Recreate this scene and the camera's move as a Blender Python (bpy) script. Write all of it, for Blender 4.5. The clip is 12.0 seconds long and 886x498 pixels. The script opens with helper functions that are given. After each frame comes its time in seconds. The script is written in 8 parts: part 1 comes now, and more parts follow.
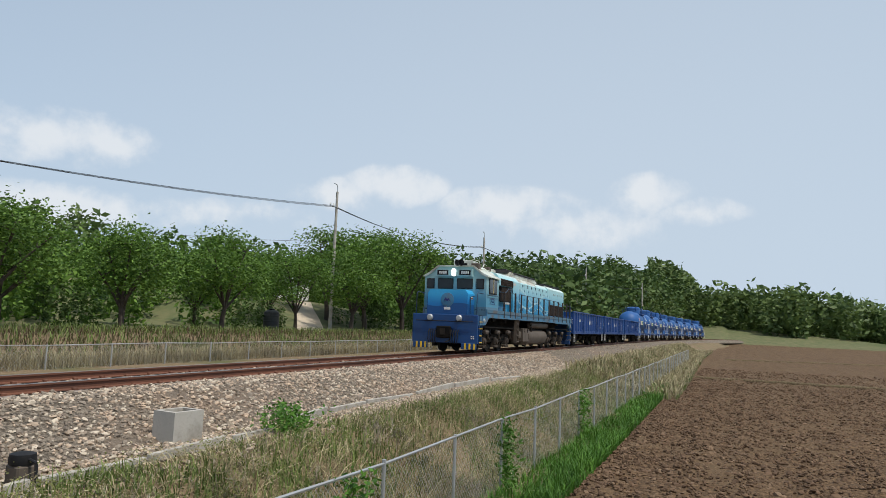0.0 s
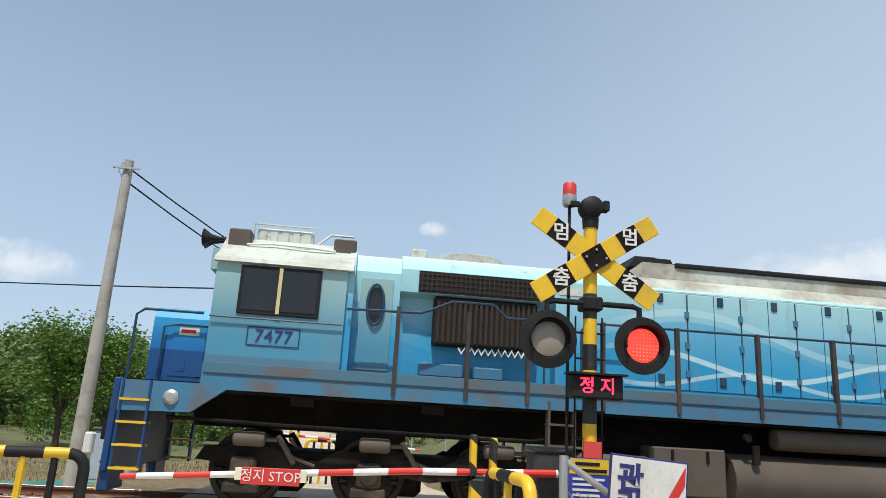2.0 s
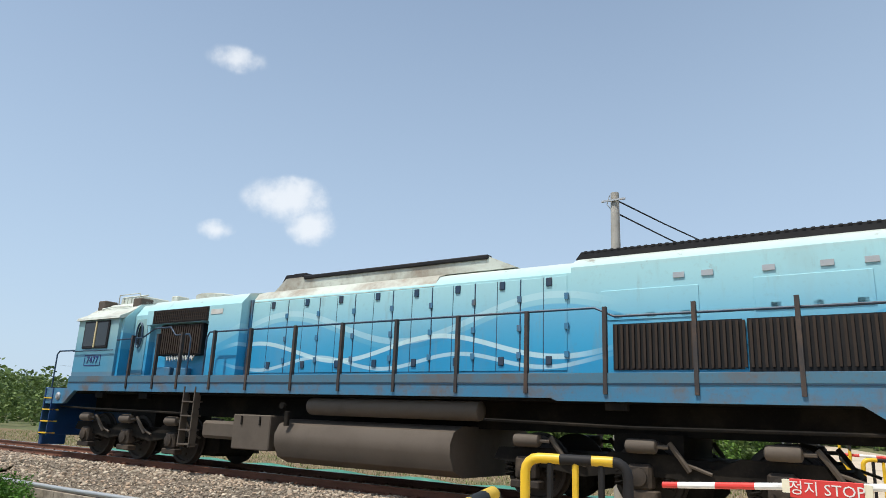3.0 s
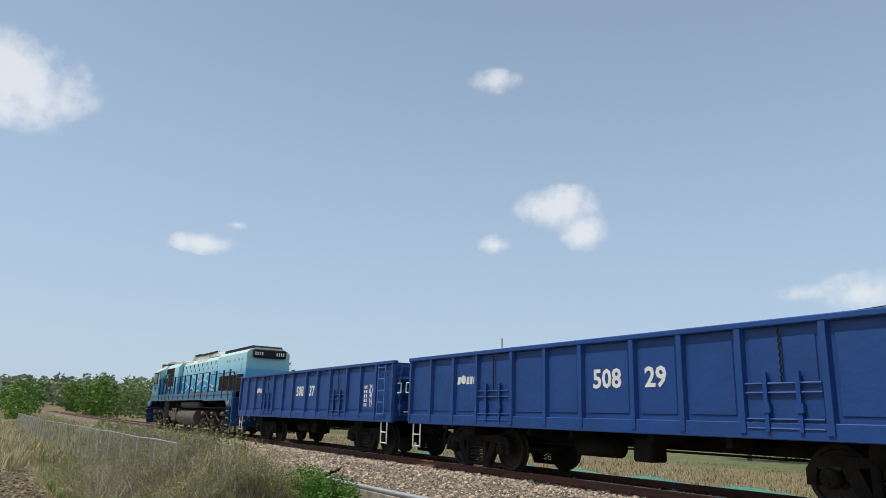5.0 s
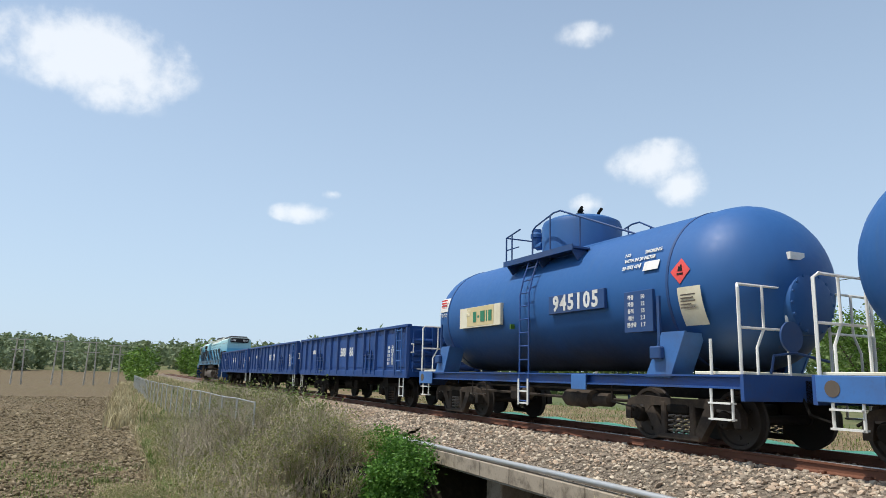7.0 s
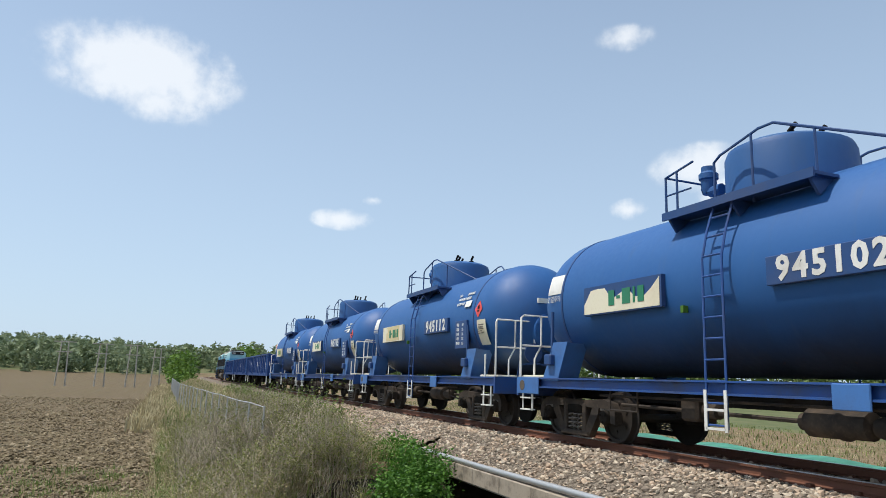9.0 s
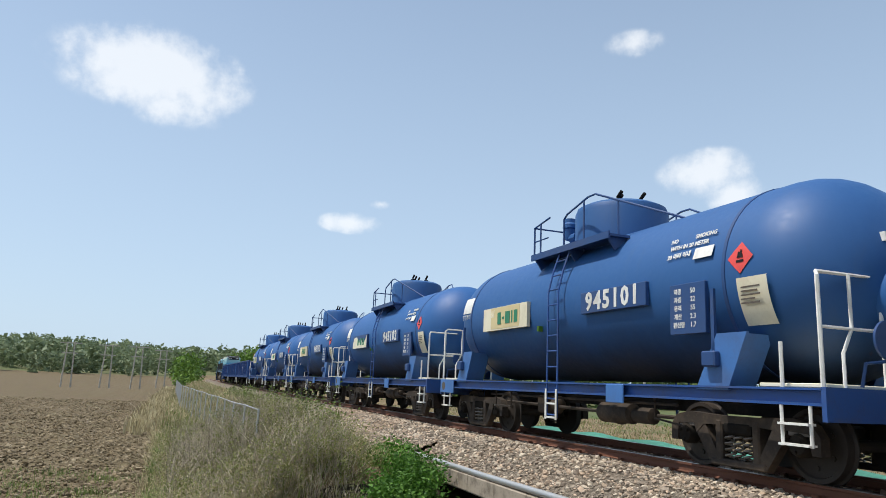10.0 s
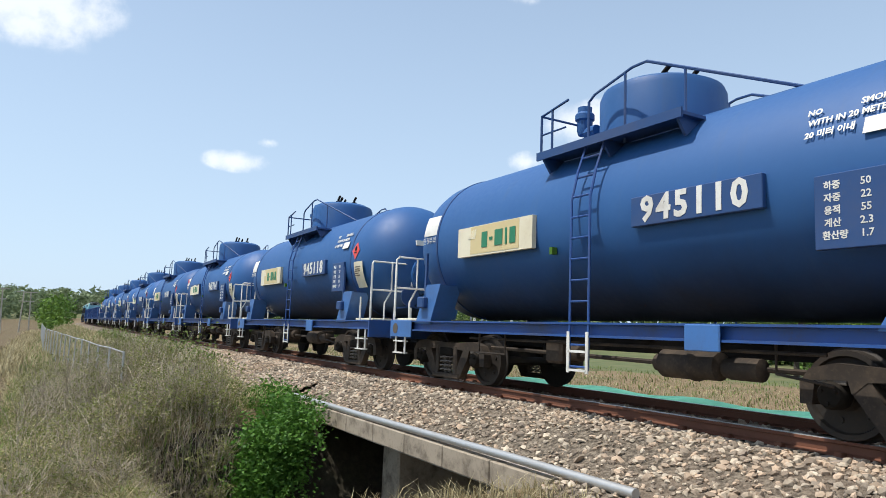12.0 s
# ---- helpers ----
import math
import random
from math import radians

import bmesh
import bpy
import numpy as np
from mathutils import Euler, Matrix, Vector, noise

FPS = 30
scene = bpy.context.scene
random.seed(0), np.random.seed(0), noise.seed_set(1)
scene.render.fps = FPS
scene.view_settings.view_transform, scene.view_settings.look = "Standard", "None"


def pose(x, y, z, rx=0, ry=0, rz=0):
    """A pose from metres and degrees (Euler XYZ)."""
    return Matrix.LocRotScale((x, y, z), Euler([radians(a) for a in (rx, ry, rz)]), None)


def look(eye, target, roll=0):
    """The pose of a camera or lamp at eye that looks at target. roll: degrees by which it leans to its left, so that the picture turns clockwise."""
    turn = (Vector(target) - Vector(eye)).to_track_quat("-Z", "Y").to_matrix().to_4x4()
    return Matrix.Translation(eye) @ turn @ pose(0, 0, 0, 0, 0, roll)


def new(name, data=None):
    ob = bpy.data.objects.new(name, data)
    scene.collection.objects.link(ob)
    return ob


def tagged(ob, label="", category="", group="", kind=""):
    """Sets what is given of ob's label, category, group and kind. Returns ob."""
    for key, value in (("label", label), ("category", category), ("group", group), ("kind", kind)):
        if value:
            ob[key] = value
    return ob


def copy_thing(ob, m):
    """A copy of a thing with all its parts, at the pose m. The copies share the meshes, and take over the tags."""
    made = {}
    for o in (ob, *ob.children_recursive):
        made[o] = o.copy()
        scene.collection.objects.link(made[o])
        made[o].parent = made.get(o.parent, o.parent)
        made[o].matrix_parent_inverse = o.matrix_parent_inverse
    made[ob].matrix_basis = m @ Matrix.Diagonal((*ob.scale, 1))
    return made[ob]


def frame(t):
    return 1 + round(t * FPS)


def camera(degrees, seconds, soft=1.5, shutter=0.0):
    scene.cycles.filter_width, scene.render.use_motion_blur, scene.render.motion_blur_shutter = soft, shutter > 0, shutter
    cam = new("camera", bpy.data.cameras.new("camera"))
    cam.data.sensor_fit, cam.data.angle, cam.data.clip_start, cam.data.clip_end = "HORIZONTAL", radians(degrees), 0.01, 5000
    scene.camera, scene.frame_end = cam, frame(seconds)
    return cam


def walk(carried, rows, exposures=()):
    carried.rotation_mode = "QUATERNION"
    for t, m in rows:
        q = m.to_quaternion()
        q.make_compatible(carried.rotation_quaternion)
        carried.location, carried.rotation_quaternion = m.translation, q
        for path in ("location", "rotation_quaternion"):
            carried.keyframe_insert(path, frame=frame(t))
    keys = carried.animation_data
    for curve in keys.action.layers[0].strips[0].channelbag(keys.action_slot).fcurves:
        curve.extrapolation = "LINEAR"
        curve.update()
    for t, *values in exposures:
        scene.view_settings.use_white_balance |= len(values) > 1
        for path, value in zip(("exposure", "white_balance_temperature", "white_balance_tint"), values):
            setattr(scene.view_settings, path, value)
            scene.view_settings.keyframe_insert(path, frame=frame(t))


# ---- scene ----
# ---- camera ----
cam = camera(65.33, 12.0, soft=0.8)
walk(cam, (
    (0, pose(7.761, -10.886, 1.169, 96.251, -2.227, -66.972)),
    (0.5, pose(7.455, -11.000, 1.192, 97.621, -2.519, -59.801)),
    (1, pose(7.155, -11.111, 1.212, 98.744, -2.626, -47.903)),
    (1.2, pose(7.102, -11.151, 1.252, 98.626, -3.200, -40.967)),
    (1.5, pose(6.924, -11.038, 1.261, 99.735, -3.399, -29.288)),
    (2, pose(6.704, -11.145, 1.227, 104.428, -3.295, -6.980)),
    (2.5, pose(6.659, -11.110, 1.174, 104.378, -2.681, 15.089)),
    (3, pose(6.671, -10.982, 1.107, 104.198, -2.334, 33.864)),
    (3.2, pose(6.609, -10.954, 1.084, 104.132, -2.138, 39.245)),
    (4.8, pose(5.625, -10.338, 1.012, 103.972, -2.456, 56.974)),
    (5, pose(5.519, -10.203, 1.012, 103.804, -1.766, 57.205)),
    (5.5, pose(5.202, -9.949, 0.956, 103.898, -1.446, 57.554)),
    (6, pose(4.831, -9.703, 0.959, 100.597, -2.378, 60.361)),
    (6.5, pose(4.504, -9.381, 0.950, 100.568, -2.035, 63.003)),
    (7, pose(4.418, -9.147, 0.934, 100.511, -1.511, 64.989)),
    (7.5, pose(4.209, -8.955, 0.926, 100.656, -1.758, 65.526)),
    (9.5, pose(3.090, -7.963, 0.922, 101.030, -2.250, 68.760)),
    (10, pose(3.025, -7.827, 0.912, 101.220, -2.560, 68.760)),
    (10.5, pose(2.980, -7.639, 0.900, 99.000, -1.950, 68.830)),
    (11, pose(2.876, -7.632, 0.893, 96.889, -1.600, 66.990)),
    (11.5, pose(2.774, -7.606, 0.890, 96.950, -1.800, 63.000)),
    (12, pose(2.637, -7.493, 0.872, 96.890, -2.200, 59.700)),
), exposures=((0, -0.2), (1.5, -0.1), (3, 0.05), (5.5, -0.18), (7, 0.10), (9.5, 0.08), (10.5, 0.12), (12, 0.25)))


# ---- the railway line: x along it, y away from the camera, z = 0 on the rail heads ----
def line_y(x):
    """Sideways offset of the track's centre line."""
    return (0.43e-3 * x * x - 2.36e-6 * x ** 3) if x > 0 else 0.075e-3 * x * x


def line_yaw(x):
    return math.degrees(math.atan((line_y(x + 0.5) - line_y(x - 0.5))))


def head_x(t):
    """Where the locomotive's front end is at t seconds."""
    return 34.958 - 15.619 * t - 0.0344 * t * t


# ---- light ----
SUN_AZ, SUN_EL = radians(198), radians(64)   # azimuth from +y, turning towards +x
world = bpy.data.worlds.new("sky")
scene.world = world
world.use_nodes = True
wn, wl = world.node_tree.nodes, world.node_tree.links
wn.clear()


def wmath(op, a, b=None, c=None):
    n = wn.new("ShaderNodeMath")
    n.operation = op
    for i, v in enumerate((a, b, c)):
        if v is None:
            continue
        if isinstance(v, (int, float)):
            n.inputs[i].default_value = v
        else:
            wl.new(v, n.inputs[i])
    return n.outputs[0]


sky = wn.new("ShaderNodeTexSky")
sky.sky_type, sky.sun_disc = "NISHITA", False
sky.sun_elevation, sky.sun_rotation = SUN_EL, SUN_AZ
sky.air_density, sky.dust_density, sky.ozone_density = 1.0, 1.0, 1.6
coord = wn.new("ShaderNodeTexCoord")
warp = wn.new("ShaderNodeTexNoise")
warp.inputs["Scale"].default_value, warp.inputs["Detail"].default_value = 9.0, 7.0
wl.new(coord.outputs["Generated"], warp.inputs["Vector"])
fine = wn.new("ShaderNodeTexNoise")
fine.inputs["Scale"].default_value, fine.inputs["Detail"].default_value, fine.inputs["Roughness"].default_value = 26.0, 8.0, 0.6
wl.new(coord.outputs["Generated"], fine.inputs["Vector"])
# fair-weather clouds: heading (degrees left of +y), height, half width, half height, density
CLOUDS = (
    (93.6, 22.6, 7.0, 3.2, 0.9), (92.6, 20.4, 4.2, 1.8, 0.6), (77.1, 12.9, 2.7, 0.9, 0.9), (74.7, 14.6, 1.2, 0.5, 0.6), (47.5, 17.2, 3.6,
    1.9, 1), (45.5, 15.5, 2.4, 1.8, 0.9), (53.2, 14.2, 1.5, 0.9, 0.85), (53.3, 27.5, 2.4, 1.1, 0.55), (-36.4, 12.4, 7, 2.2, 0.9),
    (-40.1, 12.6, 3, 2, 1), (-62.5, 11.2, 4.2, 1.8, 1), (-57.9, 10.3, 5, 1.5, 0.7), (-72.1, 9.7, 6, 2, 0.85), (-83.5, 10.9, 3.2, 1.8,
    0.95), (-86.9, 9.5, 4, 1.2, 0.8), (-76.8, 8.4, 9, 2.4, 0.7), (-37.9, 7.7, 9, 1.5, 0.85), (-49.9, 8.3, 7, 1.4, 0.75), (2.5, 9.4,
    5.5, 2.2, 0.9), (-6.8, 9.1, 5, 1.8, 0.75), (-5.4, 15.9, 1.4, 0.7, 0.7), (25.4, 9.7, 3.5, 1.6, 0.7), (29.3, 9.8, 2.5, 0.8, 0.5),)
cloud = None
for az, el, w, h, d in CLOUDS:
    a, e = radians(az), radians(el)
    f = Vector((-math.sin(a) * math.cos(e), math.cos(a) * math.cos(e), math.sin(e)))
    r = Vector((math.cos(a), math.sin(a), 0))
    u = r.cross(f)
    dots = []
    for axis, size in ((r, math.sin(radians(w))), (u, math.sin(radians(h)))):
        n = wn.new("ShaderNodeVectorMath")
        n.operation = "DOT_PRODUCT"
        wl.new(coord.outputs["Generated"], n.inputs[0])
        n.inputs[1].default_value = axis
        shift = -f.dot(axis)
        dots.append(wmath("POWER", wmath("ABSOLUTE", wmath("MULTIPLY", wmath("ADD", n.outputs["Value"], shift), 1 / size)), 2.0))
    n = wn.new("ShaderNodeVectorMath")
    n.operation = "DOT_PRODUCT"
    wl.new(coord.outputs["Generated"], n.inputs[0])
    n.inputs[1].default_value = f
    front = wmath("GREATER_THAN", n.outputs["Value"], 0.6)
    one = wmath("MULTIPLY", wmath("SUBTRACT", 1.25, wmath("SQRT", wmath("ADD", dots[0], dots[1]))), front)
    one = wmath("MULTIPLY", wmath("MAXIMUM", one, 0.0), d)
    cloud = one if cloud is None else wmath("MAXIMUM", cloud, one)
rough = wmath("ADD", wmath("MULTIPLY", wmath("SUBTRACT", warp.outputs["Fac"], 0.5), 3.6), wmath("MULTIPLY", wmath("SUBTRACT", fine.outputs["Fac"], 0.5), 2.2))
gate = wmath("MULTIPLY", wmath("MINIMUM", wmath("MULTIPLY", cloud, 4.0), 1.0), 1.0)
mask = wmath("MULTIPLY", wmath("ADD", cloud, wmath("MULTIPLY", rough, 0.66)), gate)
ramp = wn.new("ShaderNodeMapRange")
ramp.interpolation_type = "SMOOTHSTEP"
ramp.inputs["From Min"].default_value, ramp.inputs["From Max"].default_value = 0.07, 1.0
wl.new(mask, ramp.inputs["Value"])
# haze: the sky pales towards the horizon
sep = wn.new("ShaderNodeSeparateXYZ")
wl.new(coord.outputs["Generated"], sep.inputs[0])
haze = wn.new("ShaderNodeMapRange")
haze.inputs["From Min"].default_value, haze.inputs["From Max"].default_value = 0.75, -0.02
haze.inputs["To Min"].default_value, haze.inputs["To Max"].default_value = 0.20, 0.86
wl.new(sep.outputs["Z"], haze.inputs["Value"])
pale = wn.new("ShaderNodeMix")
pale.data_type = "RGBA"
pale.inputs["B"].default_value = (4.36, 5.62, 7.04, 1)
glare = wn.new("ShaderNodeMapRange")   # paler towards the sun's side
glare.inputs["From Min"].default_value, glare.inputs["From Max"].default_value = -0.3, 1.0
glare.inputs["To Min"].default_value, glare.inputs["To Max"].default_value = 0.0, 0.20
wl.new(sep.outputs["X"], glare.inputs["Value"])
wl.new(wmath("MINIMUM", wmath("ADD", haze.outputs[0], glare.outputs[0]), 1.0), pale.inputs["Factor"])
wl.new(sky.outputs[0], pale.inputs["A"])
mixc = wn.new("ShaderNodeMix")
mixc.data_type = "RGBA"
mixc.inputs["B"].default_value = (7.7, 7.9, 8.1, 1)
wl.new(wmath("MULTIPLY", ramp.outputs[0], 0.72), mixc.inputs["Factor"])
warm = wn.new("ShaderNodeMix")
warm.data_type = "RGBA"
warm.inputs["B"].default_value = (5.5, 6.25, 7.1, 1)
side = wn.new("ShaderNodeMapRange")
side.inputs["From Min"].default_value, side.inputs["From Max"].default_value = 0.1, 1.0
side.inputs["To Min"].default_value, side.inputs["To Max"].default_value = 0.0, 0.60
wl.new(sep.outputs["X"], side.inputs["Value"])
wl.new(side.outputs[0], warm.inputs["Factor"])
wl.new(pale.outputs["Result"], warm.inputs["A"])
wl.new(warm.outputs["Result"], mixc.inputs["A"])
bg = wn.new("ShaderNodeBackground")
bg.inputs["Strength"].default_value = 0.125
wl.new(mixc.outputs["Result"], bg.inputs["Color"])
wout = wn.new("ShaderNodeOutputWorld")
wl.new(bg.outputs[0], wout.inputs["Surface"])

sun_data = bpy.data.lights.new("sun", "SUN")
sun_data.energy, sun_data.angle, sun_data.color = 4.0, radians(0.55), (1.0, 0.95, 0.86)
sun = new("sun", sun_data)
sun_dir = Vector((math.sin(SUN_AZ) * math.cos(SUN_EL), math.cos(SUN_AZ) * math.cos(SUN_EL), math.sin(SUN_EL)))
sun.matrix_world = look(sun_dir * 200, (0, 0, 0))
scene.view_settings.exposure = 0.0


# ---- materials ----
class Nodes:
    """A small wrapper to wire up a material."""
    def __init__(self, name):
        self.mat = bpy.data.materials.new(name)
        self.mat.use_nodes = True
        self.n, self.l = self.mat.node_tree.nodes, self.mat.node_tree.links
        self.bsdf = self.n["Principled BSDF"]
        self.tc = self.n.new("ShaderNodeTexCoord")

    def put(self, sock, v):
        if isinstance(v, (int, float)):
            sock.default_value = v
        elif isinstance(v, (tuple, list)):
            sock.default_value = (*v, 1) if len(v) == 3 and len(sock.default_value) == 4 else v
        else:
            self.l.new(v, sock)

    def math(self, op, a, b=None, c=None):
        m = self.n.new("ShaderNodeMath")
        m.operation = op
        for i, v in enumerate((a, b, c)):
            if v is not None:
                self.put(m.inputs[i], v)
        return m.outputs[0]

    def noise(self, scale, detail=4, rough=0.55, stretch=None, space="Object"):
        t = self.n.new("ShaderNodeTexNoise")
        t.inputs["Scale"].default_value, t.inputs["Detail"].default_value, t.inputs["Roughness"].default_value = scale, detail, rough
        v = self.tc.outputs[space]
        if stretch:
            m = self.n.new("ShaderNodeMapping")
            m.inputs["Scale"].default_value = stretch
            self.l.new(v, m.inputs["Vector"])
            v = m.outputs[0]
        self.l.new(v, t.inputs["Vector"])
        return t.outputs["Fac"]

    def range(self, v, a, b, c=0.0, d=1.0, smooth=True):
        m = self.n.new("ShaderNodeMapRange")
        m.interpolation_type = "SMOOTHSTEP" if smooth else "LINEAR"
        self.put(m.inputs["Value"], v)
        for k, x in (("From Min", a), ("From Max", b), ("To Min", c), ("To Max", d)):
            self.put(m.inputs[k], x)
        return m.outputs[0]

    def mix(self, f, a, b):
        m = self.n.new("ShaderNodeMix")
        m.data_type = "RGBA"
        self.put(m.inputs["Factor"], f)
        self.put(m.inputs["A"], a)
        self.put(m.inputs["B"], b)
        return m.outputs["Result"]

    def xyz(self):
        s = self.n.new("ShaderNodeSeparateXYZ")
        self.l.new(self.tc.outputs["Object"], s.inputs[0])
        return s.outputs

    def rand(self):
        return self.n.new("ShaderNodeObjectInfo").outputs["Random"]

    def island(self):
        return self.n.new("ShaderNodeNewGeometry").outputs["Random Per Island"]

    def bump(self, h, strength=0.3, dist=0.02):
        b = self.n.new("ShaderNodeBump")
        b.inputs["Strength"].default_value, b.inputs["Distance"].default_value = strength, dist
        self.l.new(h, b.inputs["Height"])
        self.l.new(b.outputs[0], self.bsdf.inputs["Normal"])

    def done(self, color, rough=0.6, metal=0.0, spec=None):
        self.put(self.bsdf.inputs["Base Color"], color)
        self.put(self.bsdf.inputs["Roughness"], rough)
        self.put(self.bsdf.inputs["Metallic"], metal)
        if spec is not None:
            self.put(self.bsdf.inputs["Specular IOR Level"], spec)
        return self.mat


def worn(name, color, rough=0.5, metal=0.0, dirt=(0.12, 0.10, 0.08), amount=0.35, big=1.3, small=22.0, relief=0.12, spec=0.5):
    """Paint, metal or concrete with dirt at two scales and a little relief."""
    k = Nodes(name)
    a, b = k.noise(big, 5, 0.6), k.noise(small, 4, 0.6)
    f = k.math("MULTIPLY", k.math("ADD", k.range(a, 0.42, 0.75), k.math("MULTIPLY", k.range(b, 0.5, 0.8), 0.5)), amount)
    k.bump(b, relief, 0.01)
    return k.done(k.mix(f, color, dirt), k.math("ADD", k.math("MULTIPLY", a, 0.25), rough - 0.1), metal, spec)


def speckled(name, colors, scale, rough=0.9, relief=0.5, dist=0.03, big=0.35):
    """Soil, gravel or plants: three colours mixed by coarse and fine noise."""
    k = Nodes(name)
    a, b = k.noise(big, 6, 0.6), k.noise(scale, 6, 0.65)
    c = k.mix(k.range(b, 0.35, 0.68), colors[0], colors[1])
    c = k.mix(k.range(a, 0.48, 0.72), c, colors[2])
    k.bump(b, relief, dist)
    return k.done(c, rough, 0.0, 0.25)


def leafy(name, dark, light, rough=0.6, through_light=0.25):
    k = Nodes(name)
    c = k.mix(k.island(), dark, light)
    c = k.mix(k.math("MULTIPLY", k.range(k.noise(0.5, 3), 0.4, 0.7), 0.5), c, tuple(v * 0.55 for v in dark))
    k.bsdf.inputs["Transmission Weight"].default_value = 0.0
    k.bsdf.inputs["Subsurface Weight"].default_value = 0.0
    m = k.done(c, rough, 0.0, 0.3)
    tr = k.n.new("ShaderNodeBsdfTranslucent")
    k.l.new(c, tr.inputs["Color"])
    mx = k.n.new("ShaderNodeMixShader")
    mx.inputs[0].default_value = through_light
    k.l.new(k.bsdf.outputs[0], mx.inputs[1])
    k.l.new(tr.outputs[0], mx.inputs[2])
    k.l.new(mx.outputs[0], k.n["Material Output"].inputs["Surface"])
    return m


def stones(name, colors):
    k = Nodes(name)
    i = k.island()
    c = k.mix(k.range(i, 0.0, 0.5), colors[0], colors[1])
    c = k.mix(k.range(i, 0.55, 1.0), c, colors[2])
    c = k.mix(k.math("MULTIPLY", k.range(k.noise(0.5, 4), 0.45, 0.7), 0.35), c, colors[3])
    b = k.noise(60, 4)
    k.bump(b, 0.3, 0.01)
    return k.done(c, 0.85, 0.0, 0.3)


def livery(name):
    """Locomotive side paint: deep blue below to pale cyan above, with pale waves."""
    k = Nodes(name)
    x, y, z = k.xyz()
    wave1 = k.math("MULTIPLY", k.math("SINE", k.math("MULTIPLY", x, 1.9)), 0.12)
    wave2 = k.math("MULTIPLY", k.math("SINE", k.math("ADD", k.math("MULTIPLY", x, 1.35), 1.1)), 0.20)
    wave3 = k.math("MULTIPLY", k.math("SINE", k.math("ADD", k.math("MULTIPLY", x, 1.05), 2.4)), 0.33)
    c = k.mix(k.range(z, 2.1, 3.65), (0.030, 0.34, 0.58), (0.40, 0.68, 0.71))
    c = k.mix(k.range(z, 3.5, 3.8), c, (0.62, 0.68, 0.62))
    deep = k.range(k.math("ADD", z, wave2), 2.38, 2.36)
    c = k.mix(k.math("MULTIPLY", deep, 0.75), c, (0.018, 0.25, 0.48))
    mid = k.range(k.math("ADD", z, wave3), 2.72, 2.70)
    c = k.mix(k.math("MULTIPLY", mid, 0.50), c, (0.025, 0.33, 0.60))
    in_x = k.math("MULTIPLY", k.range(x, 6.4, 7.6), k.range(x, 15.4, 14.2))
    for wave, level, wide, dens in ((wave1, 2.16, 0.028, 0.6), (wave2, 2.40, 0.036, 0.75), (wave3, 2.86, 0.05, 0.38)):
        d = k.math("ABSOLUTE", k.math("SUBTRACT", k.math("ADD", z, wave), level))
        c = k.mix(k.math("MULTIPLY", k.math("MULTIPLY", k.range(d, wide + 0.012, wide), in_x), dens), c, (0.62, 0.82, 0.84))
    a, b = k.noise(1.2, 5, 0.6, (1, 1, 0.35)), k.noise(14, 4)
    c = k.mix(k.math("MULTIPLY", k.range(a, 0.5, 0.8), 0.25), c, (0.30, 0.33, 0.30))
    c = k.mix(k.math("MULTIPLY", k.range(b, 0.55, 0.8), 0.12), c, (0.16, 0.14, 0.11))
    run = k.noise(4.2, 5, 0.62, (1, 1, 0.16))
    c = k.mix(k.math("MULTIPLY", k.range(run, 0.55, 0.76), 0.34), c, (0.24, 0.25, 0.22))
    rust = k.math("MULTIPLY", k.range(k.noise(2.6, 6, 0.7), 0.60, 0.74), k.range(z, 3.25, 3.62))
    c = k.mix(k.math("MULTIPLY", rust, 0.75), c, (0.22, 0.15, 0.10))
    k.bump(a, 0.10, 0.03)
    return k.done(c, k.math("ADD", k.math("MULTIPLY", b, 0.25), 0.26))


def cab_paint(name):
    k = Nodes(name)
    x, y, z = k.xyz()
    c = k.mix(k.range(z, 2.15, 3.3), (0.065, 0.27, 0.41), (0.30, 0.48, 0.48))
    c = k.mix(k.range(z, 2.02, 1.98), c, (0.085, 0.19, 0.27))
    a, b = k.noise(1.1, 5, 0.6, (1, 1, 0.4)), k.noise(16, 4)
    c = k.mix(k.math("MULTIPLY", k.range(a, 0.45, 0.8), 0.3), c, (0.22, 0.24, 0.22))
    k.bump(b, 0.06, 0.01)
    return k.done(c, k.math("ADD", k.math("MULTIPLY", b, 0.25), 0.28))


def nose_paint(name):
    k = Nodes(name)
    x, y, z = k.xyz()
    bend = k.math("ADD", z, k.math("MULTIPLY", k.math("SINE", k.math("MULTIPLY", y, 3.0)), 0.08))
    c = k.mix(k.range(bend, 2.0, 2.75), (0.010, 0.16, 0.44), (0.04, 0.40, 0.72))
    c = k.mix(k.range(bend, 2.05, 2.03), c, (0.008, 0.075, 0.24))
    b = k.noise(10, 4)
    c = k.mix(k.math("MULTIPLY", k.range(b, 0.55, 0.8), 0.2), c, (0.1, 0.12, 0.14))
    k.bump(b, 0.05, 0.01)
    return k.done(c, 0.3)


def roof_paint(name):
    k = Nodes(name)
    a, b = k.noise(0.8, 5, 0.65), k.noise(9, 5, 0.65)
    c = k.mix(k.range(a, 0.4, 0.7), (0.58, 0.62, 0.55), (0.30, 0.25, 0.19))
    c = k.mix(k.math("MULTIPLY", k.range(b, 0.5, 0.8), 0.5), c, (0.16, 0.13, 0.10))
    return k.done(c, 0.55)


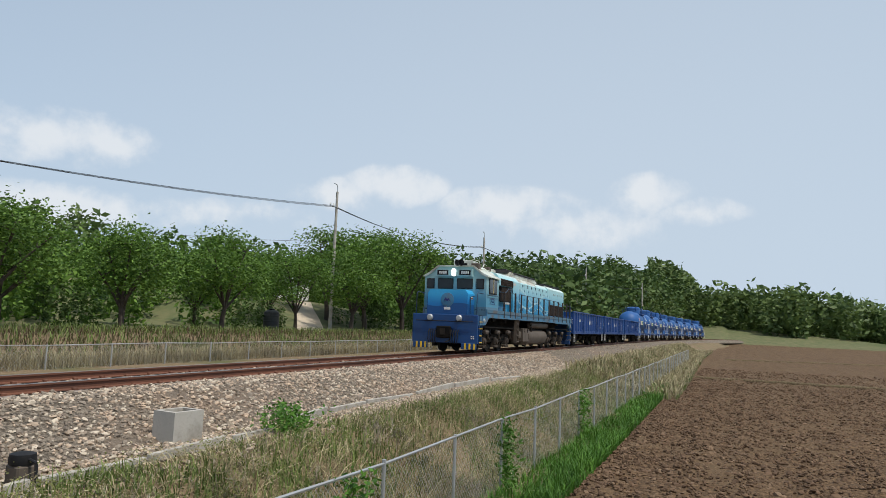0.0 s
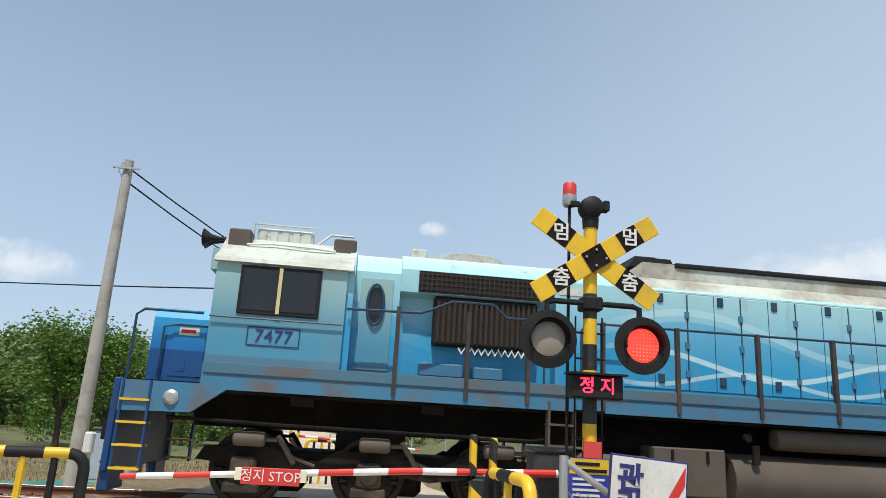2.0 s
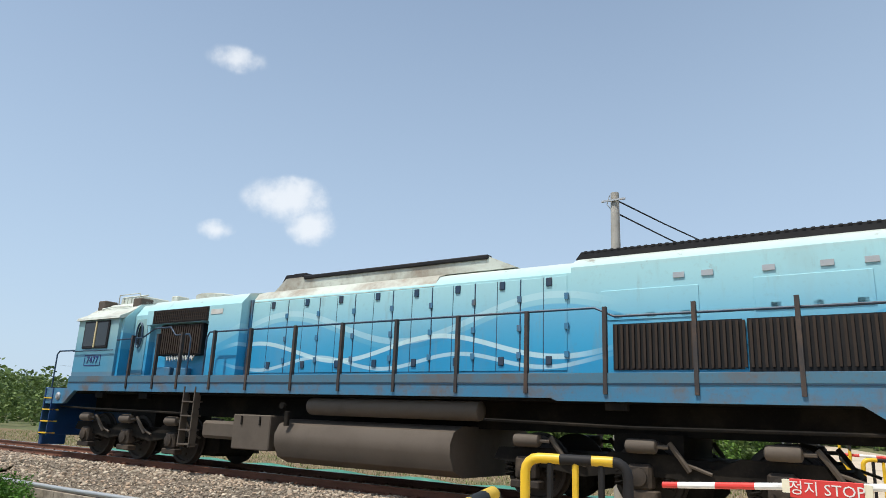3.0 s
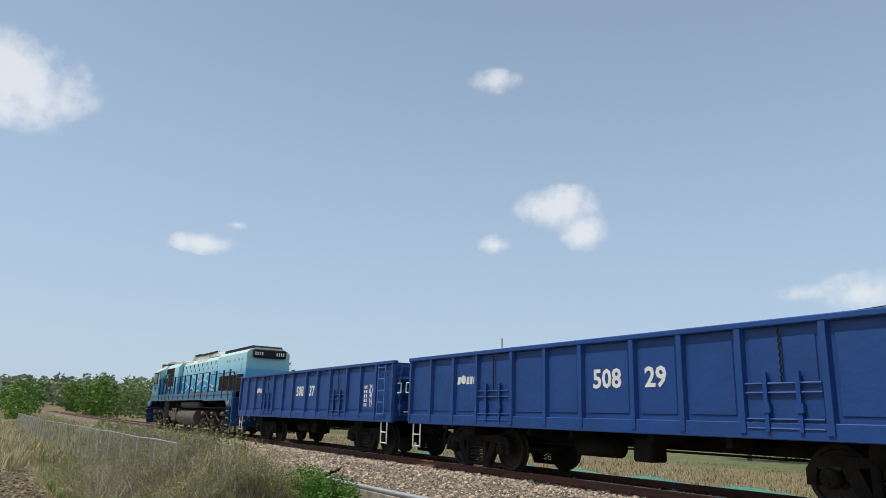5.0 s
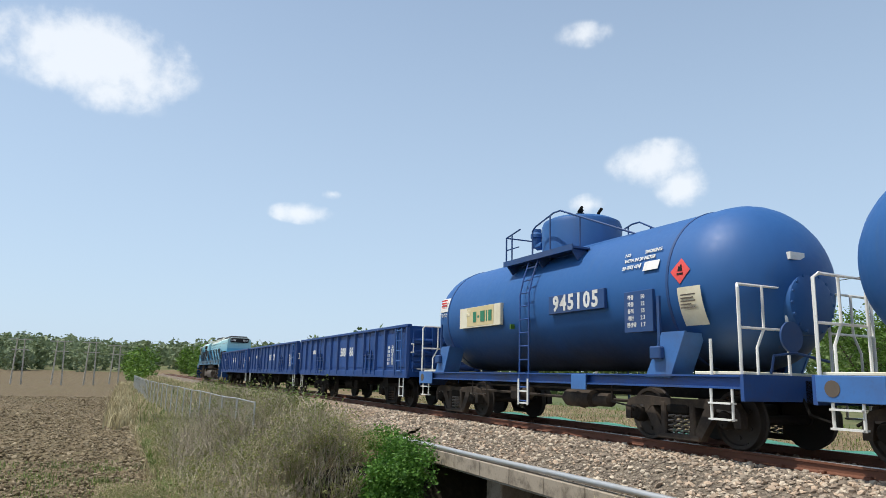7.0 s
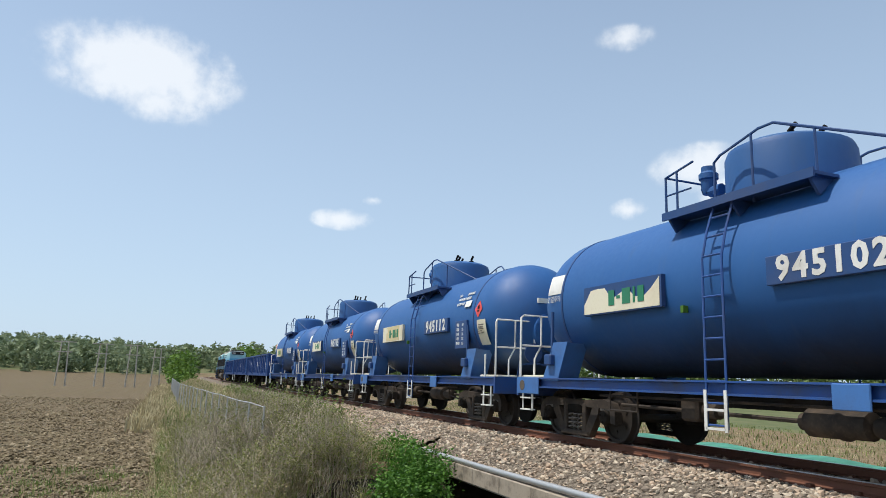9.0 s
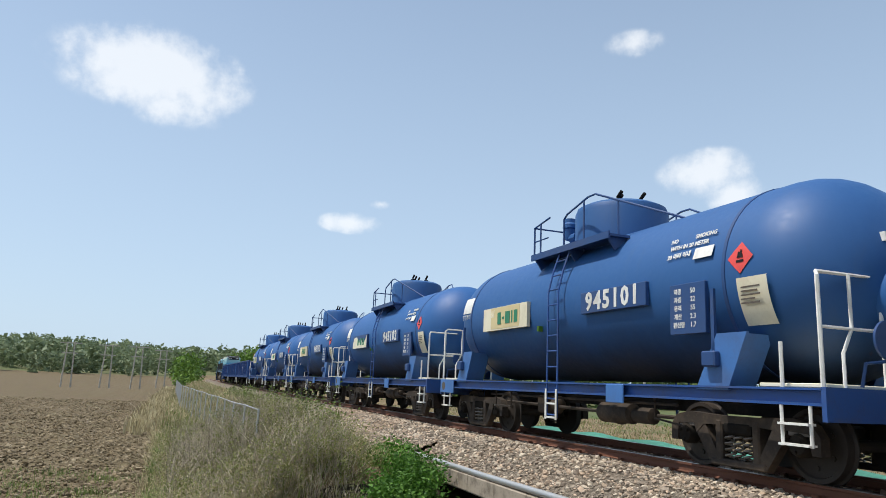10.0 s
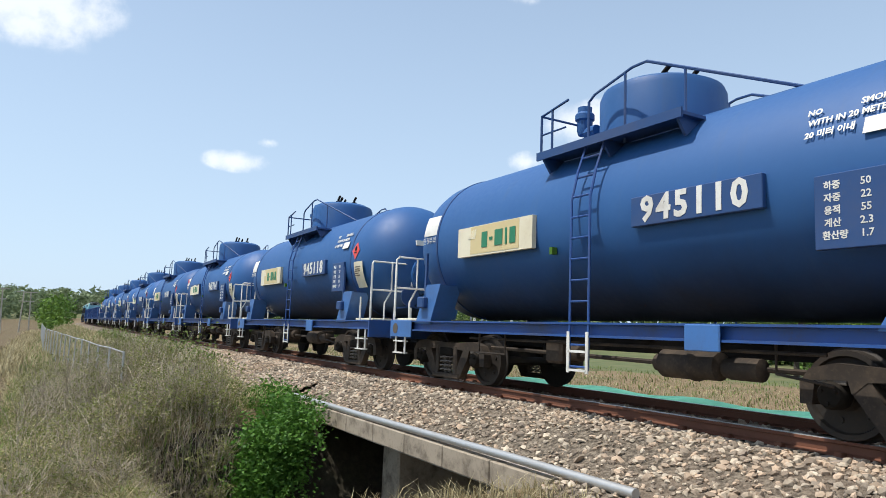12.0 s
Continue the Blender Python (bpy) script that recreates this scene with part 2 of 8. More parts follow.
def striped(name, axis, pitch, one, two, slant=0.0, rough=0.45):
    k = Nodes(name)
    s = k.xyz()
    v = k.math("ADD", s[axis], k.math("MULTIPLY", s[(axis + 1) % 3], slant))
    f = k.math("GREATER_THAN", k.math("FRACT", k.math("DIVIDE", v, pitch)), 0.5)
    b = k.noise(12, 5, 0.6)
    c = k.mix(f, one, two)
    c = k.mix(k.math("MULTIPLY", k.range(b, 0.5, 0.8), 0.35), c, (0.14, 0.11, 0.07))
    k.bump(b, 0.08, 0.01)
    return k.done(c, rough)


def glowing(name, color, strength):
    k = Nodes(name)
    k.put(k.bsdf.inputs["Emission Color"], color)
    k.bsdf.inputs["Emission Strength"].default_value = strength
    return k.done(tuple(v * 0.5 for v in color), 0.4)


def tank_paint(name):
    k = Nodes(name)
    x, y, z = k.xyz()
    a, b = k.noise(0.7, 6, 0.6, (1, 1, 0.5)), k.noise(11, 5, 0.6)
    i = k.rand()
    c = k.mix(i, (0.020, 0.104, 0.305), (0.022, 0.094, 0.262))
    c = k.mix(k.math("MULTIPLY", k.range(a, 0.42, 0.8), 0.35), c, (0.010, 0.06, 0.20))
    # shade on the shell's lower half, put into the paint colour
    blackened = k.math("MULTIPLY", k.range(k.math("ADD", z, k.math("MULTIPLY", a, 0.9)), 2.62, 1.55), 0.88)
    c = k.mix(blackened, c, (0.010, 0.011, 0.015))
    rust = k.math("MULTIPLY", k.range(b, 0.62, 0.75), k.range(z, 1.9, 1.2))
    c = k.mix(k.math("MULTIPLY", rust, 0.5), c, (0.10, 0.045, 0.02))
    streak = k.noise(5.0, 5, 0.6, (1, 0.3, 0.12))
    c = k.mix(k.math("MULTIPLY", k.range(streak, 0.55, 0.75), 0.22), c, (0.06, 0.10, 0.17))
    k.bump(a, 0.10, 0.04)
    return k.done(c, k.math("ADD", k.math("MULTIPLY", b, 0.25), 0.42), 0.0, 0.4)


def wagon_paint(name):
    k = Nodes(name)
    x, y, z = k.xyz()
    a, b = k.noise(1.1, 6, 0.6), k.noise(9, 6, 0.65, (1, 1, 0.3))
    c = k.mix(k.rand(), (0.006, 0.054, 0.225), (0.007, 0.047, 0.19))
    c = k.mix(k.math("MULTIPLY", k.range(a, 0.4, 0.75), 0.45), c, (0.005, 0.032, 0.13))
    c = k.mix(k.math("MULTIPLY", k.range(b, 0.62, 0.78), 0.55), c, (0.09, 0.06, 0.06))
    k.bump(a, 0.40, 0.08)
    return k.done(c, k.math("ADD", k.math("MULTIPLY", b, 0.3), 0.33))


M_TANK, M_WAGON = tank_paint("tank_blue"), wagon_paint("wagon_blue")
M_SIDE, M_CAB, M_NOSE, M_ROOF = livery("wave_livery"), cab_paint("cab_paint"), nose_paint("nose_blue"), roof_paint("weathered_roof")
M_SILL = worn("sill_blue", (0.045, 0.19, 0.33), 0.5, dirt=(0.13, 0.105, 0.09), amount=0.95, big=1.9)
M_FRONT = worn("pilot_blue", (0.006, 0.052, 0.18), 0.4, dirt=(0.03, 0.035, 0.05))
M_UNDER = worn("underframe_grime", (0.010, 0.009, 0.008), 0.8, dirt=(0.05, 0.04, 0.03), amount=0.5, spec=0.12)
M_EDGE = worn("grimy_walkway_edge", (0.060, 0.16, 0.235), 0.6, dirt=(0.13, 0.10, 0.08), amount=1.0, big=0.8)
M_FUEL = worn("dusty_brown_grey", (0.105, 0.082, 0.062), 0.7, dirt=(0.055, 0.043, 0.033), amount=0.5)
M_BLACK = worn("sooty_black", (0.010, 0.010, 0.011), 0.6, dirt=(0.06, 0.05, 0.045), amount=0.25, spec=0.3)
M_GRILL = worn("grille_brown", (0.050, 0.036, 0.028), 0.75, dirt=(0.015, 0.013, 0.012), spec=0.2)
M_RAIL = worn("rail_paint", (0.014, 0.05, 0.10), 0.5, dirt=(0.07, 0.05, 0.035), amount=0.6)
M_STEEL = worn("worn_steel", (0.42, 0.40, 0.38), 0.35, 0.9, dirt=(0.2, 0.13, 0.08))
M_WHEEL = worn("wheel_steel", (0.035, 0.031, 0.028), 0.6, 0.2, dirt=(0.08, 0.055, 0.038), amount=0.5, spec=0.25)
M_TRUCK = worn("truck_grime", (0.036, 0.029, 0.024), 0.75, dirt=(0.12, 0.088, 0.062), amount=0.7, big=2.4, spec=0.25)
M_SPRING = worn("spring_steel", (0.17, 0.15, 0.13), 0.55, 0.3, dirt=(0.06, 0.045, 0.035), amount=0.5)
M_POST = worn("rusty_stanchion", (0.036, 0.031, 0.030), 0.65, dirt=(0.11, 0.065, 0.04), amount=0.7, big=3.0)
M_WHITE = worn("white_paint", (0.74, 0.74, 0.70), 0.5, dirt=(0.35, 0.30, 0.24), amount=0.5)
M_CREAM = worn("cream_sign", (0.76, 0.71, 0.54), 0.5, dirt=(0.45, 0.36, 0.2), amount=0.4)
M_GOLD = worn("gold_print", (0.64, 0.53, 0.28), 0.5, dirt=(0.45, 0.36, 0.2))
M_GREEN = worn("green_print", (0.02, 0.20, 0.10), 0.5, amount=0.15)
M_BLUEP = worn("tank_plate_blue", (0.015, 0.06, 0.19), 0.5, amount=0.2)
M_SILLT = worn("tank_sill_blue", (0.018, 0.075, 0.27), 0.45, dirt=(0.06, 0.06, 0.07), amount=0.6)
M_STRUT = worn("strut_blue", (0.05, 0.16, 0.42), 0.45, dirt=(0.06, 0.06, 0.09), amount=0.4)
M_RED = worn("red_paint", (0.62, 0.035, 0.03), 0.45, amount=0.2)
M_CORAL = worn("hazard_red", (0.75, 0.07, 0.06), 0.5, amount=0.2)
M_GLASS = worn("dark_window", (0.015, 0.018, 0.02), 0.12, amount=0.1)
M_RUST = worn("rusty_rail", (0.16, 0.062, 0.034), 0.75, 0.1, dirt=(0.07, 0.035, 0.025), amount=0.6, big=0.8)
M_HEAD = worn("rail_head", (0.42, 0.40, 0.38), 0.3, 0.95, dirt=(0.2, 0.1, 0.06), amount=0.3)
M_CONC = worn("concrete", (0.44, 0.41, 0.36), 0.85, dirt=(0.20, 0.18, 0.14), amount=0.7, big=2.2, relief=0.3)
M_SLEEP = worn("sleeper_concrete", (0.30, 0.25, 0.21), 0.85, dirt=(0.16, 0.09, 0.06), amount=0.8)
M_ROAD = speckled("road_concrete", ((0.52, 0.43, 0.32), (0.60, 0.51, 0.39), (0.41, 0.33, 0.24)), 12, 0.9, 0.2, 0.01)
M_SOIL = speckled("tilled_soil", ((0.060, 0.035, 0.017), (0.185, 0.115, 0.060), (0.135, 0.088, 0.046)), 12.0, 0.95, 0.9, 0.05)
M_SOIL_PALE = speckled("dry_tilled_soil", ((0.070, 0.050, 0.027), (0.215, 0.165, 0.097), (0.130, 0.108, 0.055)), 9.0, 0.95, 0.8, 0.05)
# ditch soil with the shade under the bridge put into its colour
M_DITCH_SHADE = speckled("ditch_shade_soil", ((0.030, 0.024, 0.017), (0.060, 0.048, 0.034), (0.040, 0.042, 0.022)), 9, 0.7, 0.6, 0.05)
M_STAINED = worn("stained_concrete", (0.33, 0.28, 0.215), 0.88, dirt=(0.10, 0.08, 0.058), amount=0.85, big=3.5, relief=0.3)
M_VERGE = speckled("verge_earth", ((0.15, 0.105, 0.060), (0.26, 0.195, 0.115), (0.095, 0.105, 0.040)), 7, 0.95, 0.6, 0.05)
M_FARLAND = speckled("far_ground", ((0.10, 0.12, 0.05), (0.17, 0.16, 0.08), (0.08, 0.11, 0.04)), 0.6, 0.95, 0.3, 0.1, 0.02)
M_BALLAST = speckled("ballast_bed", ((0.075, 0.06, 0.046), (0.30, 0.25, 0.19), (0.20, 0.15, 0.11)), 18, 0.9, 1.0, 0.05)
M_STONE = stones("ballast_stone", ((0.60, 0.51, 0.395), (0.22, 0.18, 0.14), (0.53, 0.40, 0.29), (0.42, 0.29, 0.19)))
M_CLOD = stones("soil_clods", ((0.165, 0.100, 0.058), (0.085, 0.050, 0.028), (0.215, 0.140, 0.084), (0.100, 0.062, 0.037)))
M_CLOD_PALE = stones("dry_clods", ((0.27, 0.21, 0.125), (0.12, 0.090, 0.050), (0.34, 0.275, 0.180), (0.15, 0.115, 0.065)))
# far foliage, its greens lightened to stand in for haze
M_FARWOOD = leafy("far_leaves_haze_paled", (0.075, 0.125, 0.034), (0.195, 0.270, 0.085))
# aerial haze put into the leaf colour as a pale grey-green
M_HAZY = leafy("haze_tinted_leaves", (0.150, 0.200, 0.105), (0.280, 0.335, 0.190))
M_LEAF = leafy("tree_leaves", (0.045, 0.105, 0.014), (0.180, 0.310, 0.050))
M_PINE = leafy("forest_leaves", (0.040, 0.080, 0.020), (0.135, 0.210, 0.055))
M_IVY = leafy("ivy_leaves", (0.045, 0.130, 0.017), (0.140, 0.300, 0.040))
M_GRASS = leafy("green_weeds", (0.090, 0.135, 0.034), (0.250, 0.315, 0.090))
M_DRY = leafy("dry_grass", (0.23, 0.190, 0.095), (0.64, 0.56, 0.35), 0.8, 0.35)
# brown brush, its colour deepened for the shade on the bank
M_BRUSH = leafy("brown_brush_shaded", (0.075, 0.058, 0.034), (0.25, 0.19, 0.11), 0.85, 0.2)
M_OLIVE = leafy("olive_leaves", (0.130, 0.155, 0.045), (0.360, 0.370, 0.130), 0.7, 0.35)
M_TWIG = leafy("dead_stems", (0.26, 0.215, 0.16), (0.58, 0.50, 0.39), 0.85, 0.0)
M_BARK = worn("bark", (0.075, 0.058, 0.045), 0.9, dirt=(0.03, 0.025, 0.02), amount=0.7, big=4, relief=0.5)
M_YELLOW = worn("yellow_paint", (0.80, 0.50, 0.02), 0.4, dirt=(0.30, 0.20, 0.07), amount=0.35, big=3)
M_GALV = worn("galvanised", (0.48, 0.49, 0.49), 0.45, 0.6, dirt=(0.30, 0.28, 0.25), amount=0.4)
M_TARP = speckled("green_net", ((0.05, 0.20, 0.145), (0.085, 0.29, 0.21), (0.035, 0.13, 0.095)), 3, 0.7, 0.2)
M_GREY = worn("grey_cabinet", (0.40, 0.46, 0.50), 0.45, amount=0.2)
M_DARKGREY = worn("charcoal_box", (0.045, 0.045, 0.048), 0.55, dirt=(0.16, 0.14, 0.12), amount=0.4)
M_LENS_OFF = worn("unlit_lens", (0.30, 0.27, 0.22), 0.25, amount=0.2)
M_NAVY = worn("navy_print", (0.02, 0.025, 0.16), 0.5, amount=0.1)
M_SIGNBLUE = worn("notice_blue", (0.03, 0.05, 0.32), 0.5, amount=0.15)
M_LAMP_RED = glowing("red_signal_led", (1.0, 0.05, 0.03), 1.6)
M_LED = glowing("led_text", (1.0, 0.03, 0.08), 2.6)
M_HEADLIGHT = glowing("headlight", (1.0, 0.97, 0.9), 3.0)
M_STRIPE_Z = striped("hazard_stripe_post", 2, 0.44, (0.80, 0.50, 0.02), (0.02, 0.02, 0.02))
M_STRIPE_S = striped("hazard_stripe_slant", 2, 0.36, (0.80, 0.50, 0.02), (0.02, 0.02, 0.02), 0.9)
M_ARM = striped("barrier_stripe", 0, 0.56, (0.80, 0.79, 0.76), (0.68, 0.04, 0.03))
M_PIPE = striped("pipe_stripe", 1, 0.5, (0.80, 0.50, 0.02), (0.03, 0.03, 0.03))


# ---- mesh tools ----
class Geo:
    """Collects vertices and faces for one mesh."""
    def __init__(self):
        self.v, self.f, self.s = [], [], []
        self.slot = 0

    def face(self, ids):
        self.f.append(ids)
        self.s.append(self.slot)

    def poly(self, pts):
        i = len(self.v)
        self.v += [tuple(p) for p in pts]
        self.face(tuple(range(i, i + len(pts))))

    def box(self, x0, x1, y0, y1, z0, z1, c=0.0):
        """A box, with its edges cut by c."""
        if c <= 0:
            i = len(self.v)
            self.v += [(x, y, z) for x in (x0, x1) for y in (y0, y1) for z in (z0, z1)]
            for q in ((0, 1, 3, 2), (4, 6, 7, 5), (0, 4, 5, 1), (2, 3, 7, 6), (0, 2, 6, 4), (1, 5, 7, 3)):
                self.face(tuple(i + k for k in q))
            return
        pts = []
        for x, sx in ((x0, 1), (x1, -1)):
            for y, sy in ((y0, 1), (y1, -1)):
                for z, sz in ((z0, 1), (z1, -1)):
                    pts += [(x, y + sy * c, z + sz * c), (x + sx * c, y, z + sz * c), (x + sx * c, y + sy * c, z)]
        b = bmesh.new()
        for p in pts:
            b.verts.new(p)
        bmesh.ops.convex_hull(b, input=b.verts)
        bmesh.ops.dissolve_limit(b, angle_limit=0.01, verts=b.verts, edges=b.edges)
        b.verts.index_update()
        i = len(self.v)
        self.v += [tuple(p.co) for p in b.verts]
        for q in b.faces:
            self.face(tuple(i + p.index for p in q.verts))
        b.free()

    def prism(self, prof, a0, a1, axis="x"):
        """Extrudes a profile along an axis: (y, z) along x, (x, z) along y, (x, y) along z."""
        i, n = len(self.v), len(prof)
        for a in (a0, a1):
            for p, q in prof:
                self.v.append((a, p, q) if axis == "x" else (p, a, q) if axis == "y" else (p, q, a))
        self.face(tuple(range(i, i + n)))
        self.face(tuple(range(i + 2 * n - 1, i + n - 1, -1)))
        for k in range(n):
            m = (k + 1) % n
            self.face((i + k, i + n + k, i + n + m, i + m))

    def tube(self, pts, r, n=8, r2=None, cap=True):
        pts = [Vector(p) for p in pts]
        base = len(self.v)
        side = None
        for j, p in enumerate(pts):
            d = (pts[min(j + 1, len(pts) - 1)] - pts[max(j - 1, 0)]).normalized()
            if side is None:
                side = d.orthogonal().normalized()
            side = (side - d * side.dot(d)).normalized()
            up = d.cross(side)
            rr = r if r2 is None else r + (r2 - r) * j / max(1, len(pts) - 1)
            for k in range(n):
                a = 2 * math.pi * k / n
                self.v.append(tuple(p + (side * math.cos(a) + up * math.sin(a)) * rr))
        for j in range(len(pts) - 1):
            for k in range(n):
                a, b = base + j * n + k, base + j * n + (k + 1) % n
                self.face((a, b, b + n, a + n))
        if cap:
            self.face(tuple(base + k for k in range(n - 1, -1, -1)))
            e = base + (len(pts) - 1) * n
            self.face(tuple(e + k for k in range(n)))

    def lathe(self, prof, o, axis="z", n=24, close=True):
        """Turns (r, s) points round an axis through o."""
        i = len(self.v)
        o = Vector(o)
        for r, s in prof:
            for k in range(n):
                a = 2 * math.pi * k / n
                c, d = r * math.cos(a), r * math.sin(a)
                p = (s, c, d) if axis == "x" else (c, s, d) if axis == "y" else (c, d, s)
                self.v.append(tuple(o + Vector(p)))
        for j in range(len(prof) - 1):
            for k in range(n):
                a, b = i + j * n + k, i + j * n + (k + 1) % n
                self.face((a, b, b + n, a + n))
        if close:
            self.face(tuple(i + k for k in range(n - 1, -1, -1)))
            e = i + (len(prof) - 1) * n
            self.face(tuple(e + k for k in range(n)))

    def mesh(self, name, mats, smooth=35):
        me = bpy.data.meshes.new(name)
        me.from_pydata(self.v, [], self.f)
        for m in mats if isinstance(mats, (list, tuple)) else [mats]:
            me.materials.append(m)
        if self.slot or any(self.s):
            me.polygons.foreach_set("material_index", self.s)
        b = bmesh.new()
        b.from_mesh(me)
        bmesh.ops.recalc_face_normals(b, faces=b.faces)
        b.to_mesh(me)
        b.free()
        if smooth:
            me.shade_smooth()
            me.set_sharp_from_angle(angle=radians(smooth))
        me.update()
        return me


def part(name, geo, material, parent, label="", smooth=35):
    ob = new(name, geo.mesh(name, material, smooth))
    ob.parent = parent
    return tagged(ob, label)


def thing(name, label, category, group="", kind="", at=(0, 0, 0), rz=0):
    ob = new(name)
    ob.matrix_basis = pose(*at, 0, 0, rz)
    return tagged(ob, label, category, group, kind)


def solo(name, geo, material, label, category, group="", kind="", smooth=35):
    return tagged(new(name, geo.mesh(name, material, smooth)), label, category, group, kind)


LETTERS = {}


def lettering(text, size, m, material, parent, name="lettering", depth=0.004, label="", spacing=1.0, bold=0.0):
    """Raised letters as a mesh, centred, in the plane of m: x along the writing, y up, z out."""
    key = (text, size, depth, spacing, bold)
    if key not in LETTERS:
        LETTERS[key] = letter_mesh(*key)
    me = LETTERS[key].copy()
    me.materials.clear()
    me.materials.append(material)
    me.transform(m)
    ob = new(name, me)
    ob.parent = parent
    return tagged(ob, label)


def letter_mesh(text, size, depth, spacing, bold):
    cu = bpy.data.curves.new("letters", "FONT")
    cu.body, cu.size, cu.extrude, cu.align_x, cu.align_y, cu.space_character = text, size, depth, "CENTER", "CENTER", spacing
    cu.resolution_u, cu.offset = 2, bold
    tmp = new("letters", cu)
    me = bpy.data.meshes.new_from_object(tmp.evaluated_get(bpy.context.evaluated_depsgraph_get()))
    bpy.data.objects.remove(tmp)
    bpy.data.curves.remove(cu)
    return me


NEAR = Matrix(((1, 0, 0, 0), (0, 0, -1, 0), (0, 1, 0, 0), (0, 0, 0, 1)))  # writing that faces -y


def faced(x, y, z, tilt=0):
    """A place on the side that faces -y; tilt leans the writing's top away."""
    return Matrix.Translation((x, y, z)) @ Matrix.Rotation(radians(-tilt), 4, "X") @ NEAR


# ---- the land ----
ROAD_X = 6.5


def smooth(a, b, v):
    t = np.clip((v - a) / (b - a), 0, 1)
    return t * t * (3 - 2 * t)


def land_z(x, y):
    """Height of the bare ground."""
    x, y = np.asarray(x, float), np.asarray(y, float)
    lx = np.clip(x, -300, 190)
    d = y - np.where(lx > 0, 0.43e-3 * lx * lx - 2.36e-6 * lx ** 3, 0.075e-3 * lx * lx)
    z = np.full_like(d, -0.72)
    z = z + (-1.0) * smooth(-4.6, -7.0, d)                      # down to the near fields
    right = smooth(9, 16, x)
    z = z + right * (0.95 * smooth(8.5, 14.5, d))               # bank that carries the tree row
    z = z + right * smooth(24, 70, y) * 5.0 * smooth(150, 90, x)                     # slope behind the trees
    hill = smooth(40, 130, y) * smooth(-150, -20, x) * smooth(125, 60, x) * 7.5 * (1 - 0.5 * smooth(2, 12, x) * smooth(45, 30, x))
    z = z + hill + smooth(85, 190, x) * smooth(3, 18, d) * 10.5 + smooth(230, 290, x) * smooth(-95, -5, y) * 5.5
    z = z + smooth(-150, -330, x) * smooth(-260, -60, y) * 4.0
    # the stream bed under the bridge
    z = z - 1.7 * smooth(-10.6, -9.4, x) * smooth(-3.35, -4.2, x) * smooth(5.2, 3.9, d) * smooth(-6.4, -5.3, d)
    # rise with a farm path behind the roadside trees, and hazy hills far off
    z = z + 2.4 * smooth(19, 33, y) * smooth(50, 58, x) * smooth(84, 76, x) * smooth(50, 38, y)
    z = z + smooth(-480, -680, x) * (20 * np.exp(-((y + 130) / 60) ** 2) + 15 * np.exp(-((y + 40) / 50) ** 2))
    z = z + 0.22 * smooth(-30, -18, x) * smooth(-11, -12.5, x) * smooth(-3.4, -4.2, d) * smooth(-7.4, -5.5, d)
    # causeway of the road
    road_z = -0.06 - 0.30 * smooth(2.0, 9.0, np.abs(y)) + 0.02 * np.clip(y - 10, 0, 60)
    on = smooth(6.0, 3.0, np.abs(x - 5.6))
    z = z * (1 - on) + road_z * on - on * 0.04
    return z


def axis_steps(dense0, dense1, step, far):
    a = list(np.arange(dense0, dense1 + 1e-6, step))
    s, p = step, dense1
    while p < far:
        s *= 1.22
        p += s
        a.append(p)
    s, p = step, dense0
    while p > -far:
        s *= 1.22
        p -= s
        a.insert(0, p)
    return np.array(a)


gx, gy = axis_steps(-34, 46, 0.3, 2600), axis_steps(-30, 16, 0.3, 2600)
GX, GY = np.meshgrid(gx, gy, indexing="ij")
GZ = land_z(GX, GY)
rng = np.random.default_rng(3)
lx = np.clip(GX, -300, 190)
GD = GY - np.where(lx > 0, 0.43e-3 * lx * lx - 2.36e-6 * lx ** 3, 0.075e-3 * lx * lx)
in_field = (GD < -7.2) & (GD > -160) & (np.abs(GX - 5.6) > 5.2) & (np.abs(GX) < 220)
GZ = GZ + np.where(in_field, 0.035 * np.sin(GY * 2 * math.pi / 1.25 + 0.4 * np.sin(GX * 0.3)) + rng.uniform(-0.03, 0.03, GX.shape), rng.uniform(-0.015, 0.015, GX.shape))
nx, ny = len(gx), len(gy)
ids = np.arange(nx * ny).reshape(nx, ny)
quads = np.stack([ids[:-1, :-1], ids[1:, :-1], ids[1:, 1:], ids[:-1, 1:]], -1).reshape(-1, 4)
ground_mesh = bpy.data.meshes.new("ground")
ground_mesh.from_pydata(np.stack([GX, GY, GZ], -1).reshape(-1, 3).tolist(), [], quads.tolist())
for m in (M_VERGE, M_SOIL, M_FARLAND, M_SOIL_PALE, M_DITCH_SHADE):
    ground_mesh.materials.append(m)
mid = lambda A: (A[:-1, :-1] + A[1:, 1:]) / 2
cx, cy, cd = mid(GX), mid(GY), mid(GD)
slot = np.where((cd < -7.6) & (cd > -170) & (np.abs(cx - 5.6) > 5.0) & (np.abs(cx) < 230), 1, 0)
slot = np.where((slot == 1) & (cx < 5), 3, slot)
slot = np.where((np.abs(cx) > 230) | (cd < -170) | (cd > 18), 2, slot)
# ditch faces take the darkened soil that stands in for shade
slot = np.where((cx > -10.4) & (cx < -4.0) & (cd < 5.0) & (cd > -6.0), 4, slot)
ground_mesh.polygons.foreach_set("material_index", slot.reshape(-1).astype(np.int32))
ground_mesh.shade_smooth()
ground = tagged(new("ground", ground_mesh), "tilled brown fields, weedy verges and green land beyond", "ground", kind="structure")

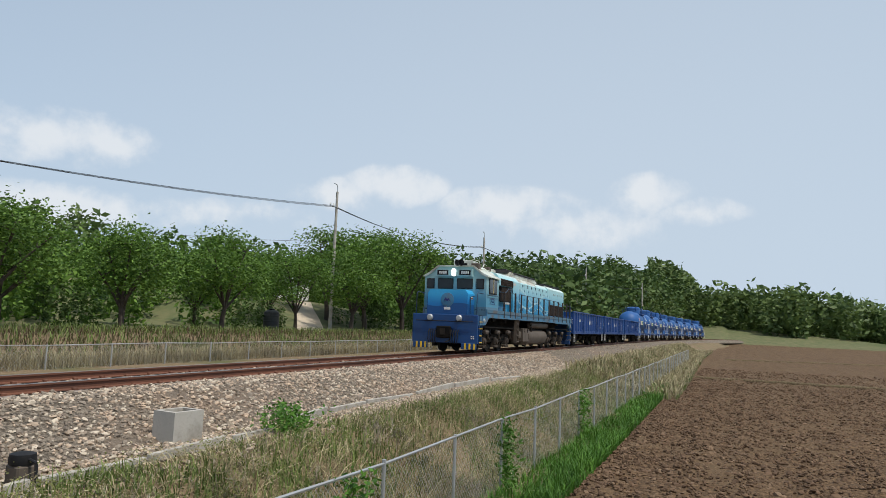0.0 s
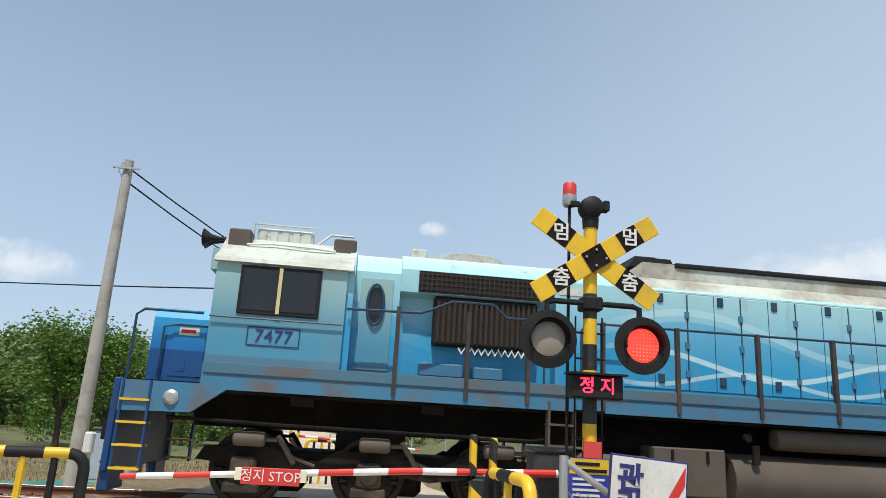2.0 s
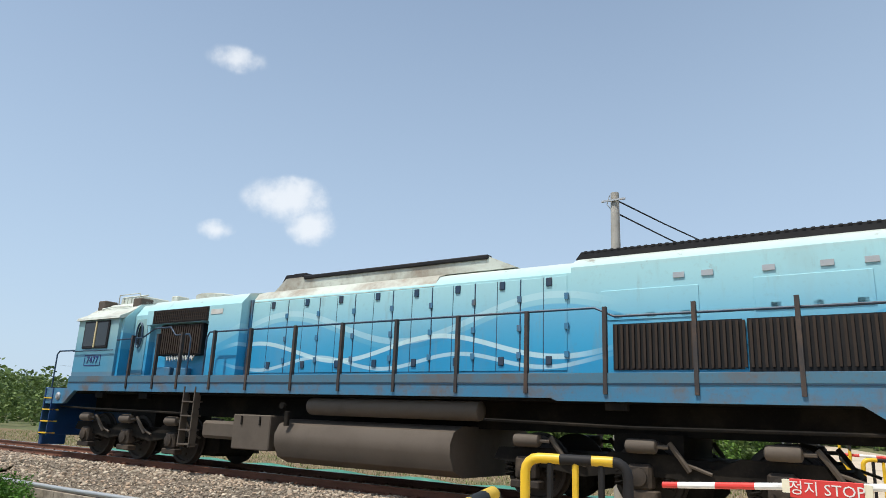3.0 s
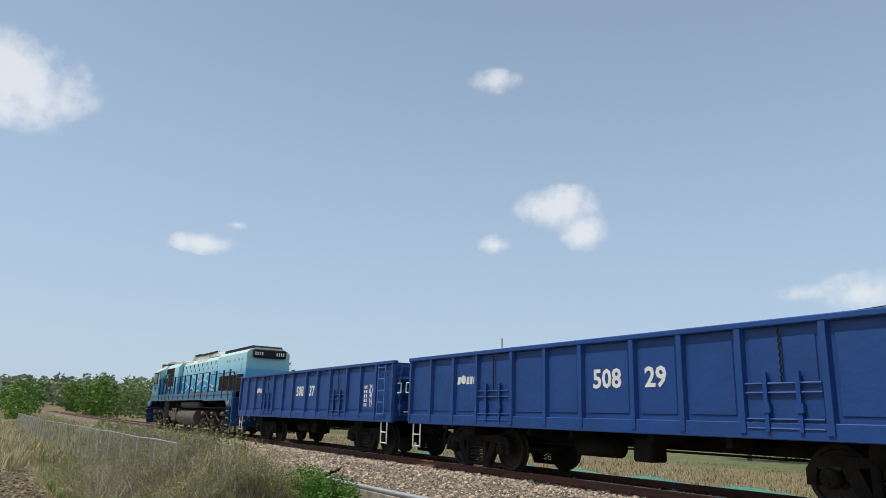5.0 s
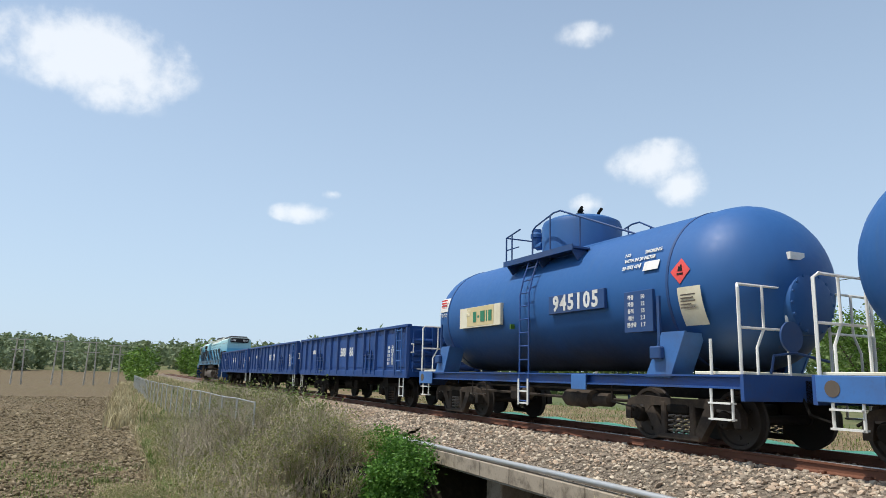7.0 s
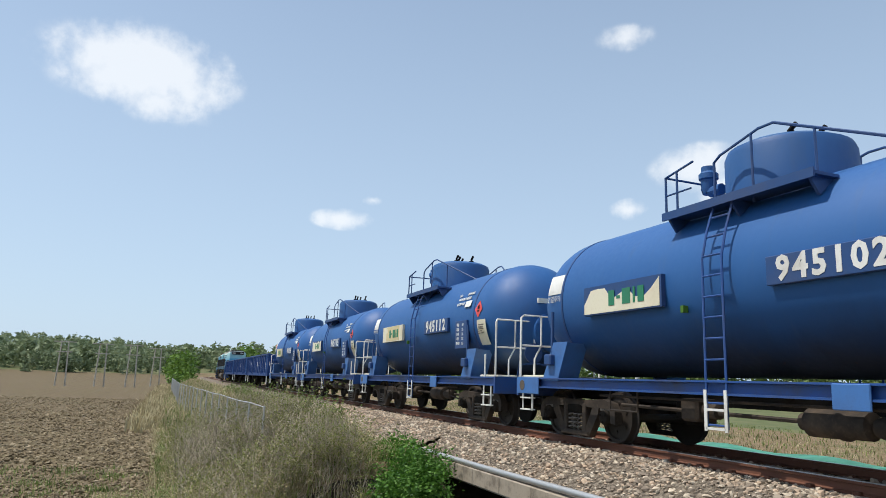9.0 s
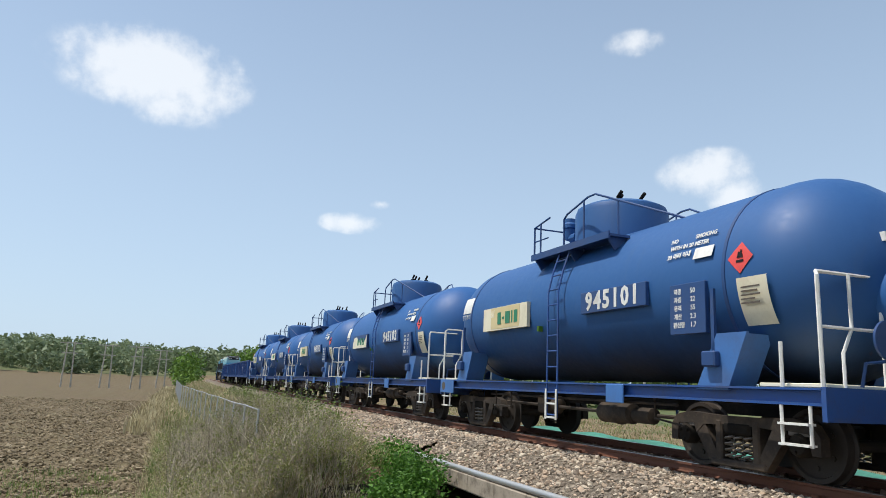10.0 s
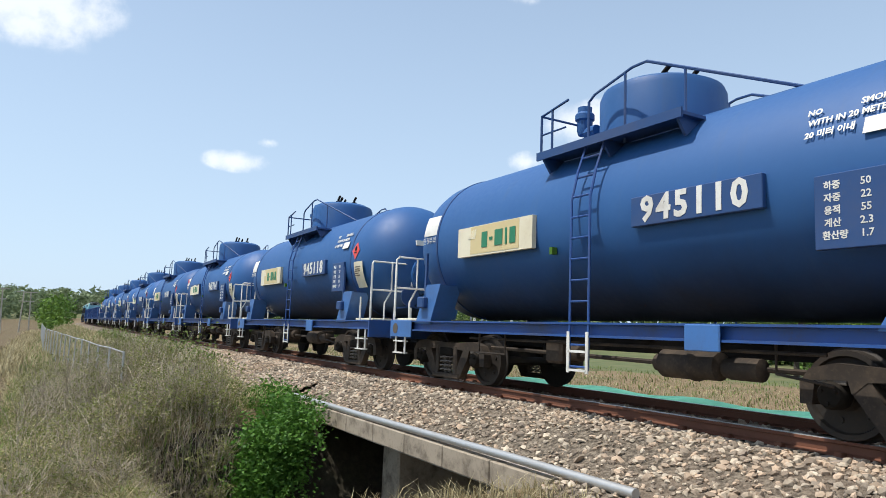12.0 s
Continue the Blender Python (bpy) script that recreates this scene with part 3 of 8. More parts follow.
# the road over the crossing, with its deck between the rails
g = Geo()
road_ys = [-60, -40, -25, -16, -11, -8, -6, -4, -2.6, -1.6, 1.6, 2.6, 4, 6, 8, 11, 16, 25, 40, 60, 80]
prev = None
for y in road_ys:
    z = float(-0.045 - 0.30 * smooth(2.0, 9.0, abs(y)) + 0.02 * np.clip(y - 10, 0, 60))
    bend = 0.004 * max(0, y - 12) ** 2
    row = []
    for k, dx in enumerate((-2.35, -2.2, 2.2, 2.35)):
        g.v.append((ROAD_X - bend + dx, y, z - (0.12 if k in (0, 3) else 0.0)))
        row.append(len(g.v) - 1)
    if prev:
        for k in range(3):
            g.face((prev[k], prev[k + 1], row[k + 1], row[k]))
    prev = row
road = solo("road", g, M_ROAD, "pale dusty concrete farm road over the tracks", "road", kind="structure", smooth=60)
deck = thing("crossing_deck", "worn concrete crossing panels between rusty rails", "crossing deck", kind="structure")
for a, b in ((-2.4, -0.86), (-0.66, 0.66), (0.86, 2.4)):
    for k in range(3):
        g = Geo()
        g.box(ROAD_X - 2.3 + k * 1.54, ROAD_X - 2.3 + k * 1.54 + 1.52, a, b, -0.2, -0.012 - 0.004 * (k % 2), 0.015)
        part("panel", g, M_ROAD, deck)
for x0, x1, y0 in ((ROAD_X + 1.5, ROAD_X + 2.2, -2.9), (ROAD_X - 2.2, ROAD_X - 1.4, -2.9), (ROAD_X - 2.2, ROAD_X - 1.6, 2.7)):
    g = Geo()
    g.box(x0, x1, y0, y0 + 0.22, -0.06, -0.028)
    part("edge_mark", g, M_YELLOW, deck, "faded yellow mark")

# ---- the track ----
STATIONS = [x * 2.0 for x in range(-120, 126)]


def sweep(prof, xs, off):
    """Sweeps a (sideways, z) profile along the line."""
    g = Geo()
    n = len(prof)
    for j, x in enumerate(xs):
        a = radians(line_yaw(x))
        for p, z in prof:
            d = p + off
            g.v.append((x - math.sin(a) * d, line_y(x) + math.cos(a) * d, z))
        if j:
            b = (j - 1) * n
            for k in range(n):
                m = (k + 1) % n
                g.face((b + k, b + m, b + n + m, b + n + k))
    return g


track = thing("railway_track", "single rusty railway track on pale ballast", "railway track", kind="structure")
foot = [(-0.068, -0.15), (0.068, -0.15), (0.068, -0.138), (0.012, -0.118), (0.010, -0.042), (0.034, -0.036), (0.034, -0.006), (-0.034, -0.006), (-0.034, -0.036), (-0.010, -0.042), (-0.012, -0.118), (-0.068, -0.138)]
crown = [(-0.030, -0.006), (0.030, -0.006), (0.026, 0.0), (-0.026, 0.0)]
for s in (-1, 1):
    r = part("rail", sweep(foot, STATIONS, s * 0.755), M_RUST, track, "rust-brown steel rail", 30)
    part("rail_head", sweep(crown, STATIONS, s * 0.755), M_HEAD, r, "polished running surface", 30)
g = Geo()
g.prism([(-1.2, -0.36), (1.2, -0.36), (1.2, -0.165), (0.9, -0.15), (-0.9, -0.15), (-1.2, -0.165)], -0.13, 0.13)
sleeper_mesh = g.mesh("sleeper", M_SLEEP)
for k in range(-50, 82):
    x = k * 0.62
    if abs(x - ROAD_X) < 2.4:
        continue
    ob = new("sleeper", sleeper_mesh)
    ob.parent = track
    ob.matrix_basis = pose(x, line_y(x), 0, 0, 0, line_yaw(x))
g = Geo()
for k in range(-50, 82):
    x = k * 0.62
    if abs(x - ROAD_X) < 2.4:
        continue
    for s in (-1, 1):
        for e in (-1, 1):
            yy = line_y(x) + s * 0.755 + e * 0.085
            g.box(x - 0.045, x + 0.045, yy - 0.04, yy + 0.04, -0.16, -0.105, 0.012)
part("rail_clips", g, M_RUST, track, "rusty rail clips")

# ballast bed, open where the road crosses
bed = [(-3.35, -0.78), (-1.75, -0.20), (-1.25, -0.165), (1.25, -0.165), (1.75, -0.20), (3.3, -0.78)]
narrow = [(-2.50, -0.60), (-1.75, -0.20), (-1.25, -0.165), (1.25, -0.165), (1.75, -0.20), (2.5, -0.60), (2.5, -0.7), (-2.5, -0.7)]
wide = bed + [(3.3, -1.0), (-3.35, -1.0)]
for prof, xs in ((wide, [x for x in STATIONS if x <= -14] + [-12.0]), (narrow, [-12.0, -10, -8, -6, -4, -3.0]), (wide, [-3.0, -1, 1, 3, 4.1]), (wide, [8.9] + [x for x in STATIONS if x >= 10])):
    b = solo("ballast_bed", sweep(prof, xs, 0), M_BALLAST, "bed of crushed pale stone under the track", "ballast", kind="structure", smooth=30)

# loose stones on the bed
PHI = (1 + 5 ** 0.5) / 2
ICO = np.array([(-1, PHI, 0), (1, PHI, 0), (-1, -PHI, 0), (1, -PHI, 0), (0, -1, PHI), (0, 1, PHI), (0, -1, -PHI), (0, 1, -PHI), (PHI, 0, -1), (PHI, 0, 1), (-PHI, 0, -1), (-PHI, 0, 1)]) / 1.9
ICO_F = np.array([(0, 11, 5), (0, 5, 1), (0, 1, 7), (0, 7, 10), (0, 10, 11), (1, 5, 9), (5, 11, 4), (11, 10, 2), (10, 7, 6), (7, 1, 8), (3, 9, 4), (3, 4, 2), (3, 2, 6), (3, 6, 8), (3, 8, 9), (4, 9, 5), (2, 4, 11), (6, 2, 10), (8, 6, 7), (9, 8, 1)])


def heap(name, pts, sizes, material, label, category, flat=0.7, seed=1):
    """Angular stones or clods, one mesh."""
    r = np.random.default_rng(seed)
    n = len(pts)
    shape = ICO[None] * r.uniform(0.65, 1.3, (n, 12, 1)) * r.uniform(0.6, 1.25, (n, 1, 3))
    a = r.uniform(0, 2 * math.pi, n)
    c, s = np.cos(a)[:, None], np.sin(a)[:, None]
    tip = r.uniform(-0.7, 0.7, n)[:, None]
    x, y, z = shape[..., 0], shape[..., 1], shape[..., 2] * flat
    x, y = x * c - y * s, x * s + y * c
    x, z = x * np.cos(tip) - z * np.sin(tip), x * np.sin(tip) + z * np.cos(tip)
    v = np.stack([x, y, z], -1) * np.asarray(sizes)[:, None, None] + np.asarray(pts)[:, None, :]
    f = (ICO_F[None] + 12 * np.arange(n)[:, None, None]).reshape(-1, 3)
    me = bpy.data.meshes.new(name)
    me.from_pydata(v.reshape(-1, 3).tolist(), [], f.tolist())
    me.materials.append(material)
    return tagged(new(name, me), label, category, kind="stuff")


def bed_z(d):
    return np.interp(d, [p for p, _ in bed], [q for _, q in bed])


r = np.random.default_rng(5)
n = 52000
sx = np.concatenate([r.uniform(-26, 4.0, 23000), r.uniform(9.0, 46, 25000), r.uniform(-60, 90, n - 48000)])
sd = np.where(r.uniform(0, 1, n) < 0.78, r.uniform(-3.5, -0.9, n), r.uniform(-0.9, 3.3, n))
ok = (np.abs(sx - ROAD_X) > 2.5) & ~((np.abs(np.abs(sd) - 0.755) < 0.1)) & ~((sx > -12) & (sx < -3) & (np.abs(sd) > 2.5))
sx, sd = sx[ok], sd[ok]
ly = np.where(sx > 0, 0.43e-3 * sx * sx - 2.36e-6 * sx ** 3, 0.075e-3 * sx * sx)
size = r.uniform(0.018, 0.036, len(sx)) + 0.03 * r.uniform(0, 1, len(sx)) ** 4
on_deck = (sx > -12) & (sx < -3)
pts = np.stack([sx, ly + sd, np.where(on_deck, np.interp(sd, [-2.5, -1.75, -1.25, 1.25, 1.75, 2.5], [-0.60, -0.20, -0.165, -0.165, -0.20, -0.60]), bed_z(sd)) + size * 0.25], -1)
heap("ballast_stones", pts, size, M_STONE, "loose crushed stones, tan, grey and rust-tinted", "ballast stones")
n = 9000
sx = r.uniform(8.8, 42, n)
sd = -3.3 - np.abs(r.normal(0, 0.75, n))
size = r.uniform(0.018, 0.045, n)
pts = np.stack([sx, sd + 0.43e-3 * sx * sx, land_z(sx, sd) + 0.02], -1)
heap("scattered_stones", pts, size, M_STONE, "stones rolled off the ballast onto the verge", "stones", seed=2)

# clods of the tilled fields
n = 64000
dist = 3.0 + 42 * r.uniform(0, 1, n) ** 1.7
left = r.uniform(0, 1, n) < 0.5
sx = np.where(left, -1.5 - dist, 12.5 + dist * 0.9)
sy = -7.9 - 34 * r.uniform(0, 1, n) ** 1.5
size = r.uniform(0.012, 0.040, n) + 0.035 * r.uniform(0, 1, n) ** 5
pts = np.stack([sx, sy, land_z(sx, sy) + 0.035 * np.sin(sy * 2 * math.pi / 1.25 + 0.4 * np.sin(sx * 0.3)) + 0.01], -1)
heap("soil_clods", pts[~left], size[~left], M_CLOD, "crumbly brown clods on the tilled field", "soil", seed=3)
heap("dry_soil_clods", pts[left], size[left], M_CLOD_PALE, "pale dry clods on the tilled field", "soil", seed=4)

n = 34000
sx = -6.5 - 62 * r.uniform(0, 1, n) ** 1.5
sy = -8.1 - 40 * r.uniform(0, 1, n) ** 1.4
size = r.uniform(0.022, 0.060, n) + 0.05 * r.uniform(0, 1, n) ** 5
pts = np.stack([sx, sy, land_z(sx, sy) + 0.035 * np.sin(sy * 2 * math.pi / 1.25 + 0.4 * np.sin(sx * 0.3)) + 0.02], -1)
heap("turned_clods", pts, size, M_CLOD_PALE, "large pale clods turned up by the plough", "soil", seed=6)

sx, sy = 12.8 + 60 * r.uniform(0, 1, n) ** 1.5, -7.9 - 32 * r.uniform(0, 1, n) ** 1.3
pts = np.stack([sx, sy, land_z(sx, sy) + 0.035 * np.sin(sy * 2 * math.pi / 1.25 + 0.4 * np.sin(sx * 0.3)) + 0.015], -1)
heap("turned_brown_clods", pts, size * 0.85, M_CLOD, "large brown clods turned up by the plough", "soil", seed=7)

# low earth ridges between the plots
for k, (xa, ya, xb, yb) in enumerate(((57.7, -8.2, 56.0, -34.0), (98.0, -9.4, 122.0, -60.0))):
    g = Geo()
    rr = random.Random(k)
    pts = [(xa + (xb - xa) * j / 40, ya + (yb - ya) * j / 40 + rr.uniform(-0.06, 0.06), -1.74 + rr.uniform(-0.02, 0.03)) for j in range(41)]
    g.tube(pts, 0.15, 8)
    solo("earth_ridge", g, M_SOIL_PALE, "low pale earth ridge between ploughed plots", "earth ridge", kind="structure", smooth=60)


# ---- the train ----
# Every vehicle is built with its front end at x = 0, running back along +x; the camera's side is -y.
WHEELSETS = []   # (wheelset, radius, vehicle)
CARS = []        # (vehicle, distance of its front behind the locomotive's)


def wheelset(x, r, parent, gauge=0.755):
    g = Geo()
    for s in (-1, 1):
        y = s * gauge
        i, o = y - s * 0.075, y + s * 0.065
        g.lathe([(0.10, i - s * 0.02), (0.10, i), (r * 0.82, i), (r + 0.028, i), (r + 0.028, i + s * 0.022), (r, i + s * 0.04), (r - 0.008, o), (r * 0.86, o), (r * 0.82, o - s * 0.035), (r * 0.34, o - s * 0.02), (r * 0.28, o + s * 0.05), (0.07, o + s * 0.06)], (0, 0, 0), "y", 28)
        for k in range(6):
            a = k * math.pi / 3
            g.lathe([(0.035, o - s * 0.04), (0.03, o - s * 0.01)], (math.cos(a) * r * 0.58, 0, math.sin(a) * r * 0.58), "y", 8)
    g.tube([(0, -gauge + 0.05, 0), (0, gauge - 0.05, 0)], 0.075, 10)
    ob = part("wheelset", g, M_WHEEL, parent, "steel wheels on an axle")
    ob.matrix_basis = pose(x, 0, r)
    WHEELSETS.append((ob, r))
    return ob


def wagon_truck(x, r, base, parent, grime=M_TRUCK, coil=M_SPRING):
    """A three-piece freight truck with cast side frames and coil springs."""
    h = base / 2
    g = Geo()
    g.box(-0.20, 0.20, -1.04, 1.04, r - 0.02, r + 0.20, 0.03)
    t = part("truck", g, grime, parent, "cast-steel freight truck caked in brown grime")
    t.matrix_basis = pose(x, 0, 0)
    arch = [(-h - 0.30, r - 0.10), (-h - 0.30, r + 0.10), (-h - 0.20, r + 0.24), (-h + 0.05, r + 0.30), (-0.30, r + 0.27), (0.30, r + 0.27), (h - 0.05, r + 0.30), (h + 0.20, r + 0.24), (h + 0.30, r + 0.10), (h + 0.30, r - 0.10), (h + 0.18, r - 0.10), (h + 0.15, r + 0.13), (h - 0.16, r + 0.15), (h - 0.20, r + 0.02), (h - 0.34, r + 0.14), (0.30, r + 0.16), (-0.30, r + 0.16), (-h + 0.34, r + 0.14), (-h + 0.20, r + 0.02), (-h + 0.16, r + 0.15), (-h - 0.15, r + 0.13), (-h - 0.18, r - 0.10)]
    for s in (-1, 1):
        y0, y1 = sorted((s * 0.94, s * 1.08))
        g = Geo()
        g.prism(arch, y0, y1, "y")
        for e in (-1, 1):
            g.prism([(e * (h - 0.36), r + 0.16), (e * (h - 0.20), r + 0.03), (e * 0.46, r - 0.34), (e * 0.32, r - 0.26)], y0 + 0.006, y1 - 0.006, "y")
            g.box(min(e * 0.25, e * 0.37), max(e * 0.25, e * 0.37), y0 - 0.012, y1 + 0.012, r - 0.32, r + 0.22, 0.02)
        g.box(-0.46, 0.46, y0 - 0.02, y1 + 0.02, r - 0.36, r - 0.27, 0.02)
        part("side_frame", g, grime, t, "cast side frame with open windows")
        for e in (-1, 1):
            g = Geo()
            o = s * 1.02
            g.lathe([(0.135, o - s * 0.08), (0.135, o + s * 0.05), (0.11, o + s * 0.09), (0.05, o + s * 0.10), (0.01, o + s * 0.10)], (e * h, 0, r), "y", 16)
            for k in range(3):
                a = k * 2 * math.pi / 3 + 0.5
                g.lathe([(0.02, o + s * 0.09), (0.018, o + s * 0.12)], (e * h + 0.075 * math.cos(a), 0, r + 0.075 * math.sin(a)), "y", 6)
            part("bearing_cap", g, M_UNDER, t, "bolted bearing cap")
            g = Geo()
            g.box(e * h - 0.15, e * h + 0.15, y0 + 0.01, y1 - 0.01, r + 0.10, r + 0.16, 0.01)
            part("bearing_adapter", g, coil, t)
        for dx in (-0.155, 0.0, 0.155):
            g = Geo()
            pts = [(dx + 0.068 * math.cos(a * 0.9), s * 1.035 + 0.055 * math.sin(a * 0.9), r - 0.27 + 0.0105 * a) for a in range(0, 29)]
            g.tube(pts, 0.016, 5)
            part("coil_spring", g, coil, t)
        g = Geo()
        g.box(-0.23, 0.23, min(s * 0.95, s * 1.10), max(s * 0.95, s * 1.10), r + 0.03, r + 0.19, 0.03)
        part("bolster_end", g, M_UNDER, t)
    for e in (-1, 1):
        wheelset(e * h, r, t)
    return t


def coupler(x, side, parent):
    g = Geo()
    g.box(min(x, x + side * 0.4), max(x, x + side * 0.4), -0.09, 0.09, 0.80, 0.98, 0.02)
    g.prism([(x + side * 0.28, 0.17), (x + side * 0.5, 0.12), (x + side * 0.52, -0.02), (x + side * 0.42, -0.16), (x + side * 0.26, -0.12)], 0.76, 1.02, "z")
    g.tube([(x, 0.3 * -1, 0.85), (x + side * 0.15, -0.32, 0.55), (x + side * 0.4, -0.2, 0.45)], 0.025, 6)
    part("coupler", g, M_UNDER, parent, "knuckle coupler with a brake hose")


def rung_ladder(name, x, y, z0, z1, width, parent, material, step=0.29, r=0.016, label="", along="x"):
    g = Geo()
    for s in (0, 1):
        p = (x + s * width, y) if along == "x" else (x, y + s * width)
        g.tube([(*p, z0), (*p, z1)], r, 6)
    z = z0 + 0.03
    while z < z1 - 0.02:
        q = (x + width, y) if along == "x" else (x, y + width)
        g.tube([(x, y, z), (*q, z)], r * 0.9, 6)
        z += step
    return part(name, g, material, parent, label)


def bars(lines, x, y, z, parent, material, name="lettering", label="", h=0.05, gap=0.035, seed=0):
    """Writing too small to read, as plain bars: one list of widths a line."""
    g = Geo()
    rr = random.Random(seed)
    for k, widths in enumerate(lines):
        px = x
        for w in widths:
            g.box(px, px + w, y - 0.004, y, z - k * (h + gap) - h, z - k * (h + gap))
            px += w + h * 0.6
    return part(name, g, material, parent, label)


# -- locomotive --
def locomotive():
    L = thing("diesel_locomotive", "blue six-axle diesel locomotive with a pale wave pattern and weathered roof", "locomotive")
    # frame and walkway
    g = Geo()
    for s in (-1, 1):
        y0, y1 = sorted((s * 1.40, s * 1.50))
        g.prism([(0.0, 1.20), (0.0, 1.60), (1.0, 1.60), (1.0, 1.90), (19.35, 1.90), (19.35, 1.60), (19.30, 1.24), (18.72, 1.24), (18.34, 1.50), (14.5, 1.50), (14.4, 1.54), (1.35, 1.54), (0.92, 1.22)], y0, y1, "y")
    part("side_sill", g, M_SILL, L, "blue-grey side sill streaked with rust")
    for e in (-1, 1):
        y0, y1 = sorted((e * 1.501, e * 1.512))
        g = Geo()
        g.box(1.03, 19.30, y0, y1, 1.755, 1.895, 0.003)
        part("walkway_edge", g, M_EDGE, L, "grimy upper edge of the walkway")
        g = Geo()
        g.box(1.03, 19.30, y0, y1, 1.735, 1.752)
        part("sill_bead", g, M_RAIL, L)
    g = Geo()
    g.box(0.02, 19.33, -1.40, 1.40, 1.50, 1.62)
    g.box(1.0, 19.30, -1.41, 1.41, 1.84, 1.895)
    g.box(0.8, 18.6, -0.55, 0.55, 1.05, 1.5)
    part("underframe", g, M_UNDER, L, "dark underframe")
    # pilot (front and rear end plates)
    for nm, x0, x1 in (("front_pilot", -0.10, 0.0), ("rear_pilot", 19.36, 19.46)):
        g = Geo()
        g.box(x0, x1, -1.48, 1.48, 0.42, 1.62, 0.02)
        for s in (-1, 1):
            g.box(x0 - 0.02, x1 + 0.02, s * 1.1 - 0.32, s * 1.1 + 0.32, 0.18, 0.44, 0.02)
        p = part(nm, g, M_FRONT, L, "dark blue end plate")
        side = -1 if x0 < 1 else 1
        xx = x0 - 0.02 if side < 0 else x1 + 0.02
        g = Geo()
        for s in (-1, 1):
            for k in range(3):
                g.box(xx - 0.01, xx + 0.01, s * 1.1 - 0.30 + k * 0.2, s * 1.1 - 0.22 + k * 0.2, 0.19, 0.43)
        part("hazard_stripes", g, M_YELLOW, p)
        g = Geo()
        for s in (-1, 1):
            for dy in (0.35, 0.45, 0.56, 0.66):
                g.tube([(xx, s * dy, 0.98), (xx + side * 0.14, s * dy, 0.86), (xx + side * 0.17, s * dy, 0.55), (xx + side * 0.10, s * dy * 0.95, 0.40)], 0.022, 6)
        g.tube([(xx + side * 0.05, -1.3, 1.33), (xx + side * 0.05, 1.3, 1.33)], 0.02, 6)
        part("brake_hoses", g, M_BLACK, p)
        coupler(x0 if side < 0 else x1, side, L)
        g = Geo()
        g.box(min(xx, xx + side * 0.12), max(xx, xx + side * 0.12), -0.32, 0.32, 0.62, 1.12, 0.03)
        part("coupler_pocket", g, M_UNDER, p)
    g = Geo()
    for s in (-1, 1):
        g.lathe([(0.13, 0.0), (0.13, -0.08), (0.10, -0.11), (0.05, -0.115)], (-0.10, s * 0.66, 1.47), "x", 16)
    part("marker_lamps", g, M_GALV, L, "round marker lamps")
    bars([[0.06, 0.06], [0.06, 0.06]], 0, 0, 0, L, M_WHITE).matrix_basis = pose(-0.105, -1.2, 0.75, 0, 0, -90)
    # nose
    g = Geo()
    prof = [(-0.92, 1.62), (-0.92, 2.52), (-0.80, 2.68), (0.80, 2.68), (0.92, 2.52), (0.92, 1.62)]
    g.prism(prof, 0.13, 1.0)
    nose = part("nose", g, M_NOSE, L, "rounded bright blue short hood")
    g = Geo()
    for s in (-1, 1):
        yy = s * 0.925
        g.box(0.42, 0.88, yy - 0.006, yy + 0.006, 1.70, 2.46, 0.004)
        g.box(0.55, 0.64, yy - 0.015, yy + 0.015, 1.78, 1.90)
    part("nose_door", g, M_NOSE, nose)
    g = Geo()
    g.lathe([(0.30, 0.0), (0.30, -0.012), (0.26, -0.02)], (0.13, 0, 2.24), "x", 26)
    part("front_emblem", g, M_SILL, nose, "round pale emblem plate")
    g = Geo()
    g.prism([(-0.16, 2.16), (-0.05, 2.32), (0.0, 2.26), (0.08, 2.34), (0.18, 2.16), (0.08, 2.24), (0.0, 2.17), (-0.06, 2.24)], 0.098, 0.11)
    part("emblem_figure", g, M_NAVY, nose)
    g = Geo()
    g.box(0.112, 0.128, -0.14, 0.14, 1.82, 1.93)
    part("front_plate", g, M_WHITE, nose)
    g = Geo()
    g.box(0.5, 0.78, -0.935, -0.927, 2.28, 2.39)
    part("warning_label", g, M_WHITE, nose, "small red and white label")
    bars([[0.2]], 0.53, -0.937, 2.365, nose, M_RED, h=0.05)
    for s in (-1, 1):
        g = Geo()
        g.tube([(0.30, s * 0.99, 1.66), (0.30, s * 0.99, 2.38), (0.50, s * 0.99, 2.42), (0.95, s * 0.99, 2.42)], 0.018, 6)
        g.tube([(0.02, s * 1.38, 1.60), (0.02, s * 1.38, 2.48), (0.12, s * 1.38, 2.56), (0.9, s * 1.38, 2.56)], 0.02, 6)
        part("handrail", g, M_RAIL, L)
    # cab
    g = Geo()
    g.prism([(-1.45, 1.62), (-1.45, 3.30), (-1.28, 3.42), (-0.82, 3.76), (0.82, 3.76), (1.28, 3.42), (1.45, 3.30), (1.45, 1.62)], 1.0, 2.82)
    cab = part("cab", g, M_CAB, L, "grey-green and slate cab body")
    g = Geo()
    g.prism([(-1.52, 3.30), (-1.50, 3.36), (-1.26, 3.48), (-0.84, 3.80), (0.84, 3.80), (1.26, 3.48), (1.50, 3.36), (1.52, 3.30), (1.42, 3.30), (1.2, 3.42), (0.8, 3.74), (-0.8, 3.74), (-1.2, 3.42), (-1.42, 3.30)], 0.96, 2.90)
    part("cab_roof", g, M_ROOF, cab, "stained cream cab roof")
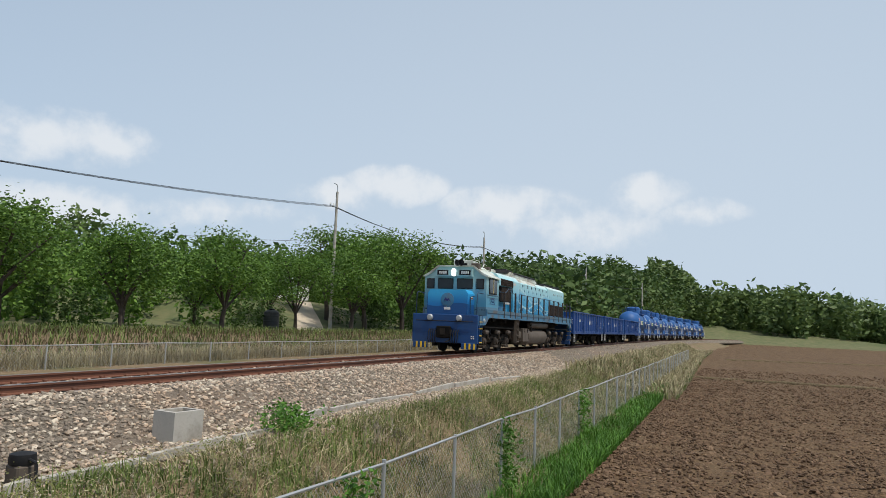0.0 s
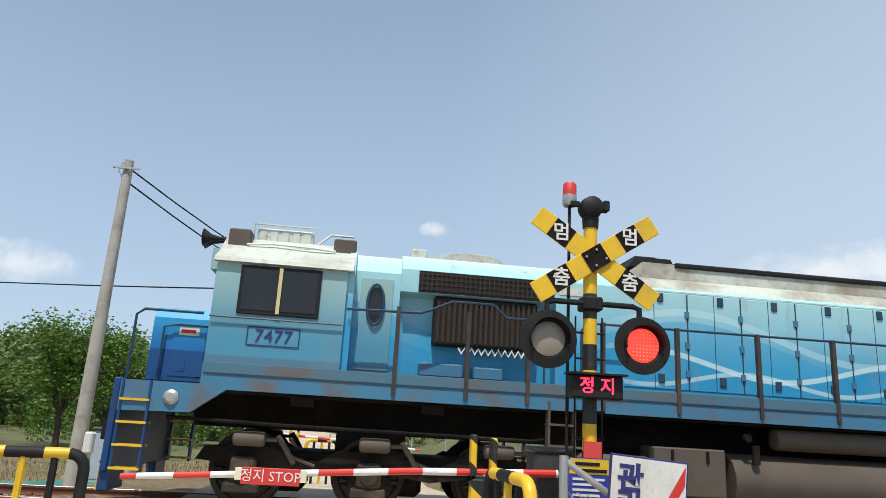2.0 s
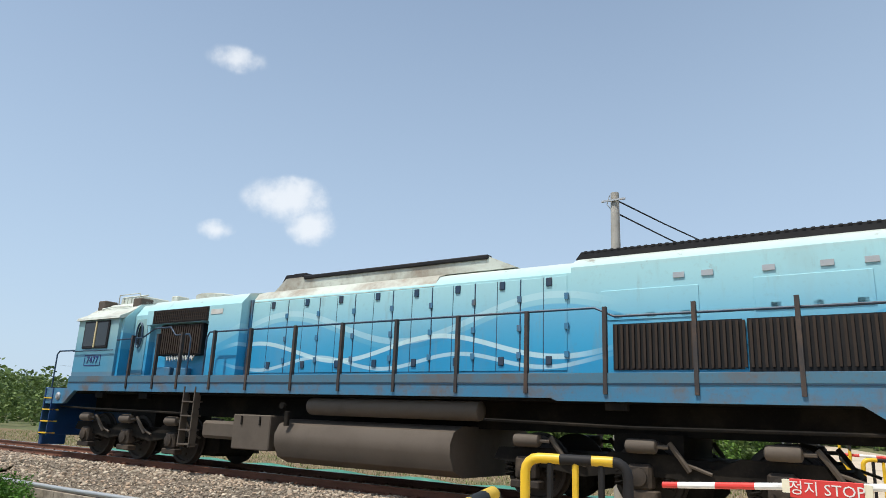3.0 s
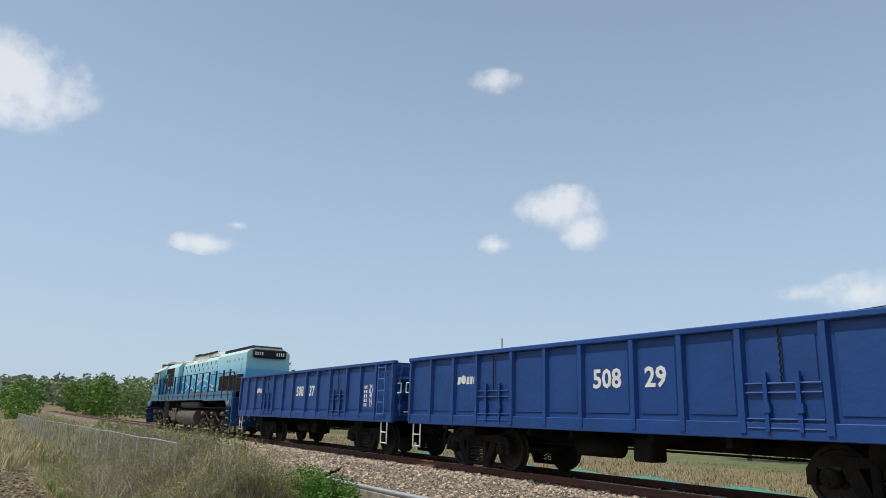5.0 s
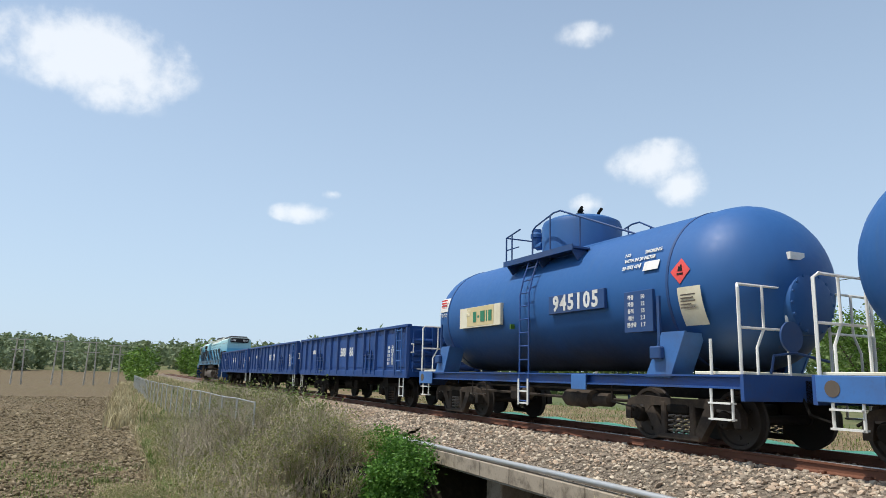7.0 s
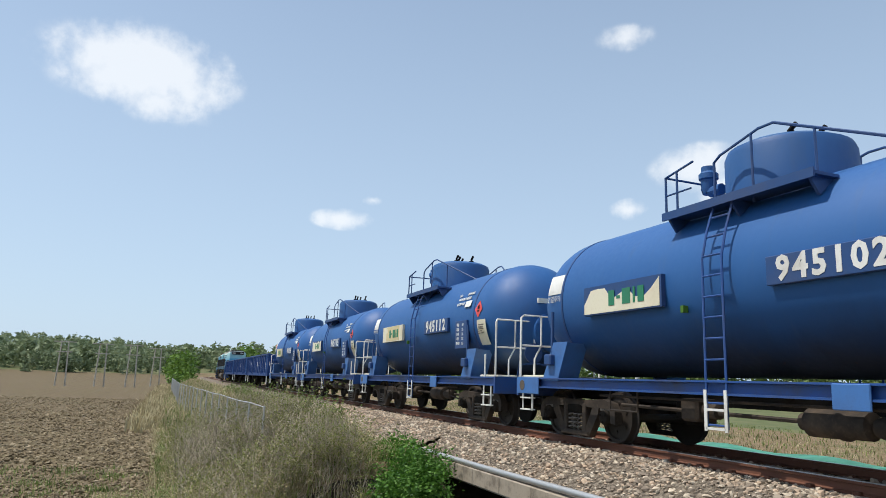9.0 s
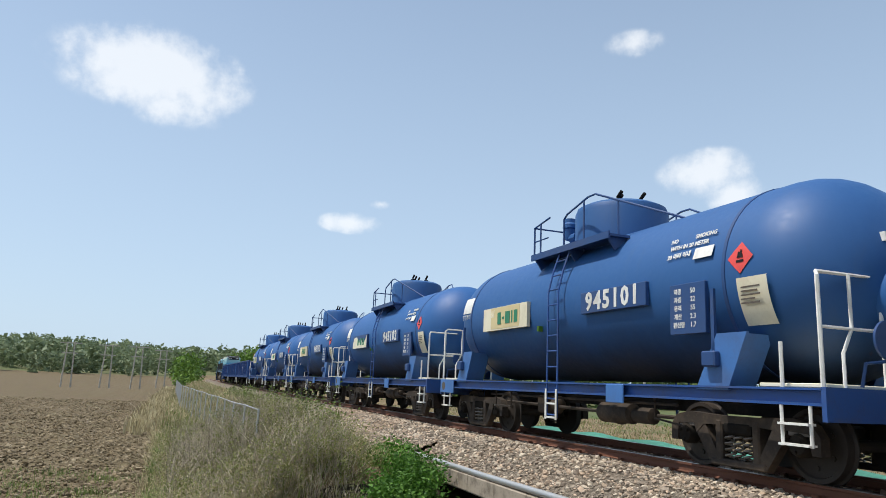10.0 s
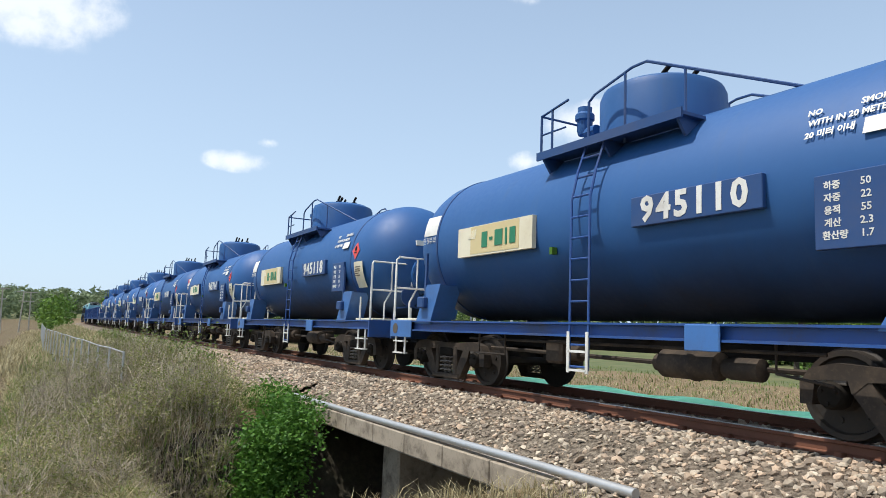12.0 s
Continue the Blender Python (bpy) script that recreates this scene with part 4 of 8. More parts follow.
    for s in (-1, 1):
        y = s * 1.455
        g = Geo()
        g.box(1.34, 2.46, min(y, y + s * 0.03), max(y, y + s * 0.03), 2.58, 3.27, 0.01)
        fr = part("side_window", g, M_BLACK, L, "cab side window frame")
        for a, b in ((1.39, 1.86), (1.93, 2.41)):
            g = Geo()
            g.box(a, b, min(y + s * 0.028, y + s * 0.036), max(y + s * 0.028, y + s * 0.036), 2.64, 3.22)
            part("pane", g, M_GLASS, fr)
        g = Geo()
        g.box(1.87, 1.92, min(y + s * 0.028, y + s * 0.05), max(y + s * 0.028, y + s * 0.05), 2.60, 3.25)
        part("window_post", g, M_GOLD, fr, "tarnished brass window post")
        g = Geo()
        yy = y + s * 0.006
        for a, b, c, d in ((1.52, 2.24, 2.405, 2.42), (1.52, 2.24, 2.155, 2.17), (1.52, 1.535, 2.155, 2.42), (2.225, 2.24, 2.155, 2.42)):
            g.box(a, b, min(y, yy), max(y, yy), c, d)
        part("number_frame", g, M_NAVY, cab)
        bars([[0.1, 0.1, 0.1, 0.1]], 1.60, y, 2.35, cab, M_NAVY, h=0.13) if s > 0 else None
        g = Geo()
        g.tube([(1.0, s * 1.50, 2.52), (2.8, s * 1.50, 2.52)], 0.013, 5)
        part("grab_rail", g, M_RAIL, cab)
    lettering("7477", 0.25, faced(1.88, -1.458, 2.285), M_NAVY, cab, "unit_number", 0.004, "dark number on the cab side", 1.05)
    # cab front windows and number boards
    for a, b in ((-1.34, -0.98), (-0.82, -0.08), (0.08, 0.82), (0.98, 1.34)):
        g = Geo()
        g.box(0.975, 1.005, a, b, 2.76, 3.22, 0.012)
        w = part("front_window", g, M_BLACK, L)
        g = Geo()
        g.box(0.968, 0.977, a + 0.04, b - 0.04, 2.80, 3.18)
        part("pane", g, M_GLASS, w)
    g = Geo()
    g.prism([(-0.84, 3.30), (-0.84, 3.62), (0.84, 3.62), (0.84, 3.30)], 0.78, 1.0)
    head = part("headlight_housing", g, M_CAB, L)
    for a, b in ((-0.78, -0.26), (0.26, 0.78)):
        g = Geo()
        g.box(0.765, 0.785, a, b, 3.36, 3.57, 0.008)
        nb = part("number_board", g, M_BLACK, head, "black number board")
        g = Geo()
        for k in range(4):
            g.box(0.758, 0.768, a + 0.08 + k * 0.095, a + 0.14 + k * 0.095, 3.41, 3.52)
        part("lettering", g, M_WHITE, head)
    for z in (3.40, 3.54):
        g = Geo()
        g.lathe([(0.10, 0), (0.10, -0.04), (0.07, -0.05), (0.02, -0.045)], (0.78, 0, z), "x", 16)
        part("headlight", g, M_HEADLIGHT, head, "lit headlight")
    for s in (-1, 1):
        g = Geo()
        g.box(1.005, 1.03, s * 0.02, s * 0.02 + 0.01, 2.8, 2.81)
    # horns, air conditioner, roof boxes, pipes
    g = Geo()
    for dy, ln in ((-0.42, 0.55), (-0.25, 0.45)):
        g.lathe([(0.03, 0.6), (0.03, 0.25), (0.06, 0.12), (0.13, 0.02), (0.14, 0.0), (0.10, 0.04)], (0.52, dy, 3.87), "x", 14)
    g.box(1.0, 1.1, -0.5, -0.15, 3.74, 3.90)
    part("air_horns", g, M_BLACK, L, "black trumpet air horns")
    g = Geo()
    g.box(1.36, 2.22, -0.62, 0.25, 3.78, 4.06, 0.03)
    for k in range(5):
        g.box(1.40 + k * 0.17, 1.50 + k * 0.17, -0.64, -0.60, 3.84, 4.0)
    g.tube([(1.32, -0.66, 3.8), (1.32, -0.66, 4.10), (2.26, -0.66, 4.10), (2.26, -0.66, 3.8)], 0.014, 5)
    part("roof_air_conditioner", g, M_ROOF, L, "dusty rooftop air conditioner")
    g = Geo()
    g.box(1.02, 1.34, -1.05, -0.70, 3.62, 3.90, 0.02)
    g.box(2.56, 2.90, -1.02, -0.66, 3.60, 3.88, 0.02)
    part("roof_box", g, M_FUEL, L, "cream roof boxes")
    g = Geo()
    for y in (-1.08, -0.98, -0.9):
        g.tube([(1.3, y, 3.66), (1.7, y + 0.03, 3.70), (2.2, y - 0.02, 3.68), (2.6, y, 3.66)], 0.018, 5)
    g.tube([(2.3, -0.8, 3.8), (2.5, -0.8, 3.98), (2.85, -0.8, 3.98)], 0.02, 5)
    part("roof_pipes", g, M_ROOF, L)
    # equipment hood behind the cab
    g = Geo()
    g.prism([(-0.95, 1.9), (-0.95, 3.08), (-1.22, 3.12), (-1.22, 3.46), (-1.02, 3.70), (-0.6, 3.78), (0.6, 3.78), (1.02, 3.70), (1.22, 3.46), (1.22, 3.12), (0.95, 3.08), (0.95, 1.9)], 3.6, 5.95)
    g.prism([(-1.22, 1.9), (-1.22, 3.46), (-1.02, 3.70), (-0.6, 3.78), (0.6, 3.78), (1.02, 3.70), (1.22, 3.46), (1.22, 1.9)], 5.95, 7.0)
    g.prism([(-1.38, 1.9), (-1.38, 3.30), (-1.22, 3.46), (-1.0, 3.70), (-0.6, 3.78), (0.6, 3.78), (1.0, 3.70), (1.22, 3.46), (1.38, 3.30), (1.38, 1.9)], 2.82, 2.92)
    g.prism([(-1.10, 1.9), (-1.10, 3.40), (-0.9, 3.68), (0.9, 3.68), (1.10, 3.40), (1.10, 1.9)], 2.92, 3.6)
    eh = part("equipment_hood", g, M_SIDE, L, "pale blue hood behind the cab")
    for s in (-1, 1):
        g = Geo()
        a, b = sorted((s * 1.20, s * 1.235))
        g.box(3.86, 5.92, a, b, 3.13, 3.45)
        lo = part("upper_grille", g, M_BLACK, L, "black intake mesh")
        g = Geo()
        for k in range(28):
            x = 3.90 + k * 0.072
            a, b = sorted((s * 1.232, s * 1.25))
            g.box(x, x + 0.02, a, b, 3.15, 3.43)
        for k in range(4):
            a, b = sorted((s * 1.232, s * 1.246))
            g.box(3.88, 5.90, a, b, 3.17 + k * 0.075, 3.185 + k * 0.075)
        tagged(part("wire_mesh", g, M_GRILL, lo), kind="stuff")
        a, b = sorted((s * 0.94, s * 1.16))
        g = Geo()
        g.box(4.12, 5.68, a, b, 2.38, 3.10, 0.02)
        bx = part("blower_grille", g, M_BLACK, L, "brown slatted blower grille")
        g = Geo()
        for k in range(19):
            x = 4.16 + k * 0.08
            a, b = sorted((s * 1.155, s * 1.185))
            g.box(x, x + 0.045, a, b, 2.42, 3.06)
        part("slats", g, M_GRILL, bx)
        g = Geo()
        a, b = sorted((s * 0.95, s * 1.12))
        g.box(3.95, 4.6, a, b, 1.92, 2.12, 0.02)
        g.box(4.75, 5.2, a, b, 1.92, 2.10, 0.02)
        part("locker", g, M_SILL, eh)
        g = Geo()
        pts = [(4.5 + 0.05 * k, s * 1.17, 2.36 - 0.09 * (k % 2)) for k in range(21)]
        g.tube(pts, 0.02, 4)
        part("fringe", g, M_WHITE, eh, "ragged pale edge below the grille")
        g = Geo()
        c = [(3.25 + 0.12 * math.cos(q * math.pi / 10), s * 1.15, 2.90 + 0.30 * math.sin(q * math.pi / 10)) for q in range(21)]
        g.tube(c, 0.022, 6, None, False)
        part("door_handrail", g, M_RAIL, L, "oval grab ring by the cab door")
        g = Geo()
        y0, y1 = sorted((s * 1.116, s * 1.125))
        g.prism([(3.25 + 0.10 * math.cos(q * math.pi / 10), 2.90 + 0.27 * math.sin(q * math.pi / 10)) for q in range(20)], y0, y1, "y")
        part("door_window", g, M_GLASS, L, "oval dark door window")
        g = Geo()
        a, b = sorted((s * 1.10, s * 1.115))
        g.box(3.02, 3.5, a, b, 1.95, 3.3, 0.004)
        part("cab_door", g, M_CAB, eh)
    g = Geo()
    g.lathe([(0.62, 3.76), (0.62, 3.92), (0.55, 3.95), (0.1, 3.95)], (4.75, 0, 0), "z", 28)
    g.box(3.75, 4.0, -0.75, -0.4, 3.7, 3.9, 0.02)
    part("roof_fan", g, M_ROOF, L, "round roof fan")
    # engine hood
    g = Geo()
    g.prism([(-0.95, 1.9), (-0.95, 3.52), (-0.78, 3.70), (-0.55, 3.78), (0.55, 3.78), (0.78, 3.70), (0.95, 3.52), (0.95, 1.9)], 7.0, 14.5)
    g.prism([(-0.97, 1.9), (-0.97, 3.60), (-0.84, 3.72), (-0.6, 3.82), (0.6, 3.82), (0.84, 3.72), (0.97, 3.60), (0.97, 1.9)], 14.5, 19.22)
    hood = part("engine_hood", g, M_SIDE, L, "long cyan hood painted with pale waves")
    g = Geo()
    g.prism([(-0.955, 3.50), (-0.80, 3.715), (-0.60, 3.79), (-0.62, 3.77), (-0.80, 3.69), (-0.945, 3.49)], 7.02, 11.85)
    part("roof_edge", g, M_ROOF, hood, "rust-stained roof edge")
    # exhaust deck
    g = Geo()
    g.prism([(7.25, 3.78), (7.6, 4.06), (12.72, 4.06), (13.33, 3.80)], -0.58, 0.58, "y")
    part("exhaust_deck", g, M_ROOF, L, "stained raised roof section")
    g = Geo()
    g.prism([(7.40, 4.0), (7.50, 4.16), (8.12, 4.16), (8.2, 4.0)], -0.5, 0.5, "y")
    g.box(7.55, 7.95, -0.35, 0.35, 4.14, 4.22, 0.02)
    g.box(8.15, 12.75, -0.62, -0.45, 4.0, 4.085, 0.02)
    g.box(8.15, 12.75, 0.45, 0.62, 4.0, 4.085, 0.02)
    part("exhaust_hat", g, M_BLACK, L, "sooty exhaust outlet on the roof")
    # hood doors, latches and hinges
    edges = [7.06, 8.16, 9.06, 10.0, 10.93, 11.82, 12.72, 13.6, 14.44]
    for s in (-1, 1):
        for a, b in zip(edges, edges[1:]):
            mid_x = (a + b) / 2
            g = Geo()
            y0, y1 = sorted((s * 0.948, s * 0.962))
            for p, q in ((a + 0.012, mid_x - 0.006), (mid_x + 0.006, b - 0.012)):
                g.box(p, q, y0, y1, 1.98, 3.48, 0.005)
            d = part("hood_door", g, M_SIDE, L)
            y0, y1 = sorted((s * 0.958, s * 0.985))
            for z in (2.07, 3.33):
                g = Geo()
                g.box(mid_x + 0.05, mid_x + 0.15, y0, y1, z, z + 0.14, 0.006)
                part("latch", g, M_RAIL, d, "small dark latch")
            for z in (2.18, 2.62, 3.10):
                g = Geo()
                g.box(b - 0.05, b + 0.02, y0, y1, z, z + 0.10)
                part("hinge", g, M_SILL, d)
        for x in edges[:-1] + [(a + b) / 2 for a, b in zip(edges, edges[1:])]:
            g = Geo()
            g.box(x - 0.012, x + 0.012, min(s * 0.945, s * 0.957), max(s * 0.945, s * 0.957), 1.98, 3.48)
            part("panel_joint", g, M_RAIL, hood)
        y0, y1 = sorted((s * 0.96, s * 0.985))
        g = Geo()
        g.box(15.18, 17.0, y0, y1, 1.98, 2.66)
        g.box(17.06, 18.96, y0, y1, 1.70 + 0.2, 2.66)
        gr = part("radiator_grille", g, M_BLACK, L, "tall dark radiator grille")
        g = Geo()
        y0, y1 = sorted((s * 0.984, s * 1.015))
        x = 15.22
        while x < 18.92:
            g.box(x, x + 0.035, y0, y1, 2.0, 2.64)
            x += 0.085
        part("slats", g, M_GRILL, gr)
        for a, b, c, d in ((15.0, 16.45, 2.72, 3.18), (17.18, 18.58, 2.76, 3.22)):
            g = Geo()
            y0, y1 = sorted((s * 0.968, s * 0.984))
            g.box(a, b, y0, y1, c, d, 0.006)
            for k in range(3):
                g.box(a + 0.2 + k * 0.5, a + 0.32 + k * 0.5, y0, max(y1, y0) + 0.0, c + 0.02, c + 0.1)
            part("side_panel", g, M_SIDE, hood)
        g = Geo()
        y0, y1 = sorted((s * 0.97, s * 0.99))
        for x in (16.1, 16.5, 17.3, 18.0, 18.5):
            g.box(x, x + 0.16, y0, y1, 3.30, 3.38)
        part("lifting_plates", g, M_GALV, hood)
        y0, y1 = sorted((s * 1.225, s * 1.23))
        g = Geo()
        g.box(6.0, 6.4, y0, y1, 3.26, 3.37)
        part("warning_label", g, M_WHITE, L)
        y0, y1 = sorted((s * 0.93, s * 0.99))
        g = Geo()
        g.box(6.98, 7.08, y0, y1, 1.92, 3.55)
        part("hood_joint", g, M_SILL, hood)
    g = Geo()
    g.prism([(14.45, 3.80), (14.55, 3.92), (19.0, 3.92), (19.12, 3.80)], -0.66, 0.66, "y")
    for k in range(40):
        g.box(14.6 + k * 0.11, 14.65 + k * 0.11, -0.67, 0.67, 3.90, 3.928)
    part("radiator_roof", g, M_BLACK, L, "black radiator roof grille")
    # rear end lamp box
    g = Geo()
    g.box(19.2, 19.42, -0.75, 0.75, 3.38, 3.74, 0.05)
    rb = part("rear_lamp_box", g, M_BLACK, L, "black rear number board and lamps")
    g = Geo()
    for a in (-0.68, 0.28):
        for k in range(4):
            g.box(19.415, 19.425, a + k * 0.1, a + 0.06 + k * 0.1, 3.48, 3.62)
    part("lettering", g, M_WHITE, rb)
    # walkway handrails
    for s in (-1, 1):
        y = s * 1.46
        for posts, run in (((3.58, 4.59, 5.47), (3.0, 5.72)), ((6.58, 7.72, 8.99, 10.21, 11.47, 12.74, 14.0, 15.25, 16.5, 17.75, 18.75), (6.32, 19.28))):
            for x in posts:
                g = Geo()
                g.box(x - 0.028, x + 0.028, min(y, y + s * 0.07), max(y, y + s * 0.07), 1.60, 2.84)
                part("stanchion", g, M_POST, L)
            g = Geo()
            lo = 1.62 if run[0] > 4 else 2.75
            if run[0] > 4:
                pts = [(run[0] - 0.05, y, 1.62), (run[0] - 0.05, y, 2.7), (run[0] + 0.03, y, 2.82), (run[1] - 4.2, y, 2.84), (run[1] - 3.9, y, 2.70), (run[1], y, 2.70), (run[1], y, 1.95)]
            else:
                pts = [(2.85, y, 2.76), (3.9, y, 2.78), (4.05, y, 2.84), (4.35, y, 2.98), (4.95, y, 2.98), (5.15, y, 2.80), (5.65, y, 2.80), (5.72, y, 2.70), (5.72, y, 1.62)]
            g.tube(pts, 0.019, 6)
            part("handrail", g, M_RAIL, L)
        # steps
        for x0, x1, name, zt in ((0.02, 0.40, "front_steps", 1.6), (18.80, 19.18, "rear_steps", 1.6), (5.78, 6.18, "side_steps", 1.66)):
            g = Geo()
            for x in (x0, x1 - 0.03):
                g.box(x, x + 0.03, min(s * 1.36, s * 1.52), max(s * 1.36, s * 1.52), 0.42, zt)
            st = part(name, g, M_FUEL if name == "side_steps" else M_FRONT, L, "open metal steps")
            g = Geo()
            for k in range(4):
                z = 0.46 + k * 0.29
                g.box(x0, x1, min(s * 1.30, s * 1.53), max(s * 1.30, s * 1.53), z, z + 0.03)
            part("treads", g, M_FUEL if name == "side_steps" else M_YELLOW, st, "worn step treads")
        g = Geo()
        g.tube([(19.44, s * 1.38, 1.6), (19.44, s * 1.38, 2.5), (19.30, s * 1.42, 2.62), (19.0, s * 1.46, 2.72)], 0.02, 6)
        for dy in (0.5, 0.95):
            g.tube([(19.44, s * dy, 1.62), (19.44, s * dy, 2.45)], 0.018, 6)
        g.tube([(19.44, s * 0.4, 2.45), (19.44, s * 1.38, 2.45)], 0.018, 6)
        part("end_handrail", g, M_RAIL, L)
        g = Geo()
        yy = s * 1.5
        g.lathe([(0.10, 0), (0.10, s * 0.02), (0.06, s * 0.05), (0.0, s * 0.05)], (0.66, yy, 1.40), "y", 16)
        g.lathe([(0.09, 0), (0.09, s * 0.02), (0.05, s * 0.04), (0.0, s * 0.04)], (18.95, yy, 1.42), "y", 16)
        part("sand_cap", g, M_GALV, L)
    # fuel tank, reservoirs, boxes
    g = Geo()
    prof = [(-1.05, 1.08), (-1.32, 0.98), (-1.42, 0.80), (-1.42, 0.62), (-1.30, 0.38), (-1.0, 0.26), (1.0, 0.26), (1.30, 0.38), (1.42, 0.62), (1.42, 0.80), (1.32, 0.98), (1.05, 1.08)]
    g.prism(prof, 8.6, 12.62)
    ft = part("fuel_tank", g, M_FUEL, L, "dusty brown-grey fuel tank")
    for s in (-1, 1):
        g = Geo()
        g.lathe([(0.06, 9.28), (0.15, 9.32), (0.165, 9.38), (0.165, 13.0), (0.15, 13.06), (0.06, 13.1)], (0, s * 1.22, 1.33), "x", 18)
        part("air_reservoir", g, M_FUEL, L, "long air reservoir")
        g = Geo()
        y0, y1 = sorted((s * 0.9, s * 1.42))
        g.box(7.37, 8.45, y0, y1, 0.46, 1.13, 0.02)
        bb = part("battery_box", g, M_FUEL, L, "battery box with hasps")
        g = Geo()
        y0, y1 = sorted((s * 1.418, s * 1.44))
        for x in (7.62, 8.15):
            g.box(x, x + 0.04, y0, y1, 0.93, 1.1)
        part("hasps", g, M_UNDER, bb)
        g = Geo()
        y0, y1 = sorted((s * 0.9, s * 1.34))
        g.box(6.28, 7.36, y0, y1, 0.62, 0.98, 0.06)
        part("compressor_box", g, M_FUEL, L)
        g = Geo()
        g.box(8.86, 8.96, min(s * 1.40, s * 1.47), max(s * 1.40, s * 1.47), 0.95, 1.22, 0.01)
        g.lathe([(0.06, 0), (0.06, s * 0.08)], (8.78, s * 1.40, 1.32), "y", 10)
        part("fuel_filler", g, M_UNDER, L)
    # trucks
    for centre, axles in ((3.35, (-1.70, 0.0, 1.75)), (15.6, (-1.75, 0.0, 1.78))):
        g = Geo()
        for s in (-1, 1):
            y0, y1 = sorted((s * 0.98, s * 1.12))
            g.prism([(-2.35, 0.62), (-2.25, 0.80), (-1.3, 0.82), (-1.0, 0.66), (-0.7, 0.66), (-0.45, 0.82), (0.45, 0.82), (0.7, 0.66), (1.0, 0.66), (1.3, 0.82), (2.25, 0.80), (2.35, 0.62), (1.35, 0.52), (0.85, 0.45), (0.4, 0.52), (-0.4, 0.52), (-0.85, 0.45), (-1.35, 0.52)], y0, y1, "y")
        g.box(-2.3, 2.3, -0.9, 0.9, 0.62, 0.76)
        g.box(-0.5, 0.5, -0.8, 0.8, 0.76, 1.08)
        t = part("truck", g, M_UNDER, L, "three-axle truck thick with brown grime")
        t.matrix_basis = pose(centre, 0, 0)
        for s in (-1, 1):
            for ax in axles:
                g = Geo()
                y0, y1 = sorted((s * 1.02, s * 1.24))
                g.box(ax - 0.17, ax + 0.17, y0, y1, 0.34, 0.68, 0.04)
                g.box(ax - 0.24, ax + 0.24, y0, y1 - 0.06 if s > 0 else y1, 0.22, 0.34, 0.02)
                g.lathe([(0.12, 0), (0.12, s * 0.06), (0.04, s * 0.08)], (ax, s * 1.22, 0.51), "y", 12)
                part("axle_box", g, M_TRUCK, t, "rusty axle box")
                g = Geo()
                g.lathe([(0.05, -0.22), (0.09, -0.2), (0.10, -0.16), (0.10, 0.16), (0.09, 0.2), (0.05, 0.22)], (ax + 0.05, s * 1.25, 0.92), "x", 12)
                g.tube([(ax + 0.26, s * 1.25, 0.92), (ax + 0.42, s * 1.25, 0.92)], 0.03, 6)
                part("brake_cylinder", g, M_FUEL, t, "pale brake cylinder")
                g = Geo()
                g.tube([(ax + 0.42, s * 1.22, 0.98), (ax + 0.55, s * 1.2, 0.80), (ax + 0.66, s * 1.14, 0.62)], 0.04, 6)
                g.tube([(ax + 0.60, s * 1.16, 0.72), (ax + 0.95, s * 1.16, 0.60)], 0.025, 6)
                part("brake_lever", g, M_FUEL, t)
                g = Geo()
                for dx in (-0.34, 0.34):
                    pts = [(ax + dx + 0.07 * math.cos(a), s * 1.05 + 0.07 * math.sin(a), 0.36 + 0.012 * a) for a in range(0, 24)]
                    g.tube(pts, 0.016, 4)
                part("coil_springs", g, M_UNDER, t)
        for ax in axles:
            # unseen motor blocks, added to darken the gaps between the wheels
            g = Geo()
            g.box(ax + 0.12, ax + 0.80, -0.58, 0.58, 0.20, 0.72, 0.08)
            part("traction_motor", g, M_UNDER, t, "dark traction motor between the wheels")
            wheelset(ax, 0.508, t)
    g = Geo()
    for y in (-1.36, 1.36):
        g.tube([(0.6, y, 1.15), (2.0, y, 1.12), (5.6, y, 1.10), (6.2, y, 1.2)], 0.025, 6)
        g.tube([(13.2, y, 1.2), (15.6, y, 1.16), (18.6, y, 1.18)], 0.025, 6)
        for x in (2.2, 4.0, 15.2):
            g.box(x, x + 0.32, y - 0.06, y + 0.06, 1.38, 1.52, 0.01)
    part("underframe_pipes", g, M_UNDER, L)
    CARS.append((L, 0.0))
    return L


# -- open wagons --
RIBS = (0.06, 1.0, 1.95, 2.85, 4.05, 5.05, 6.0, 7.2, 8.15, 9.15, 10.35, 11.25, 12.2, 13.13)


